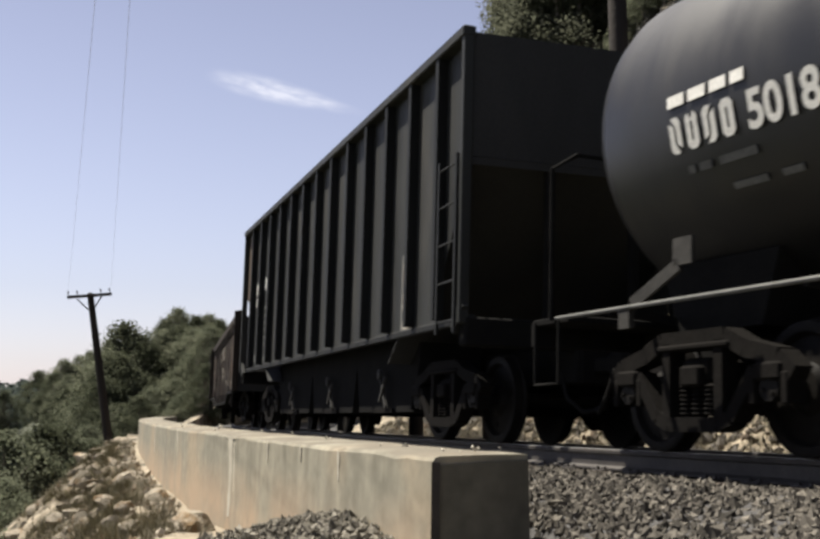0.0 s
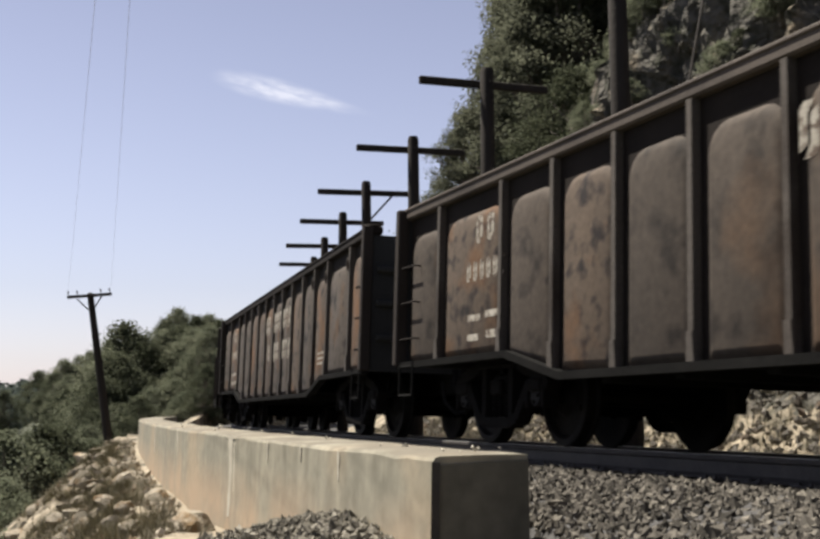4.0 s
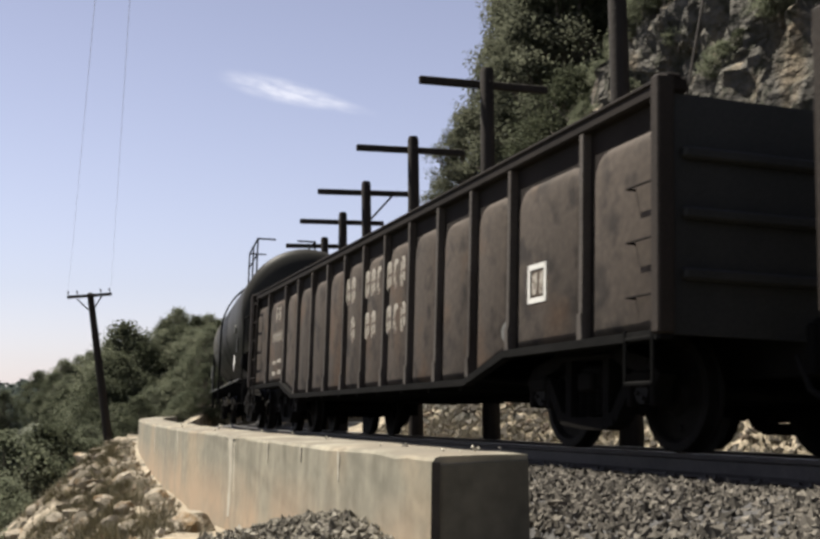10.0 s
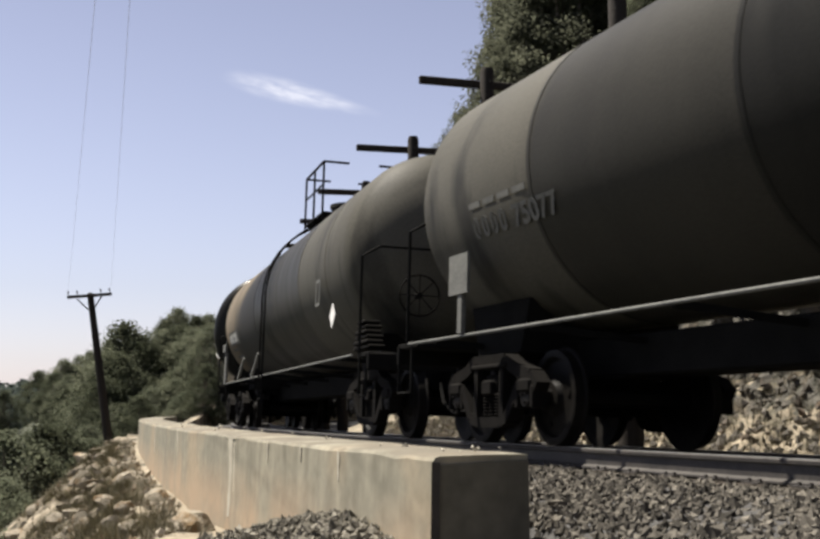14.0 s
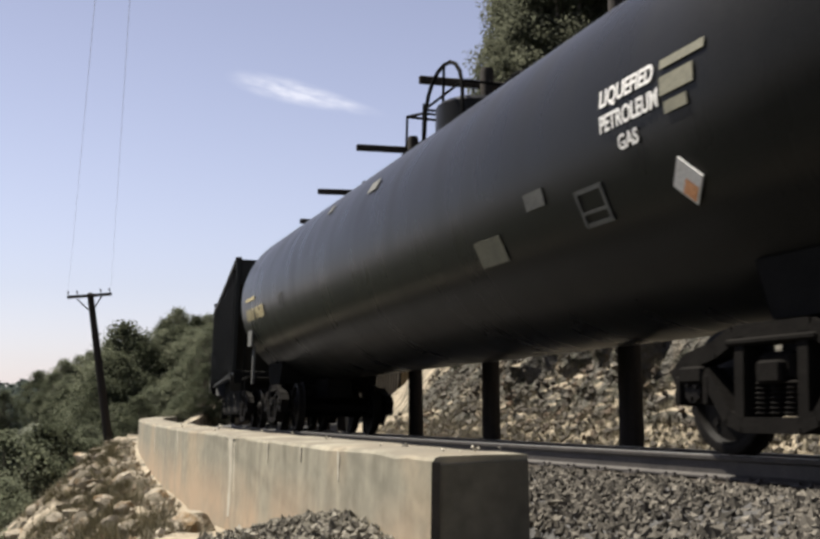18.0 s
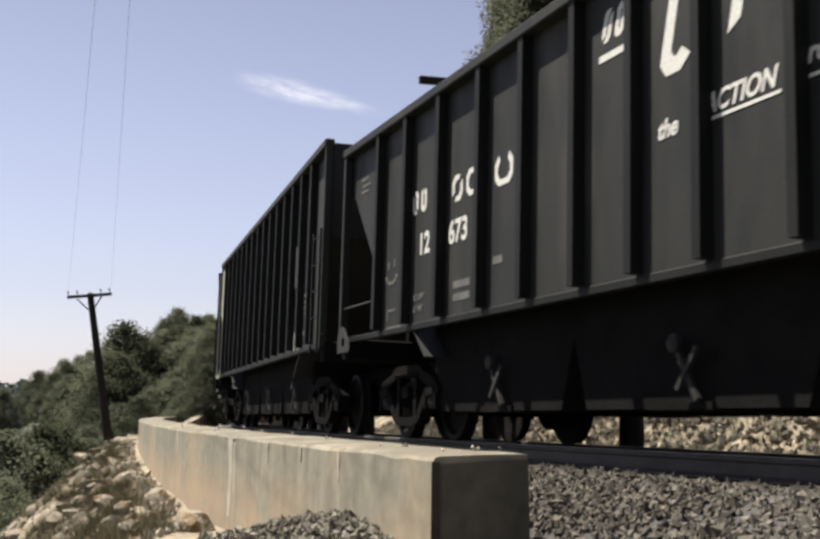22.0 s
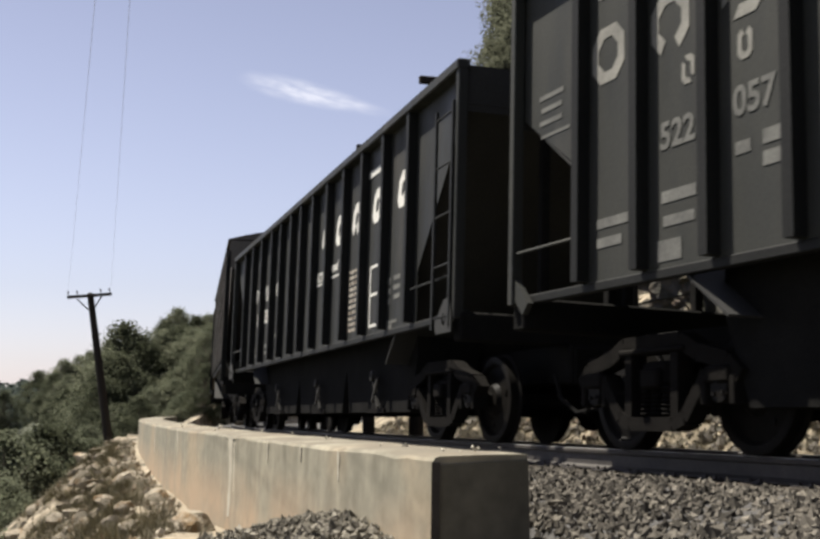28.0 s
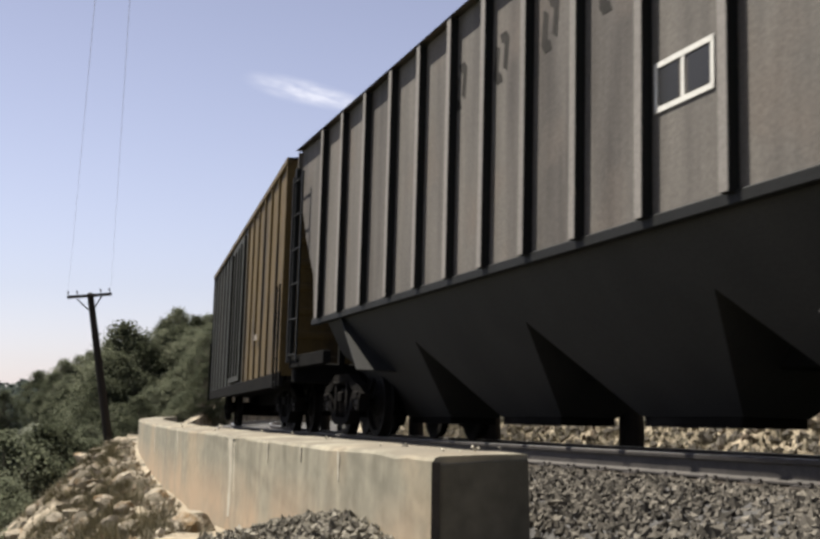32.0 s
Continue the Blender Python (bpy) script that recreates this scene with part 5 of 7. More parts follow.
def gondola(name, label, L, mat, seed=0, oddmat=None, shift=0.0, top=2.72, chordmat=None, laddered=False):
    """Drop-bottom gondola with fish-belly sides and pressed panels."""
    car = thing(name, label, "gondola car", "cars of the freight train")
    h, low, end_low, wide = L / 2, 0.62, 0.86, 1.55
    ys = wide - 0.17
    kx = 4.16
    poly = [(-kx, low), (kx, low), (kx + 1.05, end_low), (h - 0.05, end_low), (h - 0.05, top - 0.12), (-h + 0.05, top - 0.12), (-h + 0.05, end_low), (-kx - 1.05, end_low)]
    rng = random.Random(seed)
    xs = [x + shift for x in GON_POSTS]
    for s in (-1, 1):
        # sheet much darker than the panels: post and chord shadows are in its colour
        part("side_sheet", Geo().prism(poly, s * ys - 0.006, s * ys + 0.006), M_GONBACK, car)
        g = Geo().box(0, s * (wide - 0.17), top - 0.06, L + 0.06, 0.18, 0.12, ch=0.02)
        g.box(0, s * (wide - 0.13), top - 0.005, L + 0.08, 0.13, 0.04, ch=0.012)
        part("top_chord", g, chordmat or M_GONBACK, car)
        g = Geo()
        pts = [(-h, end_low), (-kx - 1.05, end_low), (-kx, low), (kx, low), (kx + 1.05, end_low), (h, end_low)]
        for a, b in zip(pts, pts[1:]):
            g.beam((a[0], s * (wide - 0.08), a[1]), (b[0], s * (wide - 0.08), b[1]), 0.10, 0.07)
        part("side_sill", g, M_UNDER, car)
        for x in xs:
            lo = low if abs(x) < kx else ramp(abs(x), (kx, low), (kx + 1.05, end_low))
            y0, y1 = sorted((s * ys, s * (wide - 0.085)))
            g = Geo().prism([(x - 0.032, lo), (x + 0.032, lo), (x + 0.032, top - 0.12), (x - 0.032, top - 0.12)], y0, y1)
            g.prism([(x - 0.034, lo), (x + 0.06, lo), (x + 0.034, lo + 0.26), (x - 0.034, lo + 0.26)], *sorted((s * (wide - 0.12), s * (wide - 0.07))))
            part("side_post", g, M_GONPOST, car)
        ends = [-h + 0.05] + xs + [h - 0.05]
        for a, b in zip(ends, ends[1:]):
            c, w = (a + b) / 2 + 0.045, (b - a) / 2 - 0.092
            lo1, lo2 = [ramp(abs(q), (kx, low), (kx + 1.05, end_low)) + 0.035 for q in (c - w, c + w)]
            zt = top - 0.30 - rng.uniform(0, 0.05)
            face = []
            for q in range(5):
                t = q / 4 * math.pi / 2
                face.append((c + w - 0.22 + 0.22 * math.cos(t), zt - 0.22 + 0.22 * math.sin(t)))
            for q in range(5):
                t = math.pi / 2 + q / 4 * math.pi / 2
                face.append((c - w + 0.22 + 0.22 * math.cos(t), zt - 0.22 + 0.22 * math.sin(t)))
            face = [(c - w, lo1), (c + w, lo2)] + face
            use = oddmat if oddmat and rng.random() < 0.4 else mat
            part("side_panel", pressed_panel(face, c, (lo1 + lo2 + 2 * zt) / 4, s * ys, s * (ys + 0.06)), use, car)
        for e in (-1, 1):
            part("corner_post", Geo().box(e * (h - 0.02), s * (wide - 0.06), (end_low + top) / 2, 0.12, 0.14, top - end_low, ch=0.015), M_GONRIB, car)
            if laddered and e * s > 0:
                ladder(car, e * (h - 0.40), s * (wide - 0.02), end_low + 0.05, top - 0.12, M_GONBACK, 0.42, 5)
            for q in range(0 if laddered and e * s > 0 else 3):
                z = end_low + 0.30 + 0.42 * q
                part("grab_iron", Geo().tube([(e * (h - 0.12), s * (wide - 0.14), z), (e * (h - 0.12), s * (wide - 0.03), z), (e * (h - 0.50), s * (wide - 0.03), z), (e * (h - 0.50), s * (wide - 0.14), z)], 0.010, 5), M_GONBACK, car)
            g = Geo()
            for z in (end_low - 0.35, end_low - 0.02):
                g.cyl((e * (h - 0.12), s * (wide - 0.03), z), (e * (h - 0.52), s * (wide - 0.03), z), 0.016, 5)
            for x in (0.12, 0.52):
                g.cyl((e * (h - x), s * (wide - 0.03), end_low - 0.35), (e * (h - x), s * (wide - 0.03), end_low + 0.05), 0.016, 5)
            part("stirrup_step", g, M_UNDER, car)
    for e in (-1, 1):
        # brown car's ends drawn black, which paints their shade
        part("end_wall", Geo().box(e * (h - 0.04), 0, (end_low + top) / 2 - 0.06, 0.06, 2 * wide - 0.25, top - end_low - 0.12), M_ENDBLACK, car)
        for z in (1.3, 1.75, 2.2):
            part("end_rib", Geo().box(e * (h + 0.01), 0, z, 0.10, 2 * wide - 0.4, 0.09, ch=0.02), M_ENDBLACK, car)
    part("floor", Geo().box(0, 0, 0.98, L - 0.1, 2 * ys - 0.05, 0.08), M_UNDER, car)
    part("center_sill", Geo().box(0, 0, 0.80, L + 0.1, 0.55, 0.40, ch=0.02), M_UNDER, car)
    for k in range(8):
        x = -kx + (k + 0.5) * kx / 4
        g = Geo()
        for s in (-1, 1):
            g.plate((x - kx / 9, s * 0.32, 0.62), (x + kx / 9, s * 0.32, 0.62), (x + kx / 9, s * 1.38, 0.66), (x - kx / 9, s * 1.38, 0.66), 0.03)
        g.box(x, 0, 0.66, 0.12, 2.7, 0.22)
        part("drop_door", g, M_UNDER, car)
    brake_gear(car, 0.4)
    add_trucks(car, h - 1.95)
    add_couplers(car, h)
    return car


def tank_spot(R, zc, z):
    """Where height z lies on the valley side of a tank, and its tilt."""
    t = math.asin(max(-1, min(1, (z - zc) / R)))
    return -R * math.cos(t), t


def tank_label(car, rows, R, zc, mat, name="stencil_bar", lift=0.012):
    """Flat bars laid against the curve of the shell: rows of (x, z, length, height), each a part."""
    for x, z, w, h in rows:
        y, t = tank_spot(R + lift, zc, z + h / 2)
        m = Matrix.Translation((x + w / 2, y, z + h / 2)) @ Matrix.Rotation(-t, 4, "X")
        part(name, Geo().box(0, 0, 0, w, 0.006, h, m), mat, car, smooth=0)


def tank_blocks(car, count, x, z, high, R, zc, mat, pitch=0.8, wide=0.5, name="railway_mark", lift=0.012):
    """The owner's mark on a shell: plain open outlines laid against its curve."""
    y, t = tank_spot(R + lift, zc, z + high / 2)
    for k in range(count):
        m = Matrix.Translation((x + k * pitch * high, y, z + high / 2)) @ Matrix.Rotation(-t, 4, "X") @ Matrix.Translation((0, 0, -high / 2))
        part(name, outline(wide * high, high, 0.2 * high, MARK_GAPS[k % 6]), mat, car, smooth=0, at=m)


def tank_words(car, text, x, z, high, R, zc, mat, name="stencil", stretch=1.0):
    ob = words(car, text, 0, 0, high, 0, mat, name=name)
    y, t = tank_spot(R + 0.015, zc, z + high / 2)
    ob.matrix_basis = Matrix.Translation((x, y, z + high / 2)) @ Matrix.Rotation(math.pi / 2 - t, 4, "X") @ Matrix.Diagonal((stretch, 1, 1, 1)) @ Matrix.Translation((0, -high / 2, 0))
    return ob


def tank_car(name, label, L, R, zc, body, bands, rail=True, platform=0.0, tall_sill=False, belly=0.0, manway=0.0, head=0.36, ladder_x=None, ladder_mat=None, inset=2.0):
    """Tank car: shell in courses with dished heads, saddle, sills, platform and dome fittings."""
    car = thing(name, label, "tank car", "cars of the freight train")
    h = body / 2
    cuts = bands  # (x0, x1, material), from the rear head to the front one
    first, last = bands[0][0], bands[-1][1]
    for k, (x0, x1, m) in enumerate(cuts):
        prof = []
        if k == 0:
            prof += [(first + head * (1 - math.cos(t)), R * math.sin(t)) for t in [q * math.pi / 2 / 7 for q in range(0, 8)]]
        else:
            prof.append((x0, R))
        n = max(1, int((x1 - x0) / 1.6))
        prof += [(lerp(max(x0, first + head), min(x1, last - head), (q + 1) / n), R) for q in range(n)]
        if k == len(cuts) - 1:
            prof += [(last - head * (1 - math.cos(t)), R * math.sin(t)) for t in [q * math.pi / 2 / 7 for q in range(6, -1, -1)]]
        part("tank_course", Geo().lathe(prof, 56, "x", Matrix.Translation((0, 0, zc))), m, car, smooth=40)
    for x0, x1, m in cuts[1:] if rail else ():
        part("weld_band", Geo().lathe([(x0 - 0.03, R - 0.01), (x0 - 0.03, R + 0.006), (x0 + 0.03, R + 0.006), (x0 + 0.03, R - 0.01)], 56, "x", Matrix.Translation((0, 0, zc))), m, car, smooth=40)
    hs = L / 2
    for e in (-1, 1):
        g = Geo().prism([(e * (h - 1.2) - 0.5, 0.95), (e * (h - 1.2) + 0.5, 0.95), (e * (h - 1.2) + 0.7, zc - R * 0.8), (e * (h - 1.2) - 0.7, zc - R * 0.8)], -R * 0.62, R * 0.62)
        part("saddle", g, M_UNDER, car)
        part("stub_sill", Geo().box(e * (hs - 1.6), 0, 0.88, 3.2, 0.52, 0.42, ch=0.02), M_UNDER, car)
        g = Geo().box(e * (hs - 0.35), 0, 1.10, 0.62, 2 * 1.42, 0.06, ch=0.01)
        g.box(e * (hs - 0.05), 0, 1.0, 0.08, 2 * 1.42, 0.22, ch=0.01)
        part("end_platform", g, M_TRUCK if not rail else M_UNDER, car)
        g = Geo()
        for s in (-1, 1):
            g.tube([Vector((e * (hs - 0.42), s * 1.45, 1.1)), Vector((e * (hs - 0.42), s * 1.45, 2.45)), Vector((e * (hs - 0.42), s * 1.2, 2.6))], 0.022, 6)
            g.tube([Vector((e * (hs - 0.1), s * 1.42, 1.1)), Vector((e * (hs - 0.1), s * 1.42, 0.55)), Vector((e * (hs - 0.5), s * 1.42, 0.55)), Vector((e * (hs - 0.5), s * 1.42, 1.1))], 0.02, 6)
        g.tube([Vector((e * (hs - 0.42), -1.2, 2.6)), Vector((e * (hs - 0.42), 1.2, 2.6))], 0.02, 6)
        part("end_railing", g, M_UNDER, car)
    if rail:
        part("center_sill", Geo().box(0, 0, 0.9, L - 2, 0.55, 0.40, ch=0.02), M_UNDER, car)
        for s in (-1, 1):
            part("side_handrail", Geo().cyl((-hs + 0.6, s * 1.5, 1.10), (hs - 0.6, s * 1.5, 1.10), 0.018, 8), M_LETTERFADE, car)
            for k in range(7):
                x = lerp(-hs + 1.4, hs - 1.4, k / 6)
                part("handrail_bracket", Geo().beam((x, s * 1.5, 1.09), (x, s * 0.28, 1.02), 0.05, 0.06), M_UNDER, car)
    # manway, valves and their platform
    g = Geo().lathe([(zc + R - 0.06, 0.42), (zc + R + 0.22, 0.42), (zc + R + 0.26, 0.46), (zc + R + 0.33, 0.46), (zc + R + 0.36, 0.30), (zc + R + 0.36, 0.0)], 20, "z", Matrix.Translation((manway, 0, 0)))
    part("manway_dome", g, bands[len(bands) // 2][2], car, smooth=40)
    g = Geo()
    if platform > 0:
        w, pw = platform, 0.8
        part("top_platform", Geo().box(manway, 0, zc + R + 0.0, 2 * w, 2 * pw, 0.05, ch=0.01), M_UNDER, car)
        top = zc + R + 1.0
        for s in (-1, 1):
            for x in (-w, 0, w):
                part("railing_post", Geo().cyl((manway + x, s * pw, zc + R - 0.15), (manway + x, s * pw, top), 0.025, 6), M_UNDER, car)
            part("top_rail", Geo().tube([Vector((manway - w, s * 0.3, top)), Vector((manway - w, s * pw, top)), Vector((manway + w, s * pw, top)), Vector((manway + w, s * 0.3, top))], 0.025, 6), M_UNDER, car)
            part("mid_rail", Geo().cyl((manway - w, s * pw, top - 0.45), (manway + w, s * pw, top - 0.45), 0.02, 6), M_UNDER, car)
    for x in (manway + 1.1, manway - 1.6, -h * 0.62):
        part("vent_valve", Geo().cyl((x, 0, zc + R - 0.05), (x, 0, zc + R + 0.18), 0.09, 10), M_UNDER, car)
    if ladder_x is not None:
        for s in (-1, 1):
            pts = []
            for k in range(9):
                t = lerp(0.0, 1.25, k / 8)
                pts.append((s * (R + 0.10) * math.cos(t), zc + (R + 0.10) * math.sin(t)))
            pts = [(s * (R + 0.10), z) for z in (0.62, 1.1, 1.6, 2.1)] + pts
            g = Geo()
            for e in (-0.21, 0.21):
                g.tube([Vector((ladder_x + e, y, z)) for y, z in pts], 0.022, 6)
            rail_mat = ladder_mat or M_UNDER
            stiles = part("side_ladder", g, rail_mat, car)
            rung = Geo().cyl((ladder_x - 0.21, 0, 0), (ladder_x + 0.21, 0, 0), 0.014, 5).mesh("rung", rail_mat)
            n = 15
            for k in range(n):
                u = k / (n - 1) * (len(pts) - 1)
                i = min(len(pts) - 2, int(u))
                y, z = lerp(pts[i][0], pts[i + 1][0], u - i), lerp(pts[i][1], pts[i + 1][1], u - i)
                part("rung", rung, None, stiles, at=Matrix.Translation((0, y, z)))
    if belly:
        part("bottom_outlet", Geo().lathe([(zc - R - 0.30, 0.10), (zc - R - 0.28, 0.16), (zc - R - 0.1, 0.16), (zc - R + 0.05, 0.25)], 12, "z"), M_UNDER, car)
    add_trucks(car, hs - inset)
    add_couplers(car, hs)
    brake_wheel(car, hs + 0.02, -0.75, 1.9)
    return car


def covered_hopper(name, label, L):
    """Covered hopper with ribbed taupe sides, curved roof and sloping bays."""
    car = thing(name, label, "covered hopper car", "cars of the freight train")
    h, top, eave, low, wide = L / 2, 5.06, 4.76, 1.72, 1.60
    ys = wide - 0.12
    cut = 1.25
    poly = [(-h + cut, low), (h - cut, low), (h - cut + 0.12, 2.5), (h - 0.6, 3.15), (h - 0.1, 4.0), (h - 0.1, eave), (-h + 0.1, eave), (-h + 0.1, 4.0), (-h + 0.6, 3.15), (-h + cut - 0.12, 2.5)]
    for s in (-1, 1):
        part("side_sheet", Geo().prism(poly, s * ys - 0.006, s * ys + 0.006), M_COVERED, car)
        part("side_sill", Geo().box(0, s * (ys + 0.0), low + 0.02, L - 2 * cut, 0.09, 0.10, ch=0.01), M_RIBDARK, car)
        for e in (-1, 1):
            part("end_sill_bar", Geo().box(e * (h - 1.1), s * (wide - 0.1), 1.16, 2.1, 0.12, 0.20, ch=0.01), M_UNDER, car)
        for x in (-6.58, -5.5, -4.4, -3.3, -2.25, -1.25, -0.28, 0.7, 1.72, 2.8, 3.9, 4.98, 5.9, 6.58):
            y0, y1 = sorted((s * ys, s * (wide - 0.02)))
            # shade is painted into the rib body, sunlight into a thin plate on its face
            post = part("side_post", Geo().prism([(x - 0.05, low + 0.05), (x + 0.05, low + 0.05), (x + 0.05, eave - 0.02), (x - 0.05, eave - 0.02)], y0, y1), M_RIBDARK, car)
            part("cap_strip", Geo().box(x, s * (wide - 0.016), (low + eave) / 2 + 0.02, 0.106, 0.008, eave - low - 0.07), M_COVPALE, post, "rib face painted pale as if sunlit")
        for e in (-1, 1):
            ladder(car, e * (h - 0.36), s * (wide + 0.0), 1.15, 4.3, M_RIBDARK, 0.58, 6)
            part("corner_post", Geo().box(e * (h - 0.12), s * (wide - 0.05), 2.8, 0.10, 0.08, 3.3, ch=0.01), M_RIBDARK, car)
    roof = []
    for q in range(9):
        t = lerp(-1, 1, q / 8)
        roof.append((t * wide, eave + (top - eave) * math.cos(t * math.pi / 2)))
    g = Geo()
    for x in (-h + 0.08, h - 0.08):
        g.v += [(x, y, z) for y, z in roof]
    g.f = [(q, 9 + q, 10 + q, q + 1) for q in range(8)] + [tuple(range(9)), tuple(range(17, 8, -1))]
    part("roof", g, M_COVERED, car)
    part("roof_walk", Geo().box(0, 0, top + 0.14, L - 0.4, 0.7, 0.04).box(0, 0, top + 0.05, L - 1, 0.1, 0.16), M_UNDER, car)
    for e in (-1, 1):
        part("end_sheet", Geo().box(e * (h - 0.1), 0, 4.38, 0.04, 2 * wide - 0.1, 0.7), M_COVERED, car)
        # black instead of taupe here: shade painted on the sloping sheet
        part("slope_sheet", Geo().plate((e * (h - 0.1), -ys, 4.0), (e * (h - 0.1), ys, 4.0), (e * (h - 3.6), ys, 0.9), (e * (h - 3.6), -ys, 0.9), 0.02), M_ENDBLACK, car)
        part("end_sill", Geo().box(e * (h - 0.12), 0, 1.0, 0.24, 2 * wide - 0.2, 0.34, ch=0.02), M_UNDER, car)
        for y in (-0.7, 0.7):
            part("end_post", Geo().box(e * (h - 0.2), y, 2.4, 0.10, 0.10, 2.9), M_UNDER, car)
    part("center_sill", Geo().box(0, 0, 0.88, L, 0.5, 0.40, ch=0.02), M_UNDER, car)
    for k in range(4):
        span = 3.2
        x = (k - 1.5) * span
        a, b, zt, zb = span / 2, 0.78, low + 0.02, 0.30
        g = Geo()
        g.v = [(x + p * a, q * (ys - 0.02), zt) for p, q in ((-1, -1), (1, -1), (1, 1), (-1, 1))]
        g.v += [(x + p * a, q * (ys - 0.30), 1.22) for p, q in ((-1, -1), (1, -1), (1, 1), (-1, 1))]
        g.v += [(x + p * b, q * 0.34, zb) for p, q in ((-1, -1), (1, -1), (1, 1), (-1, 1))]
        g.f = [(k + r, (k + 1) % 4 + r, (k + 1) % 4 + r + 4, k + r + 4)[::-1] for r in (0, 4) for k in range(4)] + [(11, 10, 9, 8), (0, 1, 2, 3)]
        # bay in the same black, its underside shade being part of the colour
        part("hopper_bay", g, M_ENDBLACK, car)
        part("discharge_gate", Geo().box(x, 0, 0.26, 1.5, 0.66, 0.10), M_TRUCK, car)
    add_trucks(car, h - 1.75)
    add_couplers(car, h)
    return car


def boxcar(name, label, L):
    car = thing(name, label, "boxcar", "cars of the freight train")
    h, top, low, wide = L / 2, 4.84, 0.98, 1.55
    for s in (-1, 1):
        part("side_sheet", Geo().box(h / 2 + 0.85, s * (wide - 0.06), (top + low) / 2, h - 1.8, 0.03, top - low), M_BOXCAR, car)
        part("side_sheet", Geo().box(-h / 2 + 0.95, s * (wide - 0.06), (top + low) / 2, h + 1.8, 0.03, top - low), M_BOXDARK, car, "dull green-black side")
        part("side_sill", Geo().box(0, s * (wide - 0.05), 0.92, L - 0.1, 0.09, 0.26, ch=0.01), M_UNDER, car)
        part("eave", Geo().box(0, s * (wide - 0.04), top - 0.05, L, 0.10, 0.12, ch=0.01), M_BOXCAR, car)
        for k in range(17):
            x = lerp(-h + 0.1, h - 0.1, k / 16)
            if abs(x) > 1.7:
                part("side_post", Geo().box(x, s * (wide - 0.03), (top + low) / 2, 0.09, 0.05, top - low - 0.15), M_BOXCAR if x > 1.8 else M_BOXDARK, car)
        door = part("sliding_door", Geo().box(0, s * (wide - 0.005), (top + low) / 2 - 0.05, 3.0, 0.05, top - low - 0.35, ch=0.01), M_BOXDARK, car)
        g = Geo()
        for x in (-1.1, -0.4, 0.4, 1.1):
            g.cyl((x, s * (wide + 0.04), low + 0.25), (x, s * (wide + 0.04), top - 0.4), 0.02, 6)
        part("lock_rod", g, M_UNDER, door)
        for e in (-1, 1):
            ladder(car, e * (h - 0.42), s * (wide + 0.02), 0.75, 2.6, M_UNDER, 0.42, 5)
    for e in (-1, 1):
        part("end_wall", Geo().box(e * (h - 0.06), 0, (top + low) / 2, 0.05, 2 * wide - 0.1, top - low), M_BOXCAR, car)
        for k in range(8):
            part("end_rib", Geo().box(e * (h - 0.02), 0, low + 0.3 + k * 0.42, 0.08, 2 * wide - 0.35, 0.14, ch=0.03), M_BOXCAR, car)
    part("roof", Geo().plate((-h, -wide, top), (h, -wide, top), (h, 0, top + 0.16), (-h, 0, top + 0.16), 0.04).plate((-h, 0, top + 0.16), (h, 0, top + 0.16), (h, wide, top), (-h, wide, top), 0.04), M_UNDER, car)
    part("floor", Geo().box(0, 0, 0.95, L - 0.2, 2.8, 0.1), M_UNDER, car)
    part("center_sill", Geo().box(0, 0, 0.78, L, 0.5, 0.34, ch=0.02), M_UNDER, car)
    add_trucks(car, h - 2.2)
    add_couplers(car, h)
    return car


# ---- the train, from its head to its tail: rear and front ends along the line ----
TRAIN = []


def couple(car, rear, front, reach):
    """Puts a car on the line between two marks; reach: half its truck spacing."""
    TRAIN.append((car, (rear + front) / 2, reach))
    return car


def side_y(wide=1.55, rib=0.13):
    return -(wide - rib) - 0.010


Y = side_y()
# tank car at the head
a = tank_car("tank_car", "matt black tank car with white lettering and a side handrail", 16.0, 1.40, 2.62, 14.5, [(-7.3, -2.4, M_TANKDARK), (-2.4, 2.4, M_TANKDARK), (2.4, 7.2, M_TANKDARK)], platform=1.0, ladder_x=0.4, head=0.5)
tank_blocks(a, 4, -5.93, 2.22, 0.27, 1.40, 2.62, M_LETTER, pitch=0.74)
tank_words(a, "5018", -5.06, 2.22, 0.27, 1.40, 2.62, M_LETTER, "car_number", 0.95)
tank_label(a, [(-5.93, 2.57, 0.20, 0.09), (-5.68, 2.57, 0.20, 0.09), (-5.43, 2.57, 0.18, 0.09), (-5.20, 2.57, 0.14, 0.09)], 1.40, 2.62, M_LETTER)
tank_label(a, [(-5.8, 2.06, 0.07, 0.06), (-5.68, 2.06, 0.14, 0.06), (-5.45, 2.06, 0.40, 0.06), (-5.4, 1.88, 0.35, 0.05), (-4.9, 1.88, 0.2, 0.05)], 1.40, 2.62, M_LETTERFADE)
part("placard_board", Geo().box(-5.65, -1.48, 1.45, 0.22, 0.03, 0.20).beam((-5.7, -1.48, 1.36), (-6.3, -1.48, 1.12), 0.03, 0.10).box(-6.38, -1.48, 1.02, 0.14, 0.05, 0.16), M_DUSTY, a, "small grey board on a bent bracket")
couple(a, 113.45, 129.45, 6.0)

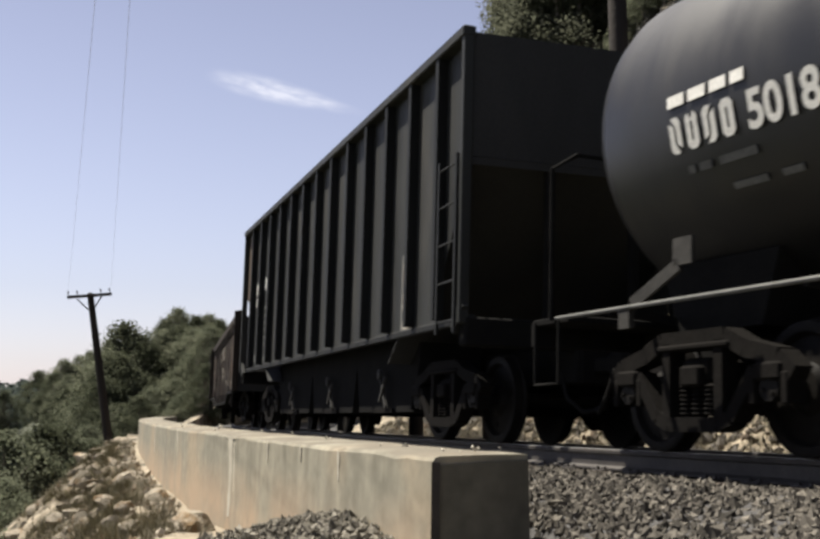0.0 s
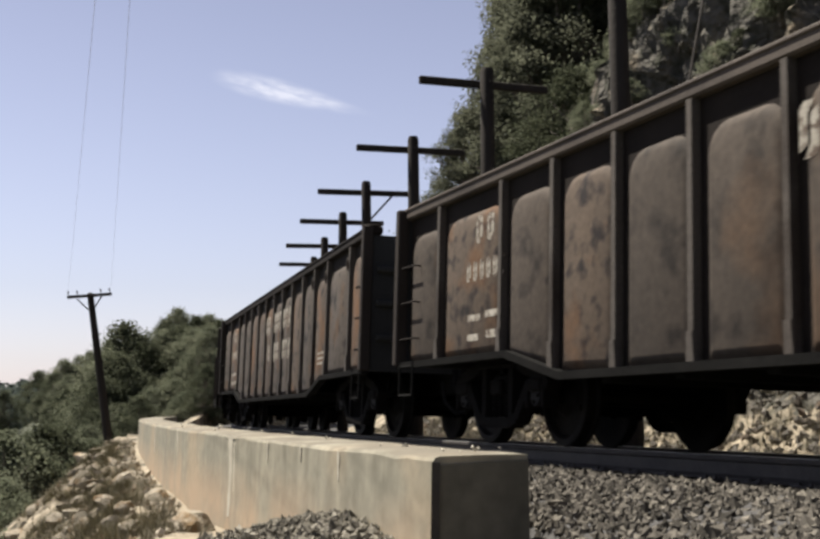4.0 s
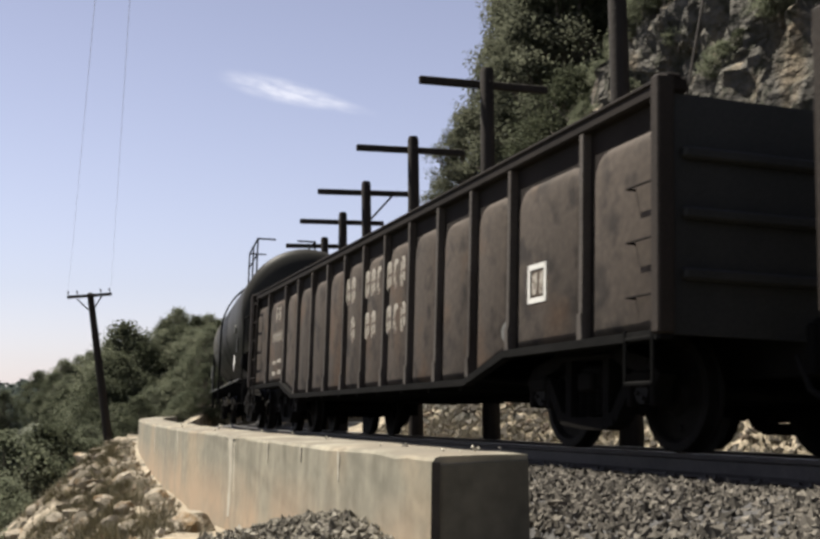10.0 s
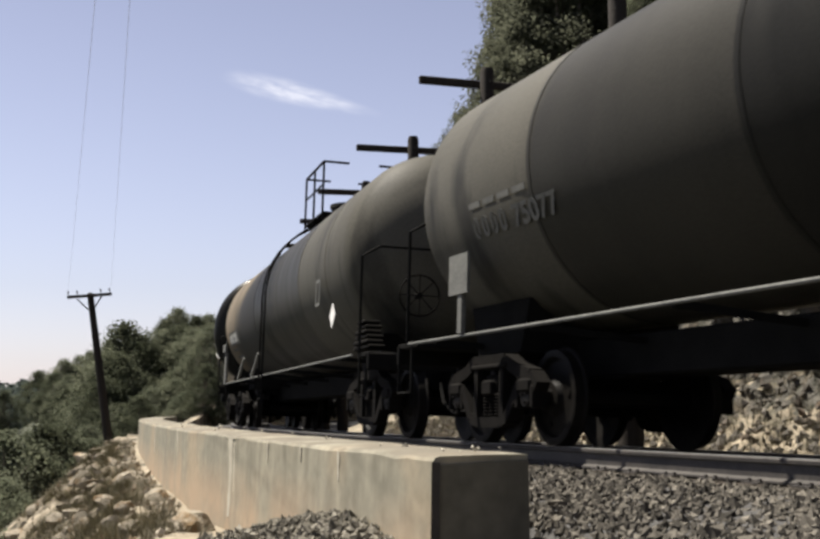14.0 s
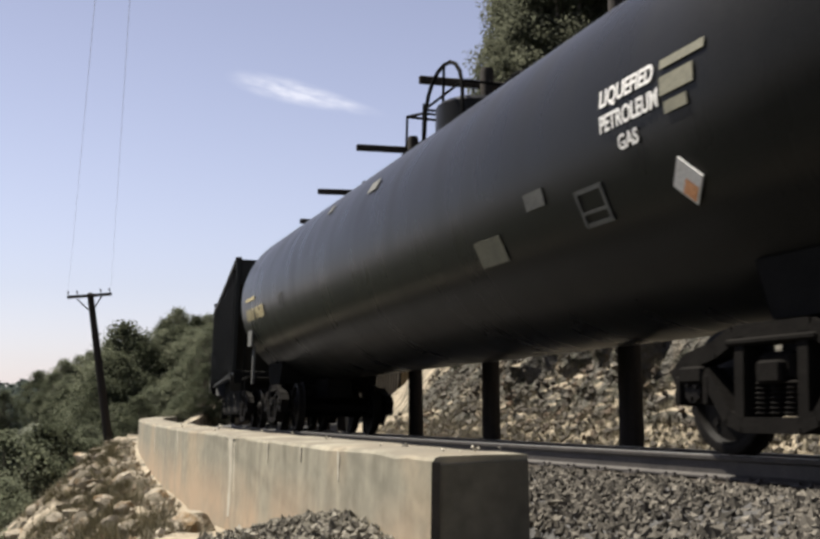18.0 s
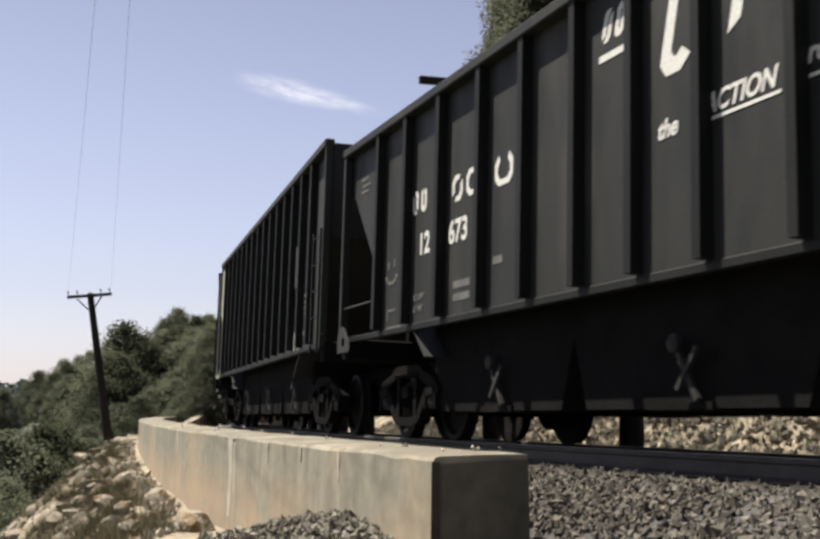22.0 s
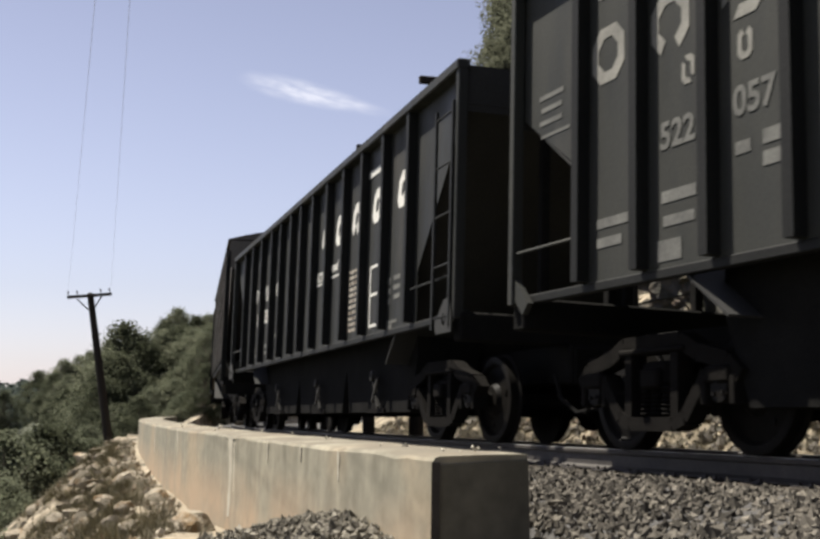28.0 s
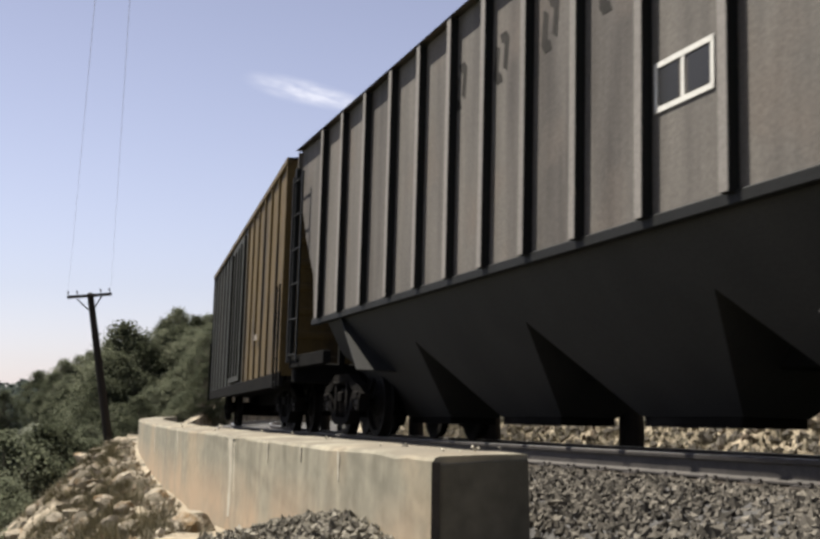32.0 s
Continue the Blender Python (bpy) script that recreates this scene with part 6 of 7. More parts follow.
b = hopper_car("hopper_car", "tall black open hopper car with twelve ribbed panels and chalked marks", 14.4, 4.39, 1.12, 12, M_BLACK, M_BLACK, end_cut=(3.0, 1.7, 1.0), posts=[-6.13 + 1.035 * k for k in range(13)])
part("rust_panel", Geo().prism([(-7.12, 2.82), (-6.2, 2.82), (-6.2, 4.24), (-7.12, 4.24)], Y - 0.012, Y - 0.004), M_GONLOW, b, "rusty brown end panel")
blocks(b, 3, -5.95, 2.82, 0.25, Y, M_LETTER, pitch=0.72)
blocks(b, 2, -4.95, 2.84, 0.25, Y, M_LETTER, pitch=1.0)
blocks(b, 4, -5.95, 2.57, 0.17, Y, M_LETTER, pitch=0.9, wide=0.7)
bars(b, [(-4.92, 2.44 - k * 0.15, 0.10, 0.06) for k in range(6)] + [(-4.32, 2.54 - k * 0.18, 0.08, 0.06) for k in range(4)] + [(-5.95, 1.40, 0.26, 0.16), (-5.58, 1.40, 0.26, 0.18), (-4.9, 1.38, 0.7, 0.08)], Y, M_LETTERFADE)
frame_mark(b, 4.76, 1.26, 0.52, 0.98, Y, M_LETTERFADE, t=0.06)
bars(b, [(4.82, 1.32, 0.40, 0.10), (4.82, 1.55, 0.40, 0.22), (4.82, 1.86, 0.40, 0.28)], Y - 0.004, M_LETTERWORN, "chalk_patch")
couple(b, 97.6, 112.0, 5.48)

GY = -(1.55 - 0.17) - 0.0615


def south_marks(car, x, mat):
    """The big two-line mark in plain blocks, groups between the posts."""
    for x0, n in ((0.11, 2), (1.12, 3), (2.14, 3)):
        blocks(car, n, x + x0, 1.89, 0.38, GY, mat, pitch=0.74, wide=0.48, first=n if x0 < 2 else 4)
    for x0, n in ((0.42, 1), (1.16, 2), (2.16, 3)):
        blocks(car, n, x + x0, 1.32, 0.37, GY, mat, pitch=0.80, wide=0.50, first=n + 1)


SHIFT = (-0.25, 0.07, -0.13, 0.0)
for k, (rear, front, mat, odd) in enumerate(((80.35, 96.4, M_GON3, M_GON2), (62.95, 78.9, M_GON, M_GON2), (45.2, 61.45, M_GON, M_GON2), (27.3, 43.5, M_GON3, None))):
    texts = ("rusty brown gondola car with big worn cream lettering", "dented brown gondola car streaked with orange rust, worn lettering", "orange-brown gondola car with a boxed stencil and worn lettering", "dark brown gondola car with clear cream lettering")
    gcar = gondola("gondola_car", texts[k], front - rear, mat, seed=k, oddmat=odd, shift=SHIFT[k], top=(2.72, 2.78, 2.70, 2.77)[k], chordmat=M_GONTOP if k == 0 else None, laddered=k == 3)
    south_marks(gcar, -1.02 + SHIFT[k], M_LETTERWORN)
    hh = (front - rear) / 2
    blocks(gcar, 2, -6.02, 2.04, 0.29, GY, M_LETTERWORN, pitch=0.90, wide=0.5)
    blocks(gcar, 6, -6.24, 1.66, 0.21, GY, M_LETTERWORN, pitch=0.74, wide=0.46)
    bars(gcar, [(-6.2, 1.24, 0.30, 0.07), (-5.78, 1.26, 0.34, 0.07), (-6.2, 1.04, 0.26, 0.07), (-5.75, 1.05, 0.30, 0.08)], GY, M_LETTERWORN)
    if k == 1:
        bars(gcar, [(hh - 3.35, 1.24, 0.6, 0.035), (hh - 3.35, 1.16, 0.62, 0.035), (hh - 3.35, 1.08, 0.5, 0.035)], GY, M_LETTERWORN)
    elif k == 0:
        bars(gcar, [(5.85, 1.46, 0.42, 0.04), (5.9, 1.02, 0.40, 0.05), (5.8, 1.02, 0.05, 0.20), (4.28, 1.16, 0.5, 0.05), (4.28, 1.08, 0.6, 0.04), (3.12, 1.12, 0.34, 0.12), (5.3, 1.0, 0.5, 0.04), (5.3, 1.1, 0.3, 0.04)], GY, M_LETTERWORN)
    elif k == 2:
        frame_mark(gcar, 6.72, 1.06, 0.46, 0.86, GY, M_LETTERWORN, t=0.05)
        bars(gcar, [(5.8, 1.0, 0.12, 0.10), (6.15, 1.0, 0.1, 0.14), (6.75, 0.98, 0.5, 0.04)], GY, M_LETTERWORN)
    else:
        frame_mark(gcar, 5.60, 1.30, 0.40, 0.36, GY, M_LETTER, t=0.05, mid=0)
        bars(gcar, [(5.70, 1.38, 0.10, 0.20), (5.85, 1.38, 0.08, 0.20)], GY, M_LETTERWORN)
        part("splash", Geo().lathe([(GY - 0.012, 0.0), (GY - 0.012, 0.09), (GY, 0.10)], 9, "y", Matrix.Translation((5.1, 0, 1.08))), M_LETTERFADE, gcar, "pale splash of paint")
    if k < 2:
        for x in (4.14, 5.18, 6.72):
            ring = [Vector((x + 0.065 * math.sin(q), -1.465, 2.42 + 0.085 * math.cos(q))) for q in [j * math.pi / 5 for j in range(11)]]
            part("tie_ring", Geo().tube(ring, 0.018, 5), M_GONRIB, gcar)
    couple(gcar, rear, front, hh - 1.95)

# grey tank car with pale courses at its rear
g1 = tank_car("tank_car", "grimy grey tank car with pale bands and a side ladder", 16.1, 1.50, 2.70, 14.9,
              [(-7.45, -4.55, M_TANKLIGHT), (-4.55, -1.45, M_TANKSOFT), (-1.45, 1.15, M_TANKGREY), (1.15, 7.45, M_TANKMID)], platform=1.53, ladder_x=0.1, manway=0.33)
for k in range(8):
    x = 0.1 + k * 0.17 + 0.06 * ((k * 7) % 3)
    g = Geo()
    n = 7 + (k * 5) % 5
    for q in range(n):
        z = 4.05 - q * 0.17
        y, _ = tank_spot(1.506, 2.70, z)
        w = (0.05 + 0.025 * ((k * 3) % 3)) * math.sin(math.pi * (q + 0.6) / (n + 0.2)) ** 0.5
        c = x + 0.03 * math.sin(k * 5 + q)
        g.v += [(c - w, y + 0.004, z), (c + w, y + 0.004, z), (c, y - 0.002, z)]
    g.f = [f for q in range(n - 1) for f in ((q * 3 + 3, q * 3 + 5, q * 3 + 2, q * 3), (q * 3 + 5, q * 3 + 4, q * 3 + 1, q * 3 + 2))]
    part("spill_streak", g, M_TANKSOFT if k % 3 == 1 else M_STAIN, g1)
tank_blocks(g1, 4, -5.86, 2.10, 0.22, 1.50, 2.70, M_LETTERFADE, pitch=0.9, wide=0.6)
tank_words(g1, "75077", -4.98, 2.10, 0.22, 1.50, 2.70, M_LETTERFADE, "car_number", 1.15)
tank_label(g1, [(-5.88 + q * 0.33, 2.41, 0.26, 0.06) for q in range(4)], 1.50, 2.70, M_LETTERFADE)
part("pale_patch", Geo().lathe([(-1.512, 0.0), (-1.512, 0.10), (-1.45, 0.11)], 14, "y", Matrix.Translation((5.08, 0, 2.40))), M_LETTERFADE, g1)
part("brake_cylinder", Geo().lathe([(-0.02, 0.26), (0.42, 0.26), (0.44, 0.16)], 16, "x", Matrix.Translation((6.85, -1.2, 1.52))), M_TRUCK, g1)
part("grey_board", Geo().box(6.75, -1.53, 1.9, 0.32, 0.03, 0.32), M_TANKSOFT, g1)
part("placard", Geo().box(0, 0, 0, 0.26, 0.012, 0.26, Matrix.Translation((6.5, -1.57, 1.5)) @ Matrix.Rotation(math.pi / 4, 4, "Y")), M_PLACARD, g1, "white diamond placard")
part("placard_board", Geo().box(-5.97, -1.545, 1.74, 0.46, 0.03, 0.42).box(-5.95, -1.52, 1.35, 0.10, 0.05, 0.45), M_LETTERFADE, g1, "grey board on a bracket")
couple(g1, 9.5, 25.6, 6.05)

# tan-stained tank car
t2 = tank_car("tank_car", "tank car with a dusty tan rear course stained black, shade painted below", 16.2, 1.52, 2.68, 15.0,
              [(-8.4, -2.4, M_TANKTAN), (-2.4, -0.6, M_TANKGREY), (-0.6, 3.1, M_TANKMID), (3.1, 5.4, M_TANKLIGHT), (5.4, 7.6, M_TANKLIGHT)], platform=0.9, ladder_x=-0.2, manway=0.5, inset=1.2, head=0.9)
tank_label(t2, [(-6.92, 2.05, 1.75, 0.34)], 1.52, 2.68, M_STAIN, "dark_number_panel", lift=0.006)
tank_blocks(t2, 4, -6.86, 2.11, 0.22, 1.52, 2.68, M_LETTER, pitch=0.78, wide=0.52)
tank_words(t2, "2001", -6.10, 2.11, 0.22, 1.52, 2.68, M_LETTER, "car_number", 1.0)
tank_label(t2, [(-6.80, 1.91, 0.20, 0.08), (-6.52, 1.91, 0.25, 0.08), (-6.17, 1.91, 0.16, 0.08), (-6.72, 1.74, 0.16, 0.07), (-6.47, 1.74, 0.24, 0.07), (-6.12, 1.74, 0.4, 0.07)], 1.52, 2.68, M_LETTERFADE)
frame_mark(t2, 5.0, 1.98, 0.32, 0.42, -1.56, M_LETTERFADE, mid=0)
part("placard", Geo().box(0, 0, 0, 0.26, 0.012, 0.26, Matrix.Translation((6.45, -1.58, 1.72)) @ Matrix.Rotation(math.pi / 4, 4, "Y")), M_PLACARD, t2, "white diamond placard")
part("placard_board", Geo().box(-7.02, -1.56, 2.0, 0.44, 0.06, 0.22, ch=0.02).box(-7.02, -1.52, 1.5, 0.30, 0.05, 0.80), M_LETTERFADE, t2, "grey board on a bracket")
for x in (-4.6, -2.3):
    part("side_brace", Geo().beam((x, -1.5, 1.14), (x + 0.45, -1.44, 1.62), 0.05, 0.05), M_LETTERFADE, t2)
g = Geo()
for k in range(6):
    g.box(7.3, -1.22 - 0.02 * (k % 2), 1.22 + 0.07 * k, 0.9 - 0.1 * k, 0.25, 0.06, ch=0.02)
part("brake_rigging", g, M_TRUCK, t2)
couple(t2, -8.0, 8.2, 6.9)

# glossy black pressure tank car
TR, TZ = 1.65, 2.71
t3 = tank_car("tank_car", "long glossy black pressure tank car with sign panels", 20.9, TR, TZ, 19.8, [(-9.9, -4.6, M_TANKBLACK), (-4.6, 0, M_TANKBLACK), (0, 4.6, M_TANKBLACK), (4.6, 9.9, M_TANKBLACK)], rail=False, platform=0.0, manway=0.0, inset=2.2)
g = Geo()
for s in (-1, 1):
    arc = [Vector((0.0 + 0.8 * math.cos(q), s * 0.55, 4.3 + 1.0 * math.sin(q) ** 0.6 if 0 < q < math.pi else 4.3)) for q in [k * math.pi / 10 for k in range(11)]]
    g.tube(arc, 0.03, 6)
    g.cyl((-0.8, s * 0.55, 4.85), (0.8, s * 0.55, 4.85), 0.022, 6)
    g.cyl((0.0, s * 0.55, 4.3), (0.0, s * 0.55, 5.28), 0.022, 6)
for e in (-0.8, 0.8):
    g.cyl((e, -0.55, 4.85), (e, 0.55, 4.85), 0.022, 6)
part("dome_guard_rail", g, M_UNDER, t3)
g = Geo()
g.box(-1.4, 0, 4.38, 1.0, 1.1, 0.05)
for x in (-1.0, -1.8):
    for s in (-1, 1):
        g.cyl((x, s * 0.5, 4.3), (x, s * 0.5, 5.0), 0.022, 6)
g.tube([Vector((-1.8, -0.5, 5.0)), Vector((-1.0, -0.5, 4.85)), Vector((-1.0, 0.5, 4.85)), Vector((-1.8, 0.5, 5.0)), Vector((-1.8, -0.5, 5.0))], 0.022, 6)
part("dome_steps", g, M_UNDER, t3)
part("protective_housing", Geo().lathe([(4.28, 0.62), (4.7, 0.62), (4.76, 0.55), (4.76, 0.0)], 20, "z", Matrix.Translation((0.0, 0, 0))), M_TANKBLACK, t3, smooth=40)
g = Geo()
g.tube([Vector((-5.6 + 0.18 * math.cos(q), 0, 4.34 + 0.26 * math.sin(q))) for q in [k * math.pi / 8 for k in range(9)]], 0.02, 5)
part("lifting_eye", g, M_UNDER, t3)
tank_words(t3, "LIQUEFIED", 6.85, 2.73, 0.14, TR, TZ, M_PLACARD, "sign_lettering", 0.92)
tank_words(t3, "PETROLEUM", 6.85, 2.52, 0.14, TR, TZ, M_PLACARD, "sign_lettering", 0.85)
tank_words(t3, "GAS", 7.11, 2.33, 0.12, TR, TZ, M_PLACARD, "sign_lettering", 1.0)
tank_label(t3, [(7.78, 2.78, 0.58, 0.07), (7.78, 2.58, 0.44, 0.14), (7.82, 2.44, 0.3, 0.09)], TR, TZ, M_OLIVE)
tank_label(t3, [(3.81, 1.80, 0.68, 0.28)], TR, TZ, M_OLIVE, "sign_panel")
tank_label(t3, [(5.25, 2.16, 0.40, 0.16)], TR, TZ, M_LETTERFADE, "sign_panel")
for row in ((6.22, 1.86, 0.48, 0.04), (6.22, 2.13, 0.48, 0.04), (6.22, 1.86, 0.04, 0.31), (6.66, 1.86, 0.04, 0.31), (6.22, 1.96, 0.48, 0.03)):
    tank_label(t3, [row], TR, TZ, M_LETTERFADE, "stencil_box")
yy, tt = tank_spot(TR + 0.02, TZ, 1.95)
mm = Matrix.Translation((7.88, yy, 1.95)) @ Matrix.Rotation(-tt, 4, "X") @ Matrix.Rotation(math.pi / 4, 4, "Y")
part("placard", Geo().box(0, 0, 0, 0.27, 0.012, 0.27, mm), M_PLACARD, t3, "white and orange diamond placard")
part("placard_edge", Geo().box(0.05, -0.008, -0.05, 0.13, 0.012, 0.13, mm), M_ORANGE, t3)
tank_blocks(t3, 4, -8.94, 2.23, 0.25, TR, TZ, M_YELLOW, pitch=0.8, wide=0.54)
tank_words(t3, "99688", -8.04, 2.23, 0.25, TR, TZ, M_YELLOW, "car_number", 1.0)
tank_label(t3, [(-8.95 + q * 0.25, 2.63, 0.20, 0.07) for q in range(4)], TR, TZ, M_YELLOW)
tank_label(t3, [(-5.73, 2.24, 0.03, 0.27), (-5.48, 2.24, 0.03, 0.27), (-5.73, 2.48, 0.28, 0.03), (-5.73, 2.24, 0.28, 0.03)], TR, TZ, M_LETTERFADE)
tank_label(t3, [(-0.41, 3.39, 0.42, 0.18), (-3.01, 3.54, 0.2, 0.16)], TR, TZ, M_LETTERFADE, "worn_decal")
part("placard_board", Geo().box(-9.08, -1.5, 1.95, 0.4, 0.04, 0.42).box(-9.05, -1.42, 1.35, 0.08, 0.05, 0.8), M_LETTERFADE, t3, "grey board on a bracket")
couple(t3, -29.9, -9.0, 8.25)


def grande(car, x0, mat, box, data, xs):
    """The large slanting mark in plain outlines, the slogan and the data stencils."""
    blocks(car, 2, xs[0], 3.44, 0.28, Y, mat, pitch=0.75, slant=0.28, first=2)
    bars(car, [(xs[0] - 0.03, 3.28, 0.44, 0.06)], Y, mat, "underline")
    for x, z, w, h, gap in zip(xs[1:], (2.88, 2.88, 2.88, 2.88, 2.88, 2.88), (0.40, 0.36, 0.38, 0.44, 0.42, 0.40), (0.84, 0.46, 0.46, 0.46, 0.46, 0.46),
                               ((2, 3, 4), (0, 1, 2, 7), (), (0,), (), (2,))):
        part("railway_mark", outline(w, h, 0.13, gap, 0.26), mat, car, smooth=0, at=Matrix.Translation((x, Y, z)))
    bars(car, [(xs[5] - 0.30, 3.56, 0.86, 0.09), (xs[5] + 0.47, 3.16, 0.12, 0.42)], Y, mat, "overline")
    words(car, "the", x0 + 0.78, 2.40, 0.15, Y, mat, 0.3, "slogan")
    words(car, "ACTION", x0 + 1.40, 2.45, 0.15, Y, mat, 0.3, "slogan")
    words(car, "road", x0 + 2.50, 2.51, 0.15, Y, mat, 0.3, "slogan")
    bars(car, [(x0 + 1.33, 2.39, 0.92, 0.025), (x0 + 2.4, 2.41, 0.6, 0.025)], Y, mat, "underline")
    dx, dz, count = data
    bars(car, [(dx, dz + q * 0.085, 0.52 if q % 5 < 2 else 0.74, 0.045) for q in range(count)], Y, M_LETTERWORN)
    frame_mark(car, *box, Y, mat, t=0.04)
    bars(car, [(5.15, 1.95, 0.12, 0.08), (5.15, 1.82, 0.12, 0.08), (5.15, 1.69, 0.1, 0.07), (5.41, 1.98, 0.28, 0.06), (5.41, 1.86, 0.28, 0.06), (5.43, 1.74, 0.26, 0.06), (5.08, 1.44, 0.5, 0.04), (5.13, 1.37, 0.24, 0.06)], Y, M_LETTERFADE)


def road_number(car, xs, left, right, mat):
    """Reporting mark in plain blocks, the car's number, and the load stencils."""
    blocks(car, 2, xs[0] - 0.34, 2.69, 0.28, Y, mat, pitch=0.95, wide=0.6)
    blocks(car, 2, xs[1] - 0.34, 2.63, 0.30, Y, mat, pitch=1.3, wide=0.95, first=2)
    blocks(car, 1, xs[2] - 0.34, 2.59, 0.32, Y, mat, wide=1.3, first=1)
    words(car, left, xs[3] - 0.31, 2.18, 0.26, Y, mat, name="car_number")
    words(car, right, xs[4] - 0.31, 2.18, 0.26, Y, mat, name="car_number")
    words(car, "LD LMT", xs[0] - 0.25, 1.64, 0.075, Y, M_LETTERFADE)
    words(car, "LT WT", xs[0] - 0.25, 1.50, 0.075, Y, M_LETTERFADE)
    bars(car, [(xs[1] - 0.26, 1.66, 0.44, 0.08), (xs[1] - 0.26, 1.52, 0.44, 0.08), (xs[2] - 0.36, 1.80, 0.22, 0.08)], Y, M_LETTERFADE)


OLD_POSTS = (-6.26, -5.24, -4.17, -3.06, -2.05, -1.03, -0.1, 0.82, 1.85, 2.9, 3.95, 5.0, 6.1)
j = hopper_car("hopper_car", "black open hopper car with a large white slanting mark", 15.4, 4.05, 1.18, 12, M_BLACK, M_BLACK, end_cut=(3.5, 1.9, 1.48), posts=OLD_POSTS, gusset=True)
grande(j, -0.62, M_LETTER, (4.06, 1.41, 0.54, 0.36), (2.98, 1.47, 8), (-0.70, 0.18, 1.04, 2.02, 3.03, 4.12, 5.20))
road_number(j, (-4.82, -3.60, -2.48, -4.64, -3.72), "12", "673", M_LETTER)
bars(j, [(-7.2, 3.5, 0.3, 0.04), (-7.15, 3.41, 0.34, 0.03), (-7.2, 3.33, 0.3, 0.03)], Y, M_LETTERFADE)
face = Geo()
face.box(-5.98, Y, 2.17, 0.05, 0.006, 0.10).box(-5.77, Y, 2.19, 0.05, 0.006, 0.10)
for q in range(6):
    t = lerp(-2.7, -0.44, q / 5)
    face.box(-5.87 + 0.2 * math.cos(t), Y, 2.08 + 0.14 * math.sin(t), 0.08, 0.006, 0.04)
part("chalk_drawing", face, M_LETTERFADE, j, "faint chalk smile")
bars(j, [(-6.0, 1.58, 0.28, 0.03), (-6.0, 1.46, 0.03, 0.14), (-6.0, 1.36, 0.5, 0.03)], Y, M_LETTERFADE)
couple(j, -46.85, -31.45, 5.98)

k1 = hopper_car("hopper_car", "tall grey-black open hopper car with a cream end panel", 15.2, 4.51, 1.22, 15, M_BLACK2, M_BLACK2, end_cut=(3.1, 2.3, 0.95), posts=[-6.72 + 0.93 * k for k in range(15)])
blocks(k1, 2, -5.53, 2.62, 0.27, Y, M_EMBLEM, pitch=0.95, wide=0.66)
blocks(k1, 2, -4.68, 2.60, 0.27, Y, M_EMBLEM, pitch=1.05, wide=0.74)
words(k1, "22", -5.57, 1.94, 0.38, Y, M_EMBLEM, name="car_number")
words(k1, "25", -4.68, 1.94, 0.36, Y, M_EMBLEM, name="car_number")
words(k1, "42", -3.74, 1.96, 0.34, Y, M_EMBLEM, name="car_number")
words(k1, "CAPY", -5.61, 1.70, 0.09, Y, M_LETTERFADE)
words(k1, "LD LMT", -5.61, 1.54, 0.08, Y, M_LETTERFADE)
words(k1, "LT WT", -5.61, 1.38, 0.08, Y, M_LETTERFADE)
bars(k1, [(-4.68, 1.66, 0.5, 0.09), (-4.68, 1.50, 0.5, 0.09), (-4.68, 1.34, 0.5, 0.09), (-3.72, 1.62, 0.2, 0.08), (-3.74, 1.32, 0.55, 0.07)], Y, M_LETTERFADE)
part("end_panel", Geo().prism([(-7.54, 3.12), (-6.91, 2.52), (-6.68, 2.52), (-6.68, 4.3), (-7.54, 4.3)], -1.512, -1.502), M_PALEPANEL, k1, "cream painted end panel")
g = Geo()
for x in (-7.60, -6.66):
    g.box(x, -1.555, 2.75, 0.06, 0.02, 2.9)
g.box(-7.15, -1.56, 1.34, 0.85, 0.02, 0.10)
part("end_trim", g, M_LETTERGREY, k1, "cream edge stripes")
frame_mark(k1, 4.60, 1.34, 0.44, 0.38, Y, M_LETTER, t=0.04, mid=0.3)
bars(k1, [(4.64 + 0.16 * (q % 2), 2.18 - 0.11 * (q // 2), 0.10 + 0.08 * (q % 2), 0.06) for q in range(8)] + [(5.30 + 0.15 * (q % 2), 2.26 - 0.10 * (q // 2), 0.08 + 0.08 * (q % 2), 0.05) for q in range(8)] + [(5.38, 1.62, 0.22, 0.08)], Y, M_LETTERFADE)
part("tack_board", Geo().box(4.86, -1.46, 2.86, 0.30, 0.03, 0.75, ch=0.01), M_BLACK2, k1)
couple(k1, -63.2, -48.0, 5.88)

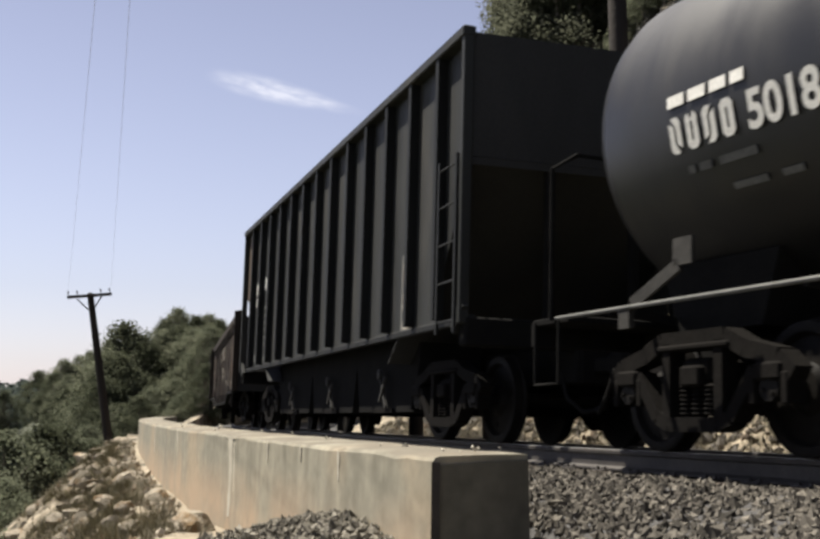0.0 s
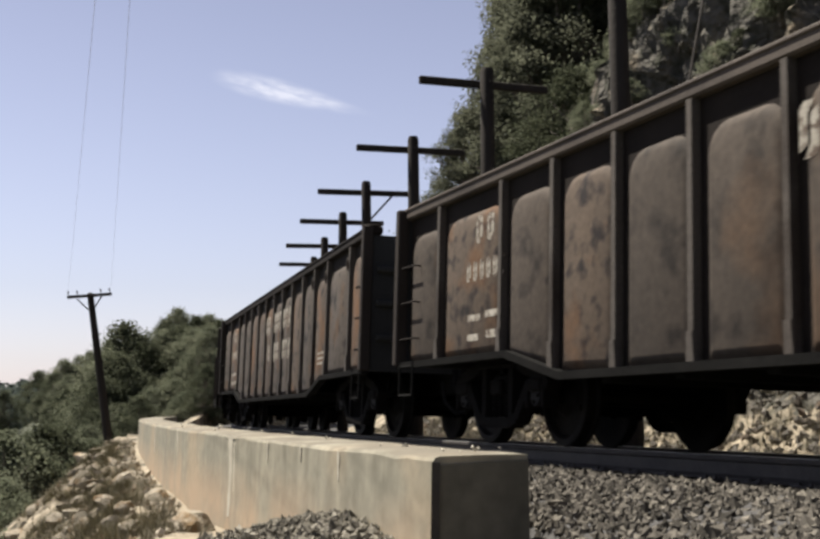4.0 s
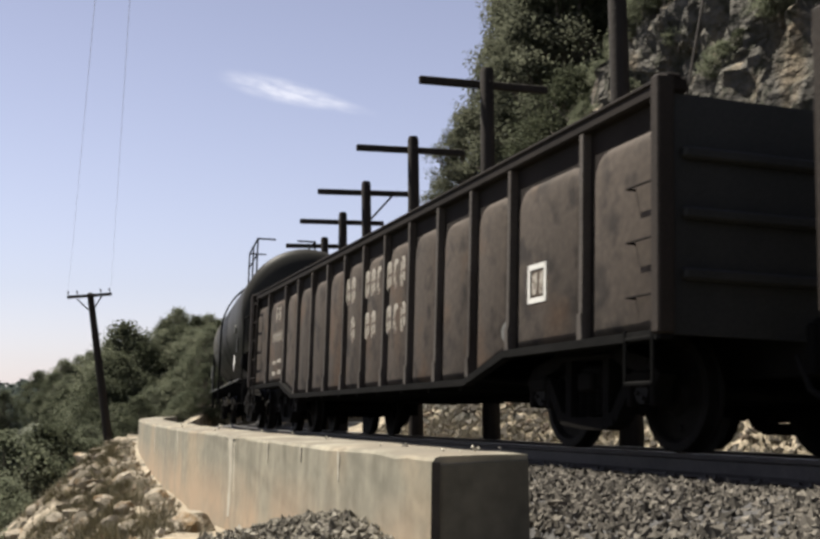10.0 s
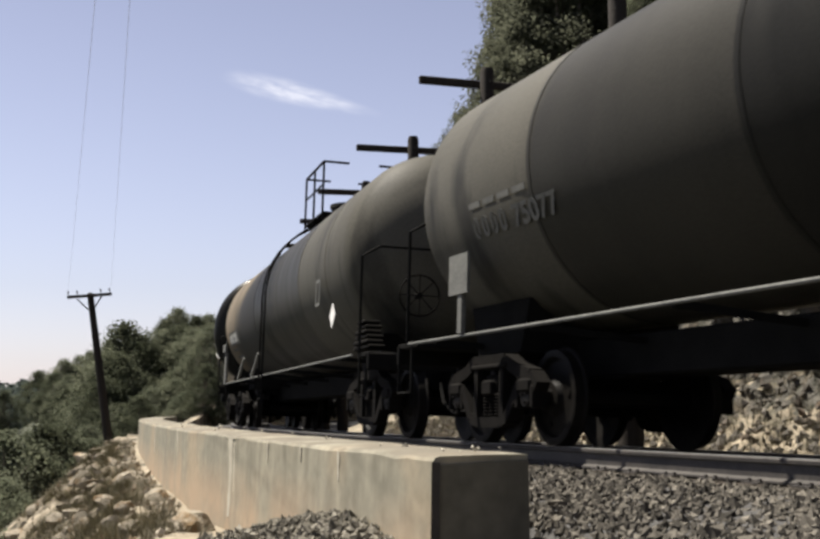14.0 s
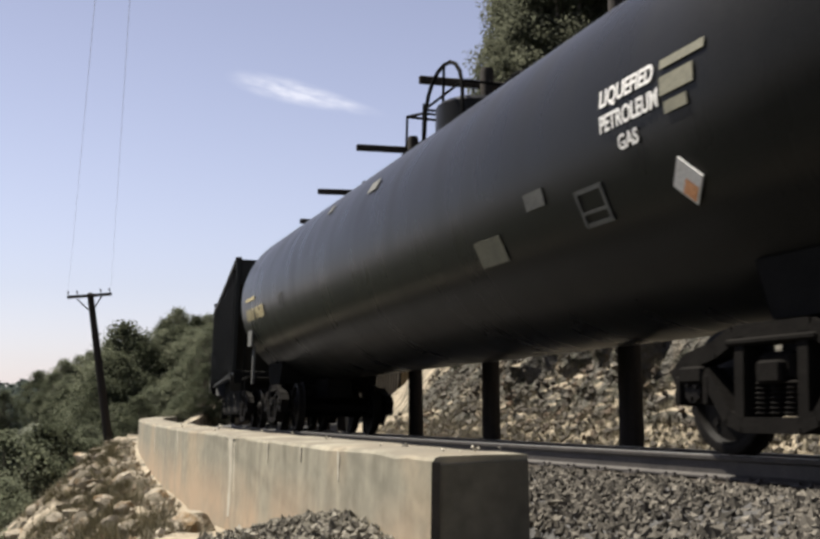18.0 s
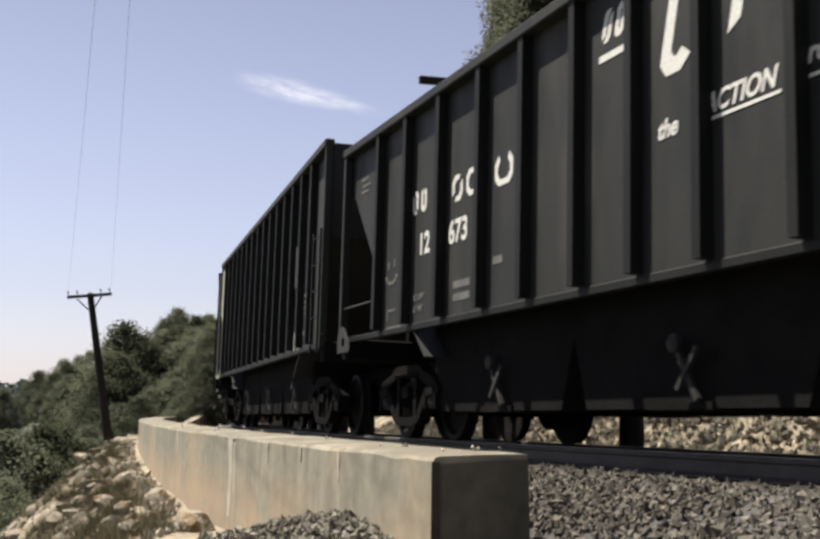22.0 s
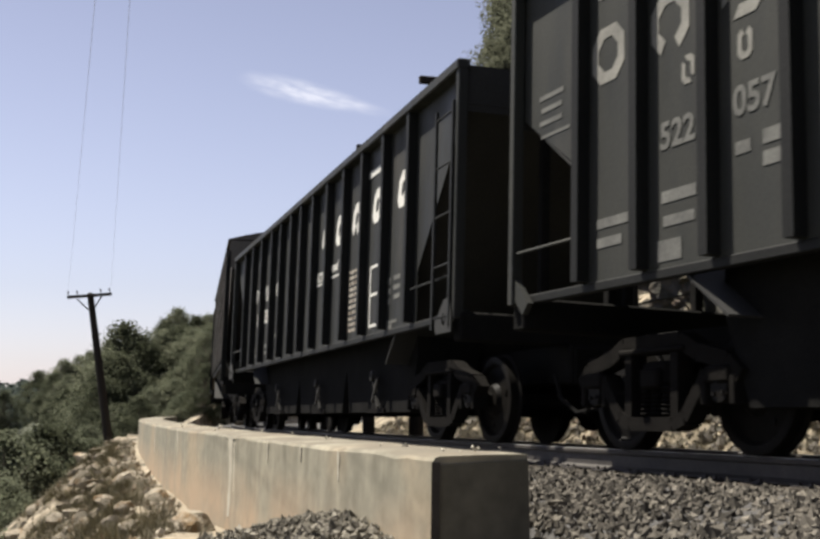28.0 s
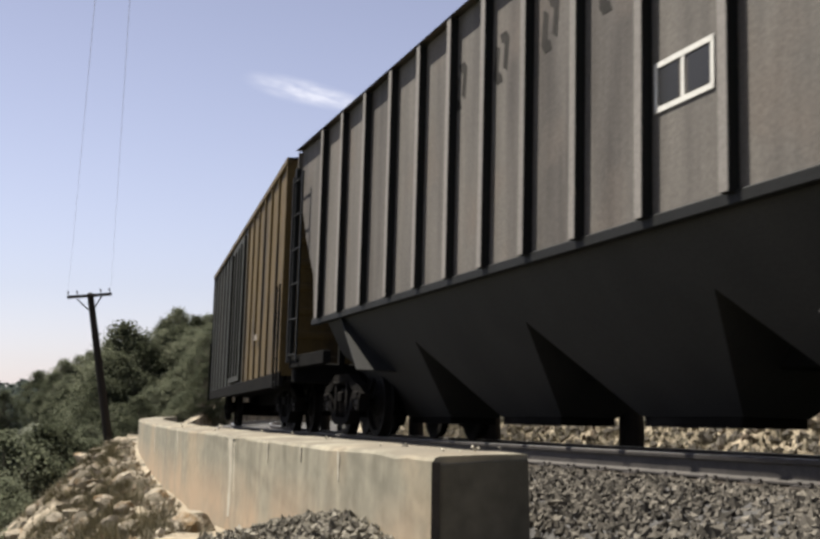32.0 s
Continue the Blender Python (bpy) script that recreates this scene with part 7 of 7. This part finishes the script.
l1 = hopper_car("hopper_car", "black open hopper car with white emblem and grey lettering", 16.2, 4.45, 1.18, 16, M_BLACK2, M_BLACK2, end_cut=(3.05, 2.3, 1.2), posts=[-6.92 + 0.857 * k for k in range(17)])
for q in range(8):
    blocks(l1, 1, -6.82 + q * 0.857, 3.76, 0.46, Y, M_LETTERGREY, wide=1.0, first=q)
    blocks(l1, 1, -6.82 + q * 0.857, 3.02, 0.48, Y, M_LETTERGREY, wide=1.0, first=q + 3)
blocks(l1, 2, -5.58, 2.71, 0.22, Y, M_LETTERGREY, pitch=2.9, wide=0.7)
words(l1, "522", -5.86, 2.28, 0.21, Y, M_LETTERFADE, name="car_number")
words(l1, "057", -5.0, 2.33, 0.21, Y, M_LETTERFADE, name="car_number")
bars(l1, [(-6.74, 1.8, 0.45, 0.08), (-6.74, 1.64, 0.36, 0.08), (-5.84, 1.86, 0.42, 0.09), (-5.82, 1.68, 0.38, 0.08), (-4.98, 2.05, 0.16, 0.09), (-4.7, 2.07, 0.18, 0.1), (-4.7, 1.92, 0.18, 0.1), (-5.9, 1.42, 0.30, 0.16)], Y, M_LETTERFADE)
bars(l1, [(-7.72, 3.14, 0.42, 0.045), (-7.69, 3.02, 0.36, 0.045), (-7.72, 2.9, 0.4, 0.045), (-7.69, 2.78, 0.5, 0.03)], Y, M_LETTERFADE)
part("white_run", Geo().box(-3.5, -1.553, 3.2, 0.09, 0.012, 2.0), M_LETTER, l1, "white paint run down a post")
for q, (low1, top1, low2, top2) in enumerate(((1.86, 2.72, 0, 0), (1.92, 3.14, 3.54, 4.3), (1.92, 3.24, 3.88, 4.3), (1.99, 3.11, 3.6, 4.3), (1.38, 3.02, 3.28, 4.26))):
    x = 1.78 + q * 0.857
    for z0, z1 in ((low1, top1), (low2, top2)):
        if z1 > z0:
            part("emblem_patch", Geo().prism([(x - 0.04, z0 + 0.12), (x + 0.70, z0), (x + 0.70, z1), (x - 0.04, z1 - 0.14)], Y - 0.003, Y + 0.003), M_EMBLEM, l1, smooth=0)
couple(l1, -80.9, -64.7, 6.38)

m1 = hopper_car("hopper_car", "black open hopper car with white mark and paint splashes", 16.2, 4.06, 1.18, 12, M_BLACK, M_BLACK, end_cut=(3.6, 1.98, 1.70), posts=(-6.50, -5.42, -4.30, -3.15, -2.18, -1.15, -0.25, 0.74, 1.80, 2.90, 3.99, 5.08, 6.22), gusset=True)
grande(m1, -0.62, M_LETTER, (4.24, 1.46, 0.54, 0.84), (3.06, 1.48, 11), (-0.70, 0.22, 1.08, 2.06, 3.10, 4.24, 5.46))
road_number(m1, (-5.00, -3.82, -2.60, -4.84, -3.88), "19", "354", M_LETTER)
rs = random.Random(5)
for k in range(44):
    cx, cz = ((-2.45, 1.75), (-1.35, 1.72), (-1.3, 2.55), (-2.4, 1.5))[k % 4]
    cx, cz = cx + rs.gauss(0, 0.16), max(1.52, cz + rs.gauss(0, 0.24))
    rad = rs.uniform(0.015, 0.06)
    rim = [(cx + rad * rs.uniform(0.5, 1.2) * math.cos(a), cz + rad * rs.uniform(0.7, 2.2) * math.sin(a)) for a in [q * math.pi / 4.5 for q in range(9)]]
    part("paint_splash", Geo().prism(rim, Y - 0.001, Y + 0.003), M_LETTERFADE, m1, smooth=0)
couple(m1, -98.4, -82.2, 6.38)

n1 = covered_hopper("covered_hopper_car", "weathered taupe covered hopper car with faint lettering", 16.6)
M_FAINT = surf("shadow_lettering", (0.014, 0.013, 0.012), (0.042, 0.039, 0.035), 3.0, 0.85, bump=0.0, spec=0.1)
for q in range(7):
    blocks(n1, 1, -1.30 + q * 1.10, 3.66, 0.78 if q == 5 else 0.52, -1.4875, M_FAINT, wide=0.42 if q == 5 else 0.62, slant=0.12)
frame_mark(n1, 2.9, 2.58, 0.78, 0.40, -1.495, M_LETTER, t=0.045, mid=0)
bars(n1, [(3.26, 2.61, 0.045, 0.34)], -1.495, M_LETTER)
bars(n1, [(2.96, 2.64, 0.26, 0.28), (3.34, 2.64, 0.28, 0.28)], -1.49, M_STAIN, "dark_patch")
couple(n1, -116.5, -99.9, 6.35)

o1 = boxcar("boxcar", "two-tone boxcar, mustard at one end and dull green-black behind", 18.0)
part("door_number", Geo().box(5.0, -1.56, 1.9, 0.5, 0.006, 0.12), M_LETTERWORN, o1)
couple(o1, -135.3, -117.3, 6.8)


# ---- what moves ----
def travelled(t):
    """Metres that the train has gone; slack runs out and in again between the cars on the way."""
    d = t - 16
    return 6.794 * (d - 0.0020545 * d * d + 0.00005771 * d ** 3) + ramp(t, (9.0, 0.0), (10.0, -0.33), (11.0, -0.38), (12.0, 0.05), (13.0, 0.0))


def car_pose(s, reach):
    """A car's pose with its middle at s along the line: on the chord between its trucks, leaning with the cant."""
    phi = PHI0 + s / R_SIDE
    r = R_LINE * math.cos(reach / R_LINE)
    return Matrix.Translation(polar(r, phi, cant_z(R_LINE))) @ Matrix.Rotation(phi + math.pi / 2, 4, "Z") @ Matrix.Rotation(-CANT, 4, "X")


def motions():
    middle = {}
    for car, s0, reach in TRAIN:
        middle[car] = s0
        walk(car, [(t * 0.5, car_pose(s0 + travelled(t * 0.5), reach)) for t in range(65)])
    for ws, x, car in WHEELS:
        rows, step, base = [], 2, None
        k = 0
        last = None
        while k <= 960:
            t = k / 30
            s = middle[car] + travelled(t)
            turn = max(-38.0, min(12.0, s)) / WHEEL_R
            if last is None or abs(turn - last) > 1e-6 or k == 960:
                if rows and last is not None and rows[-1][2] < k - step:
                    rows.append(((k - step) / 30, last, k - step))
                rows.append((t, turn, k))
            last = turn
            k += step
        walk(ws, [(t, Matrix.Translation((x, 0, WHEEL_R)) @ Matrix.Rotation(a, 4, "Y")) for t, a, _ in rows])
    tilt = Matrix.Rotation(0.26, 4, "Y")
    walk(cloud, [(0.0, Matrix.Translation((-98.0, 900.0, 258.0)) @ tilt), (32.0, Matrix.Translation((-68.0, 900.0, 255.5)) @ tilt)])


motions()
